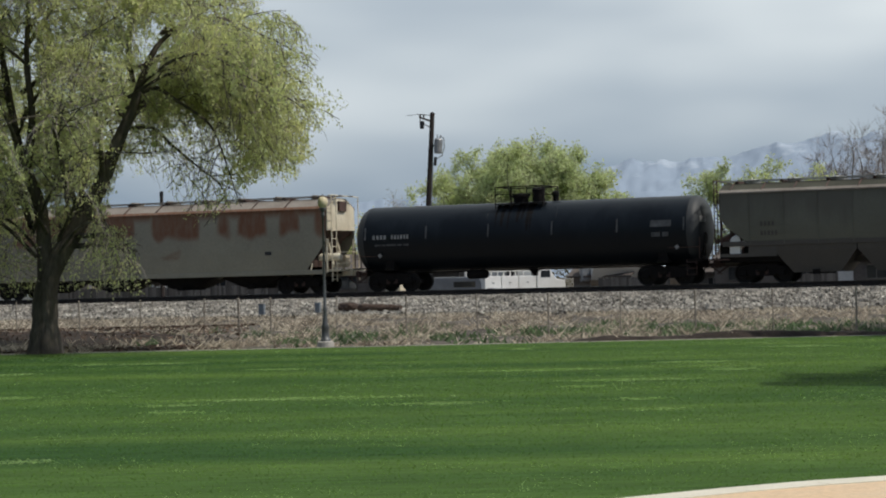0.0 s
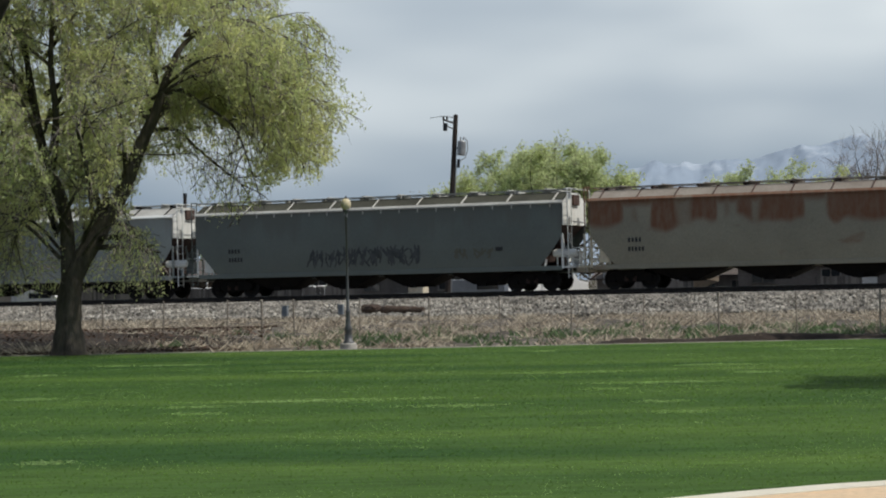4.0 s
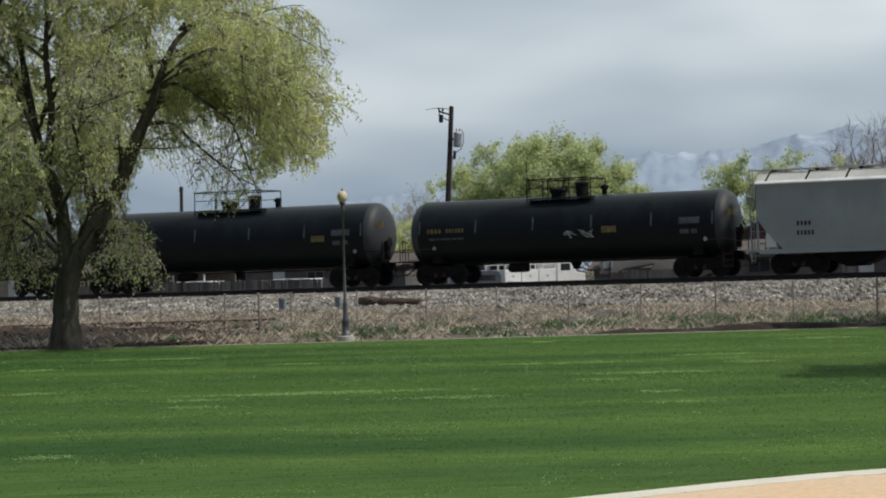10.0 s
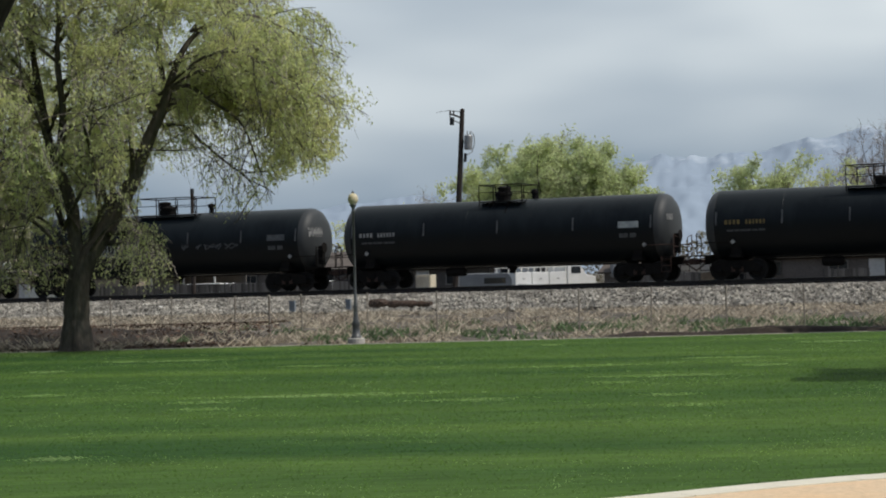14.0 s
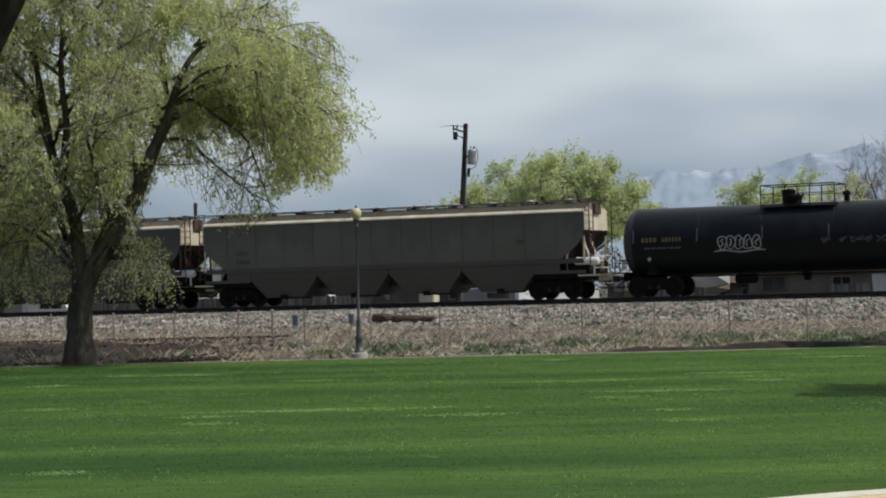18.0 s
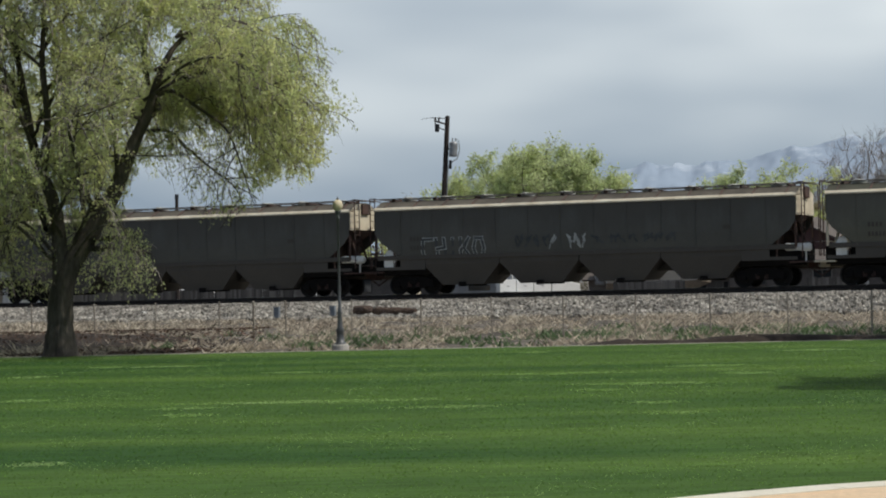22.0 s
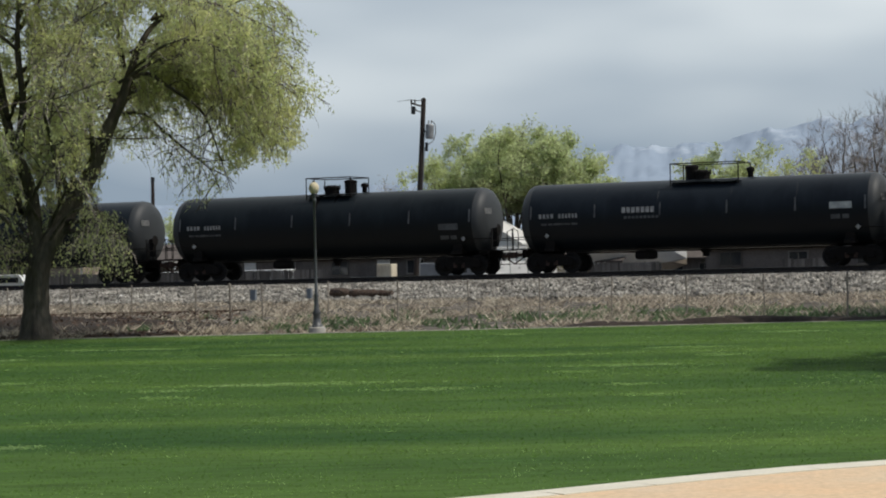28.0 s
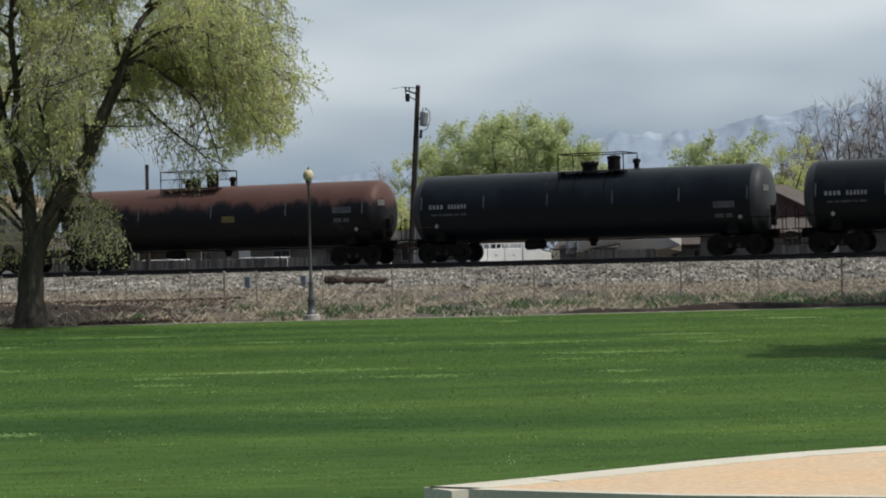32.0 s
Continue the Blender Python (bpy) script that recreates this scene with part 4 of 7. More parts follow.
def bubble(parent, material, x0, x1, z0, z1, y, seed):
    """Fat rounded letters in outline, crowded together, with a stroke inside each."""
    rng = random.Random(seed)

    def ribbon(line, wide):
        bm = B()
        prev = None
        for i, (px, pz) in enumerate(line):
            qx, qz = line[min(i + 1, len(line) - 1)]
            rx, rz = line[max(i - 1, 0)]
            d = math.hypot(qx - rx, qz - rz) or 1
            ox, oz = -(qz - rz) / d * wide / 2, (qx - rx) / d * wide / 2
            off = 0.0004 * (i % 7)
            pair = (bm.verts.new((px + ox, y(pz + oz) - off, pz + oz)), bm.verts.new((px - ox, y(pz - oz) - off, pz - oz)))
            if prev:
                bm.faces.new((prev[0], prev[1], pair[1], pair[0]))
            prev = pair
        part("graffiti", bm, material, parent)
    n = max(2, round((x1 - x0) / 0.42))
    w, h = (x1 - x0) / n, z1 - z0
    for k in range(n):
        cx, cz = x0 + w * (k + 0.5), (z0 + z1) / 2 + rng.uniform(-0.04, 0.04)
        ph, sq = rng.uniform(0, 6.28), rng.uniform(0.08, 0.2)
        ring = []
        for q in range(21):
            a = q * math.tau / 20 + ph
            r = 1 + sq * math.sin(3 * a + k)
            ring.append((cx + 0.52 * w * r * math.cos(a), cz + 0.5 * h * r * math.sin(a)))
        ribbon(ring, 0.055)
        ribbon([(cx + w * rng.uniform(-0.22, 0.22), cz + h * (0.26 - 0.13 * q)) for q in range(5)], 0.06)
    under = [(x0 - 0.2 + (x1 - x0 + 0.4) * q / 10, z0 - 0.10 + 0.05 * math.sin(q * 0.9)) for q in range(11)]
    ribbon(under, 0.06)


def hopper_car(label, length, side, roof, end, seed, kit, group="train"):
    """A long covered hopper with four bays. kit['deep']: bays show below a scalloped sill."""
    rng = random.Random(seed)
    car = thing("hopper_car", Matrix(), label, "hopper car", group)
    half = length / 2 - 0.66
    PLAT = 1.08
    W, EAVE, TOP, SILL = 1.62, kit.get("eave", 4.12), kit.get("top", 4.66), kit.get("sill", 1.05)
    deep = kit.get("deep", False)
    # side sheets: gently bowed, one prism
    zs = [SILL + (EAVE - SILL) * k / 6 for k in range(7)]
    def bow(z):
        k = (z - SILL) / (EAVE - SILL)
        return W - 0.16 * (2 * k - 1) ** 2 * (0.35 if k > 0.5 else 0.9)
    outline = [(-bow(z), z) for z in zs] + [(bow(z), z) for z in reversed(zs)]
    bm = B()
    a = [bm.verts.new((-half + 0.04, y, z)) for y, z in outline]
    b = [bm.verts.new((half - 0.04, y, z)) for y, z in outline]
    k = len(outline)
    for i in range(k):
        if i != k - 1:
            bm.faces.new((a[i], a[(i + 1) % k], b[(i + 1) % k], b[i]))
    # sloping end sheets leave an open triangle over each bogie
    inset, mid = kit.get("inset", 1.25), SILL + kit.get("cut", 1.45)
    low_end = kit.get("low_end", 3.05)
    for row, sg in ((a, -1), (b, 1)):
        for v in row:
            if v.co.z < mid:
                v.co.x -= sg * inset * (mid - v.co.z) / (mid - SILL)
    bmesh.ops.recalc_face_normals(bm, faces=bm.faces)
    body = part("body", bm, side, car)
    for sg in (-1, 1):
        # slope sheet behind the end, and an added plate that backs the open corner dark
        bm = B()
        q = [(half - 0.05, -W + 0.2, low_end), (half - 0.05, W - 0.2, low_end), (half - 2.2, W - 0.25, SILL), (half - 2.2, -W + 0.25, SILL)]
        lo = [bm.verts.new((sg * x, y, z)) for x, y, z in q]
        hi = [bm.verts.new((sg * (x - 0.03), y, z - 0.02)) for x, y, z in q]
        bm.faces.new(lo)
        bm.faces.new(hi)
        for j in range(4):
            bm.faces.new((lo[j], lo[(j + 1) % 4], hi[(j + 1) % 4], hi[j]))
        bmesh.ops.recalc_face_normals(bm, faces=bm.faces)
        part("slope_sheet", bm, "frame_rust", car, "shaded rusty slope sheet")
        bm = extrude_y(B(), [(sg * (half - 0.5), SILL - 0.1), (sg * (half - 0.5), SILL + 0.6), (sg * (half - 0.9), mid), (sg * (half - inset - 0.6), mid), (sg * (half - inset - 0.6), SILL - 0.1)], -0.04, 0.04)
        part("web_plate", bm, "frame_rust", car)
        if deep:
            # the side skirt runs on over the bogie to the corner
            for y in (-1, 1):
                o = [(sg * (half - 2.6), 1.18), (sg * (half - 0.02), 1.18), (sg * (half - 0.02), 1.33), (sg * (half - inset), 1.33), (sg * (half - inset), SILL + 0.05), (sg * (half - 2.6), SILL + 0.05)]
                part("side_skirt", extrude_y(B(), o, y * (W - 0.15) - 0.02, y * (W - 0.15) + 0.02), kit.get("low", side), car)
        # Added dark plate stands in for the shade under the slope sheet.
        part("dark_fill_plate", box(B(), sg * (half - 1.0), 0, (PLAT + mid) / 2 + 0.1, 0.04, 2 * W - 0.5, mid - PLAT - 0.2), "frame_rust", car)
        # Black box stands for the underframe and the shadow above the bogie.
        bm = box(B(), sg * (half - 1.35), 0, (0.95 + SILL) / 2, 2.9, 2.5, SILL - 0.93, bevel=0.02)
        part("body_bolster", bm, "frame_black", car)
    # roof: low pitch
    bm = B()
    o = [(-bow(EAVE) - 0.02, EAVE), (bow(EAVE) + 0.02, EAVE), (bow(EAVE) - 0.06, EAVE + 0.07), (0.72, TOP - 0.06), (0.3, TOP - 0.02), (-0.3, TOP - 0.02), (-0.72, TOP - 0.06), (-bow(EAVE) + 0.06, EAVE + 0.07)]
    extrude_x(bm, o, -half, half)
    roof_ob = part("roof", bm, roof, car)
    # top chord
    bm = B()
    for y in (-1, 1):
        e = bow(EAVE)
        extrude_x(bm, [(y * (e - 0.02), EAVE - 0.06), (y * (e + 0.07), EAVE - 0.06), (y * (e + 0.07), EAVE), (y * (e - 0.05), EAVE + 0.11)], -half, half)
    part("top_chord", bm, kit.get("chord", "roof_pale"), car)
    # roof ribs across the slope
    n_rib = kit.get("ribs", 13)
    for i in range(n_rib):
        x = -half + 0.5 + (2 * half - 1.0) * i / (n_rib - 1)
        bm = B()
        for y in (-1, 1):
            rod(bm, (x, y * (bow(EAVE) - 0.04), EAVE + 0.09), (x, y * 0.70, TOP - 0.03), 0.045, seg=4)
        box(bm, x, 0, TOP - 0.02, 0.06, 1.42, 0.05)
        part("roof_rib", bm, kit.get("rib_mat", "frame_rust"), roof_ob)
    # running board on short stands
    bm = B()
    for y in (-0.62, 0.62):
        box(bm, 0, y, TOP + 0.09, 2 * half + 0.7, 0.30, 0.035)
    part("running_board", bm, kit.get("board", "roof_pale"), roof_ob)
    for i in range(10):
        x = -half + 0.6 + (2 * half - 1.2) * i / 9
        bm = B()
        box(bm, x, 0, TOP + 0.02, 0.05, 1.5, 0.11)
        part("stand", bm, kit.get("rib_mat", "frame_rust"), roof_ob)
    # hatches
    for i in range(kit.get("hatches", 10)):
        x = -half + 1.2 + (2 * half - 2.4) * i / (kit.get("hatches", 10) - 1)
        bm = lathe(B(), [(0.36, -0.08), (0.36, 0.05), (0.40, 0.06), (0.40, 0.10), (0.28, 0.13), (0.0, 0.14)], 14, pose(x, 0, TOP + 0.02))
        box(bm, x, -0.2, TOP + 0.15, 0.08, 0.7, 0.04)
        part("hatch", bm, kit.get("hatch", kit.get("board", "roof_pale")), roof_ob)
    # side stiffeners and sill
    if kit.get("posts"):
        for i in range(kit["posts"]):
            x = -half + 1.4 + (2 * half - 2.8) * i / (kit["posts"] - 1)
            bm = B()
            for p0, p1 in zip(zs, zs[1:]):
                box(bm, x, -(bow((p0 + p1) / 2) + 0.012), (p0 + p1) / 2, 0.025, 0.02, p1 - p0)
            part("seam", bm, side, body)
    if kit.get("ticks"):
        for i in range(kit["ticks"]):
            x = -half + 0.6 + (2 * half - 1.2) * i / (kit["ticks"] - 1)
            part("post_tip", box(B(), x, -(bow(EAVE) + 0.035), EAVE - 0.12, 0.06, 0.03, 0.2), "roof_pale", body)
    bm = B()
    for y in (-1, 1):
        box(bm, 0, y * (bow(SILL) - 0.02), SILL + 0.02, 2 * (half - 0.1), 0.14, 0.22, bevel=0.02)
    box(bm, 0, 0, 0.98, length - 1.0, 0.5, 0.3)
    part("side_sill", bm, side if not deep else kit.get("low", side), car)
    # bays
    span = 2 * (half - 2.45)
    for i in range(4):
        x0 = -span / 2 + span * i / 4
        x1 = x0 + span / 4
        c = (x0 + x1) / 2
        bm = B()
        zt, zb = SILL - 0.02, kit.get("bay_z", 0.36)
        wt = W - (0.14 if deep else 0.5)
        hb = 1.05 if deep else 0.55
        top_ = [(x0 + 0.02, -wt), (x1 - 0.02, -wt), (x1 - 0.02, wt), (x0 + 0.02, wt)]
        low_ = [(c - hb, -wt * 0.80), (c + hb, -wt * 0.80), (c + hb, wt * 0.80), (c - hb, wt * 0.80)]
        va = [bm.verts.new((x, y, zt)) for x, y in top_]
        if deep:
            vm = [bm.verts.new((x, y * 0.98, 1.42)) for x, y in top_]
            for q in range(4):
                bm.faces.new((va[q], va[(q + 1) % 4], vm[(q + 1) % 4], vm[q]))
            bm.faces.new(va)
            va = vm
        vb = [bm.verts.new((x, y, zb)) for x, y in low_]
        for q in range(4):
            bm.faces.new((va[q], va[(q + 1) % 4], vb[(q + 1) % 4], vb[q]))
        if not deep:
            bm.faces.new(va)
        bm.faces.new(vb)
        bmesh.ops.recalc_face_normals(bm, faces=bm.faces)
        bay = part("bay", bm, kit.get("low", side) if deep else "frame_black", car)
        bm = box(B(), c, 0, zb - 0.02, 0.9, 1.5, 0.10, bevel=0.02)
        rod(bm, (c, -wt * 0.95, zb), (c, wt * 0.95, zb), 0.05, seg=8)
        box(bm, c, -wt * 0.9, zb + 0.02, 0.3, 0.16, 0.22)
        part("outlet_gate", bm, "frame_black", bay)
    # ends
    for sg in (-1, 1):
        xe = sg * half
        bm = B()
        o = [(-bow(EAVE) + 0.03, EAVE + 0.02), (-bow(low_end) + 0.03, low_end), (bow(low_end) - 0.05, low_end), (bow(EAVE) - 0.03, EAVE + 0.02), (0.7, TOP - 0.08), (-0.7, TOP - 0.08)]
        extrude_x(bm, o, xe - 0.02, xe + sg * 0.015 + 0.0)
        part("end_sheet", bm, end, car, "pale end sheet" if sg > 0 else "")
        part("crossover_step", box(B(), xe + sg * 0.06, 0.05, EAVE + 0.12, 0.14, 0.8, 0.5, bevel=0.02), "frame_rust", car)
        bm = B()
        box(bm, sg * (half + 0.10), 0, PLAT, 0.95, 2 * W - 0.2, 0.07)
        box(bm, sg * (length / 2 - 0.75), 0, 0.98, 1.6, 0.45, 0.34)
        part("end_platform", bm, kit.get("end_frame", "frame_rust"), car)
        # corner posts, stays
        for y in (-1, 1):
            part("corner_post", rod(B(), (sg * (half - 0.06), y * (W - 0.12), SILL), (sg * (half - 0.06), y * (W - 0.12), mid + 0.2), 0.06, seg=4), kit.get("end_frame", "frame_rust"), car)
            part("stay", rod(B(), (sg * (half - 1.0), y * (W - 0.18), SILL), (sg * (half - 0.9), y * (W - 0.18), SILL + 0.45), 0.05, seg=4), kit.get("end_frame", "frame_rust"), car)
            part("end_post", rod(B(), (sg * (half - 0.1), y * 0.5, SILL), (sg * (half - 0.5), y * 0.5, low_end - 0.3), 0.06, seg=4), kit.get("end_frame", "frame_rust"), car)
        # ladders on the end and on the side corner
        bm = B()
        for y0 in (-W + 0.1, -W + 0.62):
            rod(bm, (sg * (half + 0.24), y0, SILL - 0.45), (sg * (half + 0.24), y0, TOP + 0.1), 0.028, seg=5)
        for q in range(11):
            z = SILL - 0.35 + q * (TOP - SILL + 0.3) / 10
            rod(bm, (sg * (half + 0.24), -W + 0.1, z), (sg * (half + 0.24), -W + 0.62, z), 0.018, seg=5)
        rod(bm, (sg * (half + 0.24), -W + 0.1, EAVE), (sg * half, -W + 0.1, EAVE), 0.02, seg=5)
        rod(bm, (sg * (half + 0.24), -W + 0.1, TOP + 0.1), (sg * half, -W + 0.3, TOP + 0.1), 0.02, seg=5)
        rod(bm, (sg * (half + 0.24), W - 0.1, SILL - 0.4), (sg * (half + 0.24), W - 0.1, TOP), 0.028, seg=5)
        rod(bm, (sg * (half + 0.24), -W + 0.1, TOP + 0.1), (sg * (half + 0.24), W - 0.1, TOP + 0.05), 0.025, seg=5)
        part("ladder", bm, kit.get("ladder", end if sg > 0 else side), car)
        # brake cylinder and levers on the end platform; the air reservoir stands in the open corner of the other end
        bm = B()
        rod(bm, (sg * (half + 0.2), -0.9, PLAT + 0.35), (sg * (half + 0.2), 0.9, PLAT + 0.35), 0.03)
        rod(bm, (sg * (half + 0.32), -1.2, PLAT + 0.9), (sg * (half + 0.32), 1.2, PLAT + 0.9), 0.022)
        box(bm, sg * (half - 0.1), 0.5, PLAT + 0.45, 0.4, 0.5, 0.6)
        part("brake_rigging", bm, kit.get("end_frame", "frame_rust"), car)
        gear = kit.get("gear_mat", end)
        if sg > 0:
            bm = lathe(B(), [(0, -0.62), (0.14, -0.60), (0.19, -0.52), (0.19, 0.52), (0.14, 0.60), (0, 0.62)], 14, pose(half - 0.05, -1.15, PLAT + 0.66, 0, 90, 0))
            for x in (half - 0.45, half + 0.3):
                rod(bm, (x, -1.15, PLAT), (x, -1.15, PLAT + 0.5), 0.04)
            part("brake_cylinder", bm, gear, car, "pale brake cylinder")
        else:
            bm = lathe(B(), [(0, -0.45), (0.26, -0.43), (0.36, -0.32), (0.36, 0.32), (0.26, 0.43), (0, 0.45)], 16, pose(-half + 0.75, -1.0, PLAT + 0.75, 90, 0, 0))
            box(bm, -half + 0.66, -1.3, PLAT + 0.45, 0.5, 0.3, 0.62, bevel=0.03)
            rod(bm, (-half + 0.75, -1.0, PLAT), (-half + 0.75, -1.0, PLAT + 0.4), 0.05)
            part("air_reservoir", bm, gear, car, "pale air reservoir")
        add_coupler(car, sg * length / 2, sg)
        add_bogie(car, sg * (length / 2 - 2.45))
    # stencils
    yy = lambda z: -(bow(z) + 0.006)
    mk = kit.get("mark", "mark_black")
    z = SILL + kit.get("mark_z", 1.25)
    bars(mk, body, -half + 1.9, z, yy(z) - 0.01, [0.11, 0.10, 0.11, 0.10], 0.20, 0.07)
    bars(mk, body, -half + 1.9, z - 0.42, yy(z - 0.42) - 0.01, [0.10, 0.08, 0.11, 0.09, 0.10], 0.20, 0.07, name="number_panel")
    bars(mk, body, half - 3.4, SILL + 1.0, yy(SILL + 1.0) - 0.01, [0.36], 0.18, name="data_panel")
    for x0, x1, z0, z1, m_, sd in kit.get("tags", ()):
        spray(body, m_, x0, x1, z0, z1, lambda q: yy(q) - 0.008, sd)
    if kit.get("blocks"):
        # pale outlined letters with dark hearts
        x, count, z = kit["blocks"]
        letters = (((1, 1), (0.1, 1), (0, 0.5), (0.1, 0), (1, 0.05)), ((0, 1), (0.1, 0), (0.1, 0.5), (0.85, 0.55), (0.8, 1), (0.9, 0)), ((0.5, 1), (0.45, 0)), ((0.1, 1), (0.1, 0), (0.1, 0.4), (0.9, 1), (0.4, 0.5), (1, 0)), ((0.2, 1), (0, 0.5), (0.2, 0), (0.8, 0), (1, 0.5), (0.8, 1), (0.2, 1)))
        for line in letters[:count]:
            w = 0.52 if len(line) > 2 else 0.3
            for off, wide, m_ in ((0.010, 0.20, "spray_white"), (0.016, 0.11, "spray_dark")):
                bm = B()
                for i, ((ax, az), (bx, bz)) in enumerate(zip(line, line[1:])):
                    p, q = Vector((x + ax * w, 0, z - 0.45 + az * 0.9)), Vector((x + bx * w, 0, z - 0.45 + bz * 0.9))
                    d = (q - p).normalized()
                    p, q, o = p - d * wide / 2, q + d * wide / 2, Vector((-d.z, 0, d.x)) * wide / 2
                    bm.faces.new([bm.verts.new((v.x, yy(v.z) - off - 0.0006 * i, v.z)) for v in (p + o, p - o, q - o, q + o)])
                part("graffiti", bm, m_, body)
            x += w + 0.20
    return car


def build_train():
    """Every car with the metres from the train's datum to its middle."""
    joints = [8.6, -12.0, -29.8, -51.4, -71.7, -91.6, -108.7, -126.6, -144.4, -162.2, -183.2, -204.6, -226.0, -244.2, -262.3, -280.7, -299.7, -318.5]
    cars = []

    def add(i, fn, *args):
        a, b = joints[i], joints[i + 1]
        cars.append((fn(args[0], (a - b) * LONG, *args[1:]), (a + b) / 2 + (0.18 if fn is tank_car else 0.0)))
    tb = "tank_black"
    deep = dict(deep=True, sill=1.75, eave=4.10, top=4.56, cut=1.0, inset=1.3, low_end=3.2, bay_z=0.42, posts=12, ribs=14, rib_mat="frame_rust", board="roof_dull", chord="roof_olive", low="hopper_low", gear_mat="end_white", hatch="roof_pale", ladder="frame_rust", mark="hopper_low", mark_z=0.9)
    add(0, hopper_car, "dull grey covered hopper car with four deep bays", "hopper_dull", "roof_olive", "end_cream", 1, dict(deep, chord="roof_dull", board="roof_pale"))
    add(1, tank_car, "glossy black tank car with a spill-stained manway platform", "tank_blue", "mark_white", 2, dict(trim=0.46, spill=14, pw=1.2, full_rail=1, rail_h=0.7, xm=-0.2, strips=6, data_z=0.1))
    add(2, hopper_car, "beige covered hopper car heavily streaked with rust", "hopper_beige", "roof_dull", "end_cream", 3, dict(sill=1.0, ribs=12, board="roof_dull", chord="hopper_beige", end_frame="end_cream"))
    add(3, hopper_car, "grey covered hopper car with dark graffiti along its side", "hopper_grey", "roof_olive", "end_white", 4, dict(sill=1.02, ribs=9, ticks=20, end_frame="end_white", gear_mat="end_white", rib_mat="roof_pale", tags=[(-3.7, 2.4, 1.35, 2.25, "spray_dark", 11), (-3.4, 2.2, 1.45, 2.2, "spray_dark", 12), (-1.6, 2.3, 1.5, 2.35, "spray_dark", 14), (4.0, 6.0, 1.6, 2.1, "hopper_dull", 13)]))
    add(4, hopper_car, "light blue-grey covered hopper car with a white top chord", "hopper_light", "roof_pale", "end_white", 5, dict(sill=1.02, ribs=11, chord="end_white", end_frame="hopper_light", gear_mat="end_white", rib_mat="frame_black"))
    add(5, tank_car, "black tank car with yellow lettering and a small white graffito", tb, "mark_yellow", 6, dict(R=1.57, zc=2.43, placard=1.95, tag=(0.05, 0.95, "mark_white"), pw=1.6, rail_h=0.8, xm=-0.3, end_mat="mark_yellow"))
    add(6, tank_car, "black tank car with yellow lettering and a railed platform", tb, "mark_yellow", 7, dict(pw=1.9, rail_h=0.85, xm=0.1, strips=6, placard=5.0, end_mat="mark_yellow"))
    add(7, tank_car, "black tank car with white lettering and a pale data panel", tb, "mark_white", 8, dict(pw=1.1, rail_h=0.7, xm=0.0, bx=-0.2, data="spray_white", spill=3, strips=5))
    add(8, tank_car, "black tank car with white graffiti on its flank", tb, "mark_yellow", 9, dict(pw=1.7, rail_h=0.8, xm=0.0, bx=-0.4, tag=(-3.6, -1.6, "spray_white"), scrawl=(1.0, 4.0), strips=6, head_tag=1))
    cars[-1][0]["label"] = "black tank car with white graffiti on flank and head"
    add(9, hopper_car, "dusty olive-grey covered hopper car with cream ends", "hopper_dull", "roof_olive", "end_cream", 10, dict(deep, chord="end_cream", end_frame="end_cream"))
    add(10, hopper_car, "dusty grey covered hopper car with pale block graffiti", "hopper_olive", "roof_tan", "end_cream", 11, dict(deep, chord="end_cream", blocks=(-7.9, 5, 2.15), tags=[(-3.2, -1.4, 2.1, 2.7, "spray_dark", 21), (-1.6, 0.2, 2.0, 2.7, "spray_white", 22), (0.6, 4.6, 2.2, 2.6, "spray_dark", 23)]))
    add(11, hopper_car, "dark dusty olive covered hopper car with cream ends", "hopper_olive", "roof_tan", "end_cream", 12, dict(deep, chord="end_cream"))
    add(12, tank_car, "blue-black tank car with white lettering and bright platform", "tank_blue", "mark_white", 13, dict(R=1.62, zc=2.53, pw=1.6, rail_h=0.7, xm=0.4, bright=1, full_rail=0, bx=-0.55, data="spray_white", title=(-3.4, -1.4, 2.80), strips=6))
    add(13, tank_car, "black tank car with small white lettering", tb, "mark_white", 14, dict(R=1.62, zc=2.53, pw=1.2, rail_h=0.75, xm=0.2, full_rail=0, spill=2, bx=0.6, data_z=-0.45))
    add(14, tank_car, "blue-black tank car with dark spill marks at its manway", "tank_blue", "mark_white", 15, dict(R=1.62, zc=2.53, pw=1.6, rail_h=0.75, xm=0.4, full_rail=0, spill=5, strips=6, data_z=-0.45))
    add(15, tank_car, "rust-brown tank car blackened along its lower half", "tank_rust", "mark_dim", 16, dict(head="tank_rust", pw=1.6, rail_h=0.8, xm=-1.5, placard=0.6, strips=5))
    add(16, tank_car, "chalky white tank car stained with brown streaks", "tank_white", "mark_dim", 17, dict(head="tank_white", pw=1.6, rail_h=0.8, strips=4))
    return cars


TRAIN = build_train()

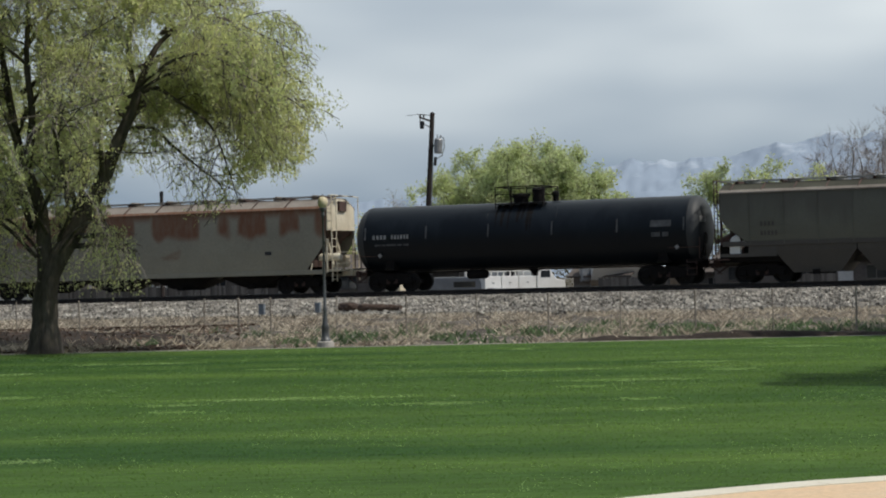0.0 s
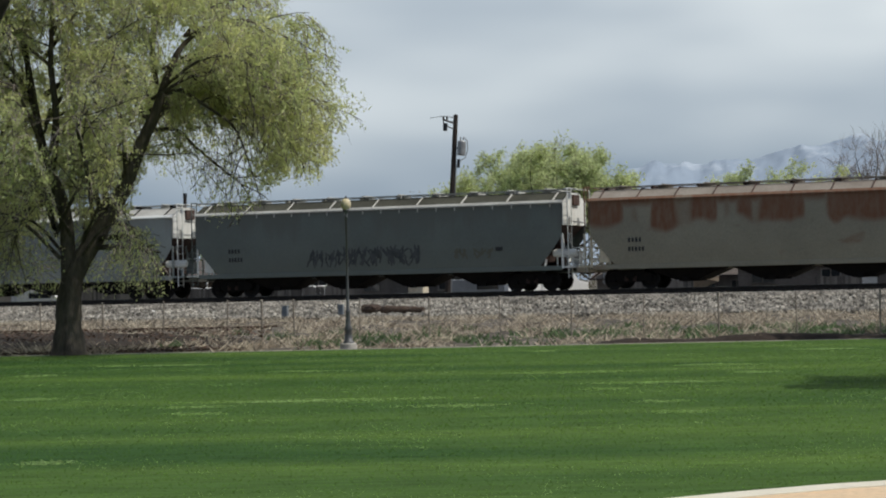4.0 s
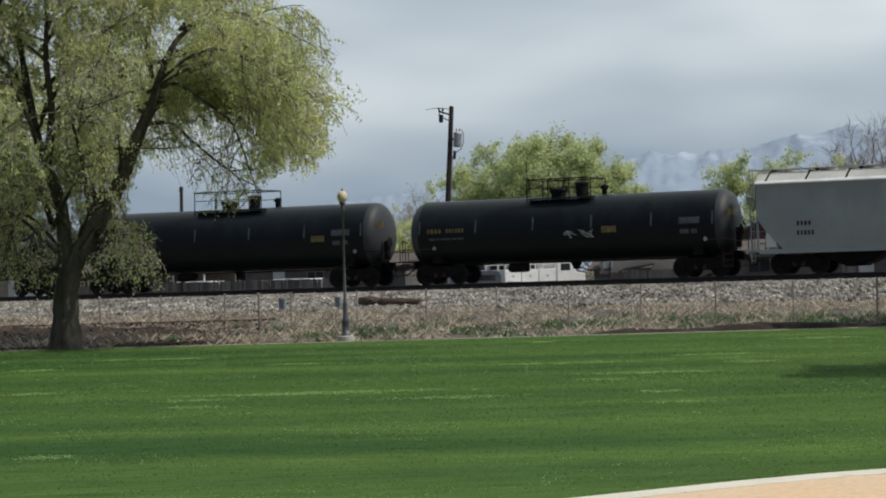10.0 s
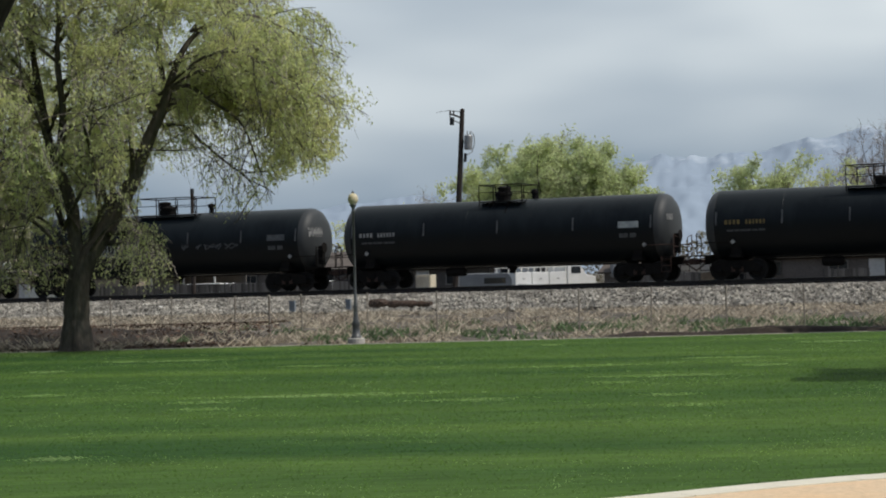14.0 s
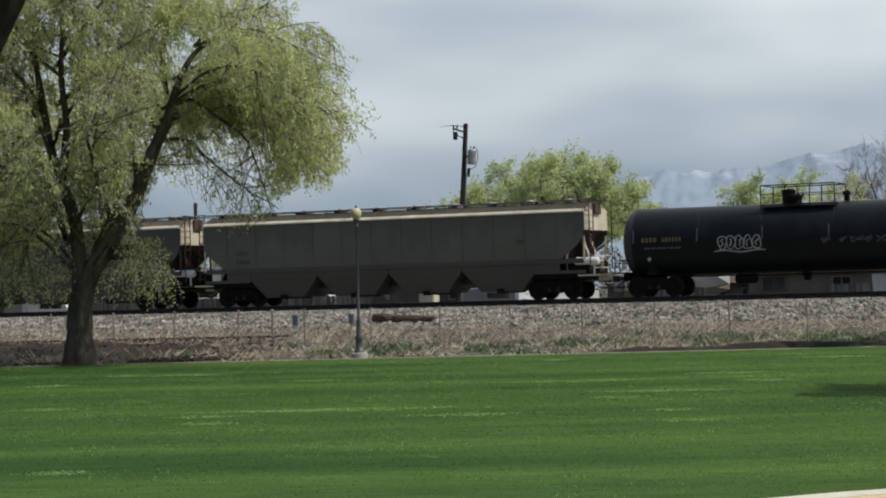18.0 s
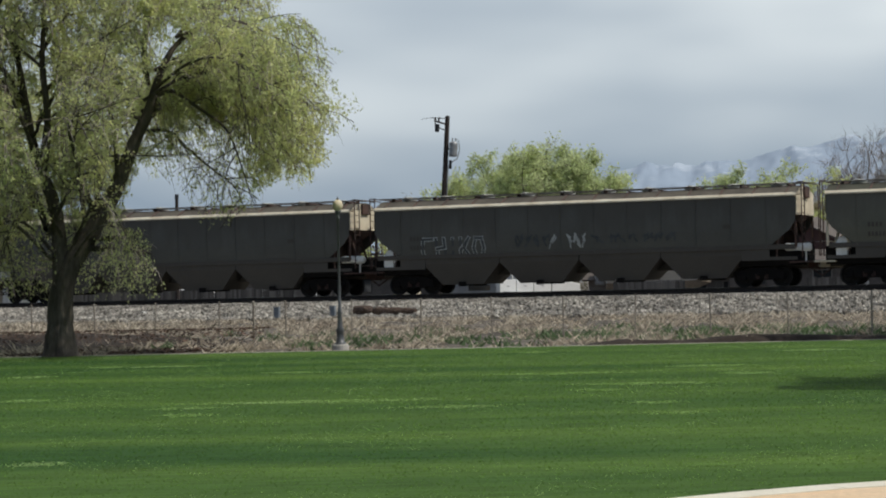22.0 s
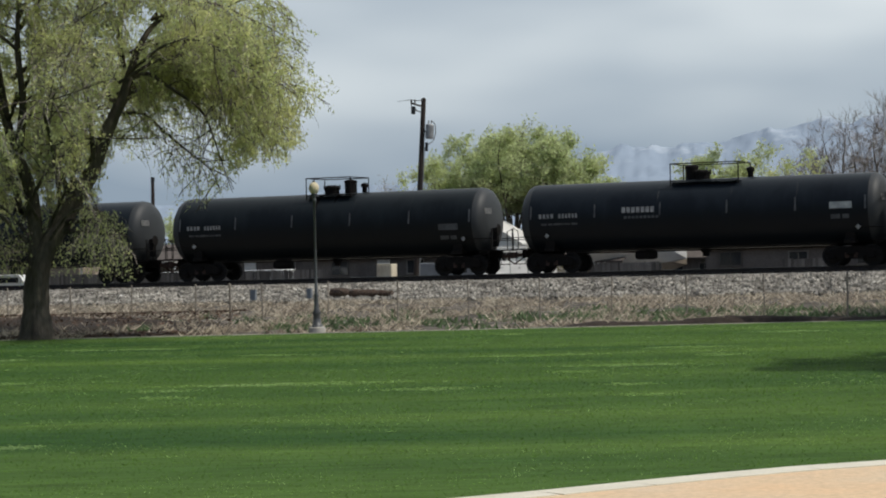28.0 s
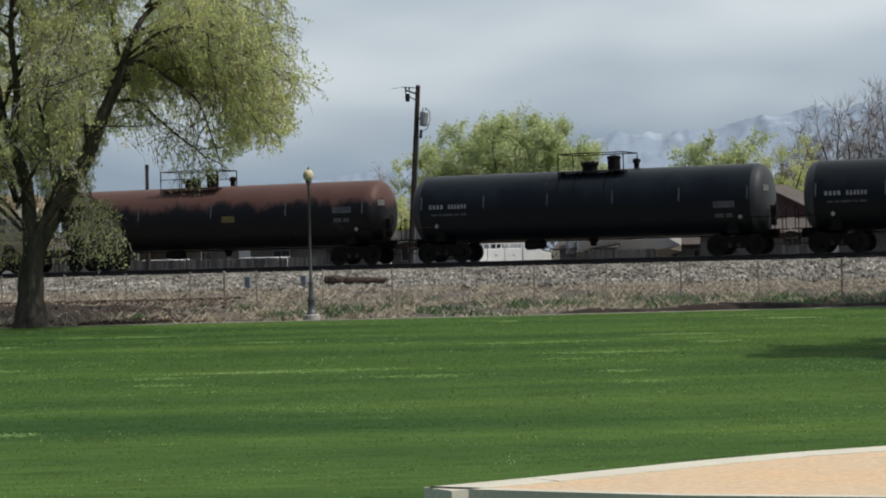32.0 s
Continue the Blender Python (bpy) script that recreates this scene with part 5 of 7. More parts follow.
# ---- plants ----
def limb_tree(name, m, seed, label, spec):
    """A tree grown limb by limb: tapered trunk and limbs, fine twigs, many small leaves."""
    rng = random.Random(seed)
    tree = thing(name, m, label, "tree")
    wood, twigs_v, twigs_f, leaf_v, leaf_f = B(), [], [], [], []

    def tube(pts, radii, seg):
        rings = []
        for i, p in enumerate(pts):
            d = (pts[min(i + 1, len(pts) - 1)] - pts[max(i - 1, 0)]).normalized()
            ref = Vector((1, 0, 0)) if abs(d.x) < 0.95 else Vector((0, 1, 0))
            e1 = (ref - d * ref.dot(d)).normalized()
            e2 = d.cross(e1)
            rings.append([wood.verts.new(p + (e1 * math.cos(k * math.tau / seg) + e2 * math.sin(k * math.tau / seg)) * radii[i]) for k in range(seg)])
        for a, b in zip(rings, rings[1:]):
            for k in range(seg):
                wood.faces.new((a[k], a[(k + 1) % seg], b[(k + 1) % seg], b[k]))

    def twig(p, d, length, droop):
        """A thin drooping shoot with leaves along it."""
        if spec.get("thin_out") and rng.random() < spec["thin_out"](p):
            return
        pts = [p]
        n = 5
        for k in range(n):
            d = (d + Vector((rng.gauss(0, 0.16), rng.gauss(0, 0.16), rng.gauss(0, 0.12) - droop))).normalized()
            pts.append(pts[-1] + d * (length / n))
        if spec.get("void") and any(spec["void"](q) for q in pts[1:]):
            return
        w = spec["twig_w"]
        side = Vector((rng.gauss(0, 1), rng.gauss(0, 1), 0)).normalized() * w
        up = Vector((0, 0, w * 0.7))
        k0 = len(twigs_v)
        for i, q in enumerate(pts):
            f = 1 - 0.75 * i / n
            twigs_v.extend((tuple(q + side * f), tuple(q - side * f), tuple(q + up * f)))
        for i in range(n):
            a, b = k0 + 3 * i, k0 + 3 * i + 3
            for x, y in ((0, 1), (1, 2), (2, 0)):
                twigs_f.append((a + x, a + y, b + y, b + x))
        dens = spec["leaves"]
        if spec.get("density"):
            dens *= spec["density"](pts[0])
        count = int(dens * length) + (1 if rng.random() < dens * length % 1 else 0)
        sprays = [rng.random() * n * 0.999 for _ in range(spec.get("sprays", 0) or 1)]
        for _ in range(count):
            f = rng.choice(sprays) if spec.get("sprays") else rng.random() * n * 0.999
            i = int(f)
            q = pts[i].lerp(pts[i + 1], f - i) + Vector((rng.gauss(0, 1), rng.gauss(0, 1), rng.gauss(0, 1))) * spec["spread"]
            sz = spec["leaf"] * rng.uniform(0.6, 1.4)
            e = Euler((rng.uniform(-1.2, 1.2), rng.uniform(-1.2, 1.2), rng.random() * 6.28)).to_matrix()
            if rng.random() < spec.get("hang", 0):
                e = Euler((rng.uniform(-0.7, 0.7), rng.uniform(0.8, 1.9), rng.random() * 6.28)).to_matrix()
            k = len(leaf_v)
            leaf_v.extend((tuple(q - e @ Vector((sz, 0, 0))), tuple(q + e @ Vector((0, sz * 0.5, sz * 0.15))), tuple(q + e @ Vector((sz, 0, -sz * 0.1))), tuple(q - e @ Vector((0, sz * 0.5, -sz * 0.15)))))
            leaf_f.append((k, k + 1, k + 2, k + 3))

    def branch(p, d, length, r, level):
        n = max(4, int(length / 0.45))
        pts, radii = [p], [r]
        for k in range(n):
            f = (k + 1) / n
            bend = spec["bend"][min(level, len(spec["bend"]) - 1)]
            d = (d + Vector((rng.gauss(0, 0.13), rng.gauss(0, 0.13), rng.gauss(0, 0.07) - bend * f))).normalized()
            pts.append(pts[-1] + d * (length / n))
            radii.append(max(r * (1 - 0.78 * f), 0.008))
        if spec.get("void"):
            for k in range(1, len(pts)):
                if spec["void"](pts[k]):
                    if k < 4:
                        return
                    pts, radii, n = pts[:k], radii[:k], k - 1
                    break
        tube(pts, radii, 9 if level == 0 else (6 if level == 1 else 4))
        last = level >= spec["levels"]
        kids = spec["kids"][min(level, len(spec["kids"]) - 1)]
        for k in range(kids):
            f = 0.28 + 0.72 * (k + rng.random()) / kids
            i = min(int(f * n), n - 1)
            q = pts[i].lerp(pts[i + 1], f * n - i if f * n - i < 1 else 1)
            along = (pts[i + 1] - pts[i]).normalized()
            out = Vector((rng.gauss(0, 1), rng.gauss(0, 1), rng.gauss(0.15, 0.6)))
            out = (out - along * out.dot(along)).normalized()
            if last:
                twig(q, (along * 0.6 + out).normalized(), spec["twig"] * rng.uniform(0.6, 1.5), spec["droop"])
            else:
                branch(q, (along * 0.75 + out * rng.uniform(0.6, 1.0)).normalized(), length * rng.uniform(0.36, 0.58), radii[i] * 0.55, level + 1)
        if last:
            for _ in range(2):
                twig(pts[-1], d, spec["twig"] * rng.uniform(0.8, 1.4), spec["droop"])

    # trunk and the main limbs as the tree has them
    for pts, r0, r1 in spec["trunk"]:
        pv = [Vector(q) for q in pts]
        fine = []
        for i in range(len(pv) - 1):
            p0, p1, p2, p3 = pv[max(i - 1, 0)], pv[i], pv[i + 1], pv[min(i + 2, len(pv) - 1)]
            for k in range(5):
                t = k / 5
                fine.append(0.5 * ((2 * p1) + (p2 - p0) * t + (2 * p0 - 5 * p1 + 4 * p2 - p3) * t * t + (3 * p1 - p0 - 3 * p2 + p3) * t ** 3))
        fine.append(pv[-1])
        n = len(fine) - 1
        radii = [(r0 + (r1 - r0) * (i / n) ** 0.9) * (1 + 0.03 * rng.gauss(0, 1)) for i in range(n + 1)]
        if pts[0][2] <= 0.01:
            for i, f in enumerate((1.35, 1.16, 1.08, 1.03)):
                radii[i] = r0 * f
        tube(fine, radii, 12)
        kids = spec["limb_kids"]
        total = sum((a - b).length for a, b in zip(fine, fine[1:]))
        for k in range(max(1, int(kids * total))):
            f = spec.get("first", 0.3) + (1 - spec.get("first", 0.3)) * rng.random()
            i = min(int(f * n), n - 1)
            along = (fine[i + 1] - fine[i]).normalized()
            if fine[i].z < spec.get("clear", 2.0):
                continue
            out = Vector((rng.gauss(0, 1), rng.gauss(0, 1), rng.gauss(0.1, 0.5)))
            out = (out - along * out.dot(along)).normalized()
            branch(fine[i], (along * 0.5 + out).normalized(), spec["reach"] * rng.uniform(0.5, 1.15), max(radii[i] * 0.42, 0.02), 1)
        branch(fine[-1], (fine[-1] - fine[-2]).normalized(), spec["reach"], r1, 1)
    # fine shoots straight from the stems
    for _ in range(spec.get("shoots", 0)):
        pts = spec["trunk"][rng.randrange(3)][0]
        i = rng.randrange(1, 6)
        q = Vector(pts[i]).lerp(Vector(pts[min(i + 1, len(pts) - 1)]), rng.random())
        a = rng.random() * math.tau
        d = Vector((math.cos(a), math.sin(a), rng.uniform(-0.1, 0.9))).normalized()
        for _ in range(3):
            twig(q + d * rng.uniform(0.1, 0.9), (d + Vector((rng.gauss(0, 0.35), rng.gauss(0, 0.35), rng.gauss(0, 0.3)))).normalized(), rng.uniform(0.5, 1.3), 0.12)
    # bare whips hanging from the drooping limbs
    for k in spec.get("curtain", ()):
        pts = spec["trunk"][k][0]
        for _ in range(190):
            i = rng.randrange(len(pts) - 1)
            q = Vector(pts[i]).lerp(Vector(pts[i + 1]), rng.random()) + Vector((rng.gauss(0, 0.15), rng.gauss(0, 0.4), rng.gauss(0, 0.12)))
            twig(q, Vector((rng.uniform(-0.3, 0.7), rng.uniform(-0.6, 0.6), rng.uniform(-0.5, 0.3))).normalized(), rng.uniform(0.6, 2.0), 0.34)
    part("trunk", wood, spec.get("bark", "bark"), tree, smooth=True)
    soup("twigwork", twigs_v, twigs_f, "twig", tree)["kind"] = "stuff"
    if leaf_f:
        soup("crown", leaf_v, leaf_f, spec["mat"], tree)["kind"] = "stuff"
    return tree


def build_trees():
    def fullness(q):
        """The old tree is bare inside and below its spreading limb, full above, thin and dull round the trunk."""
        clump = max(0.3, min(1.8, 1.05 + 1.7 * noise.noise((q.x * 0.8, q.y * 0.8, q.z * 0.8))))
        if 2.4 < q.x < 5.2 and q.z < 6.6:
            return (0.22 if q.z < 6.0 else 0.6) if q.z > 4.6 else 0.6
        if -3.0 < q.x < 2.7 and q.z < 4.6:
            return 0.5 if q.z > 3.4 else 0.34
        return clump * (1.0 if q.x > 2.5 else 0.9)

    stems = []
    hem = ((2.6, 4.9), (3.1, 4.5), (3.5, 3.5), (4.5, 3.2), (5.2, 3.6), (5.6, 4.5), (6.5, 4.6), (7.1, 4.3), (7.9, 5.0))
    gap = ((1.65, 3.4), (2.0, 4.6), (2.5, 5.3), (3.1, 4.5))

    def outside(q):
        """Open air round and under the spreading limbs."""
        if q.y < 0.2:
            # the old limbs themselves stand clear of the foliage in places
            for line in stems:
                for (x0, _, z0), (x1, _, z1) in zip(line, line[1:]):
                    f = max(0.0, min(1.0, ((q.x - x0) * (x1 - x0) + (q.z - z0) * (z1 - z0)) / ((x1 - x0) ** 2 + (z1 - z0) ** 2)))
                    if math.hypot(q.x - x0 - f * (x1 - x0), q.z - z0 - f * (z1 - z0)) < (0.21 if line is stems[0] else 0.13) and z1 < 8.6 and noise.noise((q.z * 0.9, q.x, 3)) > -0.25:
                        return True
        ragged = 0.35 * noise.noise((q.x * 1.7, q.z * 1.7, 8))
        if q.x > 7.45 + ragged - 0.9 * max(0.0, q.z - 8.0) - 0.4 * max(0.0, 5.8 - q.z):
            return True
        if 1.65 < q.x < 3.1 and 3.4 < q.z < float(np.interp(q.x, [g[0] for g in gap], [g[1] for g in gap])) + ragged:
            return True
        if q.x > 2.6:
            return q.z < float(np.interp(q.x, [g[0] for g in hem], [g[1] for g in hem])) + ragged
        return q.z < 1.5

    # the big drooping elm at the lawn's far edge; its own x runs square to the line of sight, y away
    big = dict(
        trunk=[
            ([(0, 0, 0), (0.0, 0, 0.9), (0.05, 0, 1.7), (0.25, 0.05, 2.3), (0.85, 0.1, 3.3), (1.5, 0.0, 4.4), (2.0, -0.2, 5.6), (2.42, -0.3, 6.5), (2.75, -0.2, 7.5), (3.2, 0, 8.3), (4.0, 0, 8.9)], 0.40, 0.035),
            ([(0.0, 0.05, 1.5), (0.02, 0.1, 2.6), (-0.05, 0.2, 3.8), (-0.38, 0.3, 4.85), (-0.62, 0.4, 5.6), (-0.82, 0.4, 6.8), (-0.98, 0.4, 7.9), (-1.2, 0.4, 9.2), (-1.5, 0.5, 11.2)], 0.23, 0.04),
            ([(-0.4, 0.2, 4.9), (-0.28, -0.3, 5.7), (-0.23, -0.7, 6.4), (-0.34, -0.8, 7.6), (-0.31, -0.8, 8.5), (-0.25, -0.6, 9.6), (-0.1, -0.5, 11.2)], 0.13, 0.035),
            ([(-0.32, -0.8, 8.4), (-0.05, -0.9, 8.85), (0.4, -0.9, 9.0), (0.9, -0.8, 9.1)], 0.06, 0.02),
            ([(2.6, -0.25, 6.9), (3.05, -0.6, 7.0), (3.55, -0.8, 6.65), (4.4, -0.9, 6.0), (4.75, -0.9, 5.2)], 0.075, 0.02),
            ([(2.2, -0.2, 5.95), (2.95, 0.2, 6.0), (3.45, 0.3, 5.55), (4.1, 0.4, 5.0), (4.7, 0.4, 4.5), (4.95, 0.4, 4.0)], 0.055, 0.012),
            ([(2.3, -0.2, 6.8), (3.3, 0.5, 7.4), (4.5, 0.9, 7.7), (5.7, 0.8, 7.2)], 0.05, 0.016),
            ([(2.6, -0.2, 7.6), (3.9, -0.6, 7.9), (5.0, -0.8, 7.4), (5.9, -0.8, 6.6)], 0.05, 0.016),
            ([(2.6, -0.2, 7.6), (4.2, 0.6, 8.4), (5.6, 0.8, 8.3), (6.5, 0.6, 7.3)], 0.05, 0.016),
            ([(3.2, 0, 8.5), (4.6, -0.6, 8.9), (5.8, -0.8, 8.4)], 0.05, 0.02),
            ([(2.3, -0.2, 6.8), (3.6, -1.2, 7.4), (5.0, -1.6, 7.1), (6.2, -1.6, 6.2)], 0.05, 0.016),
            ([(2.25, -0.25, 6.5), (3.6, 1.2, 7.0), (5.2, 1.6, 6.8), (6.5, 1.5, 5.9)], 0.05, 0.016),
            ([(2.4, -0.2, 7.2), (2.35, -0.3, 8.4), (2.7, -0.2, 10.0), (2.6, -0.2, 11.5)], 0.10, 0.03),
            ([(-0.6, 0.3, 4.7), (-1.9, -0.2, 5.3), (-3.2, -0.4, 5.4), (-4.4, -0.5, 5.1)], 0.10, 0.03),
            ([(1.6, 0, 4.6), (1.5, -1.2, 5.8), (1.3, -2.2, 6.6), (1.2, -2.8, 7.0)], 0.08, 0.03),
            ([(2.0, -0.1, 5.4), (2.5, 1.2, 6.4), (3.0, 2.4, 6.9), (3.4, 3.2, 6.8)], 0.08, 0.03),
            ([(-0.5, 0.5, 7.0), (0.4, 0.2, 7.6), (1.1, 0, 7.9), (1.7, 0, 8.6)], 0.08, 0.025),
            ([(0.3, 0.0, 2.5), (0.9, -0.8, 3.3), (1.5, -1.1, 3.4), (2.1, -1.2, 2.6)], 0.05, 0.015),
            ([(-0.2, 0.1, 2.6), (-1.1, -0.6, 3.5), (-2.0, -0.8, 3.8), (-2.8, -0.8, 3.0)], 0.06, 0.02),
            ([(-0.3, 0.2, 3.2), (0.2, -0.8, 4.2), (0.7, -1.2, 4.8), (1.2, -1.4, 4.7)], 0.06, 0.02),
            ([(-0.95, 0.0, 5.6), (-2.2, 0.6, 7.2), (-3.6, 0.6, 8.2)], 0.09, 0.03),
            ([(3.2, 0, 8.5), (3.9, 0.4, 9.3), (4.7, 0.6, 9.6)], 0.05, 0.02),
            ([(-1.2, -0.45, 7.4), (-2.6, -0.6, 9.0), (-3.8, -0.8, 9.8)], 0.07, 0.025),
            ([(-0.5, 0.5, 8.0), (0.6, -0.8, 9.4), (1.4, -1.2, 10.2)], 0.06, 0.025),
            ([(-0.5, 0.4, 6.2), (0.3, -1.4, 7.4), (0.9, -2.0, 8.0)], 0.06, 0.025),
            ([(0.9, 0.1, 3.3), (1.2, 2.0, 5.2), (1.6, 4.4, 6.4), (2.0, 6.6, 6.6)], 0.10, 0.03),
            ([(0.7, 0.0, 3.6), (0.5, -2.0, 5.0), (0.3, -4.0, 5.8), (0.5, -5.6, 6.0)], 0.07, 0.025),
            ([(-0.4, 0.1, 5.0), (-0.9, -2.0, 6.2), (-1.2, -4.2, 6.8), (-1.2, -5.4, 6.6)], 0.06, 0.02),
            ([(-1.0, 0.4, 8.2), (-1.8, -0.6, 9.6), (-2.2, -1.0, 11.0)], 0.06, 0.02),
            ([(-0.3, -0.8, 7.6), (-1.4, -1.4, 8.4), (-2.4, -1.8, 8.6)], 0.05, 0.02),
            ([(-0.8, 0.4, 6.8), (-1.8, -0.8, 7.6), (-2.8, -1.2, 7.8)], 0.05, 0.02),
            ([(2.5, -0.2, 7.0), (3.4, -2.0, 7.6), (4.2, -3.4, 7.6), (5.0, -4.4, 7.0)], 0.05, 0.02),
            ([(0.3, 0.1, 2.7), (1.0, 0.8, 3.5), (1.8, 1.2, 3.4), (2.4, 1.3, 2.6)], 0.05, 0.015),
            ([(-0.1, 0.0, 2.7), (-0.9, 0.9, 3.6), (-1.7, 1.2, 3.5), (-2.4, 1.2, 2.6)], 0.05, 0.015),
            ([(0.1, 0.0, 3.2), (-0.4, -1.1, 4.0), (-0.9, -1.6, 3.9), (-1.4, -1.8, 3.0)], 0.05, 0.015),
            ([(0.4, 0.0, 3.0), (0.9, -1.3, 4.0), (1.3, -1.8, 4.0), (1.7, -2.0, 3.2)], 0.05, 0.015),
            ([(-0.3, 0.2, 3.4), (-0.8, 2.4, 5.0), (-1.0, 4.8, 5.8), (-1.2, 6.8, 5.4)], 0.10, 0.03),
        ],
        bend=[0.0, 0.10, 0.16, 0.2], kids=[0, 5, 9], levels=2, limb_kids=1.9, reach=2.0, first=0.22, clear=2.6,
        twig=1.0, twig_w=0.0105, droop=0.20, leaves=18.0, leaf=0.042, spread=0.06, sprays=4, hang=0.4, mat="leaf",
        density=fullness, void=outside, thin_out=lambda q: 0.55 if 2.5 < q.x < 5.2 and q.z < 6.7 else 0.0, shoots=420, curtain=(4, 5, 6, 7))
    stems.extend(big["trunk"][k][0] for k in (0, 1, 2, 4))
    limb_tree("elm_tree", Matrix.Translation((-9.6, 40.75 * DEEP, 0)) @ Matrix.Rotation(radians(10.0), 4, "Z") @ Matrix.Scale(0.905, 4), 5, "large old tree with drooping yellow-green spring foliage", big)
    # round-headed tree behind the track: many limbs fanning from low down
    rng = random.Random(8)
    fan = []
    for k in range(36):
        th = math.pi * (0.05 + 0.90 * (k + 0.5) / 36)
        rho = rng.uniform(0.74, 0.90) if k % 3 else rng.uniform(0.45, 0.62)
        dy = rng.uniform(-1, 1)
        x, z = 6.0 * math.cos(th) * rho, 4.2 + 4.9 * math.sin(th) ** 0.85 * rho
        fan.append(([(0, 0, 1.4), (x * 0.22, dy * 0.5, 2.6), (x * 0.62, dy * 1.8, 1.2 + z * 0.52), (x, dy * 3.2, z)], 0.12, 0.03))
    fan.insert(0, ([(0, 0, 0), (0.1, 0, 0.9), (0, 0.1, 2.4), (0.3, 0, 4.2), (0.2, 0.2, 6.2)], 0.30, 0.05))
    fan_spec = dict(trunk=fan, bend=[0, -0.03, 0.0, 0.02], kids=[0, 5, 7], levels=2, limb_kids=1.35, reach=1.7, first=0.35, clear=2.6,
                    twig=0.55, twig_w=0.011, droop=-0.03, leaves=22.0, leaf=0.105, spread=0.17, mat="leaf_green", void=lambda q: q.z < 4.7 + 0.8 * noise.noise((q.x * 0.5, q.y * 0.5, 2)),
                    density=lambda q: max(0.25, 1.0 + 2.2 * noise.noise((q.x * 0.75, q.y * 0.75, q.z * 0.75))))
    limb_tree("poplar_tree", on_bearing(0.0465, 106), 9, "round-headed tree in fresh green leaf behind the railway", fan_spec)

    def shrub(name, a, d, seed, h, w, material, label, leaves=13.0, leaf=0.10):
        r = random.Random(seed)
        stems = []
        for k in range(6):
            x = w * (-1 + 2 * k / 5) + r.uniform(-0.2, 0.2)
            hh = h * r.uniform(0.72, 1.0)
            stems.append(([(x * 0.1, 0, 0), (x * 0.4, r.uniform(-0.4, 0.4), hh * 0.4), (x * 0.75, r.uniform(-0.8, 0.8), hh * 0.72), (x, r.uniform(-1, 1), hh * 0.92)], 0.11, 0.025))
        sp = dict(trunk=stems, bend=[0, -0.02, 0, 0.02], kids=[0, 4, 5], levels=2, limb_kids=0.75, reach=1.3, first=0.3, clear=1.2,
                  twig=0.55, twig_w=0.011, droop=0.0, leaves=leaves, leaf=leaf, spread=0.13, mat=material)
        limb_tree(name, on_bearing(a, d), seed, label, sp)

    shrub("young_tree", 0.1745, 108, 21, 7.9, 1.5, "leaf_green", "slender young tree in pale green leaf", 20)
    shrub("young_tree", 0.2035, 112, 22, 7.4, 1.9, "leaf", "young yellow-green tree beside a red outbuilding", 14)
    shrub("young_tree", 0.224, 124, 23, 6.6, 1.8, "leaf_dry", "thin brownish tree not yet in leaf", 12)
    shrub("shrub", -0.055, 120, 24, 5.4, 2.2, "leaf", "low yellow-green shrub behind the railway", 12)
    shrub("shrub", -0.022, 112, 25, 4.6, 1.2, "leaf", "small yellow-green shrub beside a utility pole", 12)
    shrub("shrub", -0.155, 122, 26, 4.6, 2.5, "leaf_green", "dull green shrub behind a carport", 12)
    shrub("background_tree", -0.288, 92, 27, 9.0, 4.2, "leaf", "tall leafy tree beyond the railway", 14)
    # bare trees against the mountains
    for a, d, seed, h, w in ((0.245, 128, 31, 12.4, 3.2), (0.278, 122, 32, 12.8, 3.0), (0.232, 150, 33, 10.5, 2.2), (0.305, 120, 34, 12, 3)):
        r = random.Random(seed)
        stems = [([(0, 0, 0), (0.05, 0, 1.5), (0.1, 0, 3.4)], 0.22, 0.15)]
        for k in range(8):
            x = w * (-1 + 2 * k / 7)
            hh = h * (0.95 - 0.18 * (x / w) ** 2) * r.uniform(0.85, 1.0)
            stems.append(([(0.08, 0, 2.8), (x * 0.35, r.uniform(-0.5, 0.5), hh * 0.45), (x * 0.75, r.uniform(-1, 1), hh * 0.7), (x, r.uniform(-1.3, 1.3), hh * 0.92)], 0.15, 0.03))
        sp = dict(trunk=stems, bend=[0, -0.05, -0.03, 0], kids=[0, 6, 8], levels=2, limb_kids=1.0, reach=1.9, first=0.35, clear=3,
                  twig=0.8, twig_w=0.016, droop=-0.04, leaves=0.0, leaf=0.05, spread=0.1, mat="leaf_dry")
        limb_tree("bare_tree", on_bearing(a, d), seed, "tall leafless tree with pale grey branches", sp)
    # a faint bare tree far to the rear of the pole
    sp = dict(trunk=[([(0, 0, 0), (0, 0, 2), (0.2, 0, 4.5), (0.1, 0, 7.2)], 0.2, 0.04)] + [([(0, 0, 2), (x * 0.5, 0, 4.2), (x, 0.3, 6.8 - abs(x) * 0.5)], 0.09, 0.02) for x in (-2.6, -1.5, 1.4, 2.6)],
              bend=[0, -0.04, 0], kids=[0, 6, 7], levels=2, limb_kids=1.4, reach=1.8, first=0.3, clear=2.5, twig=0.7, twig_w=0.011, droop=0, leaves=3, leaf=0.07, spread=0.1, mat="leaf_dry")
    limb_tree("bare_tree", on_bearing(-0.026, 150), 41, "faint tan leafless tree in the distance", sp)
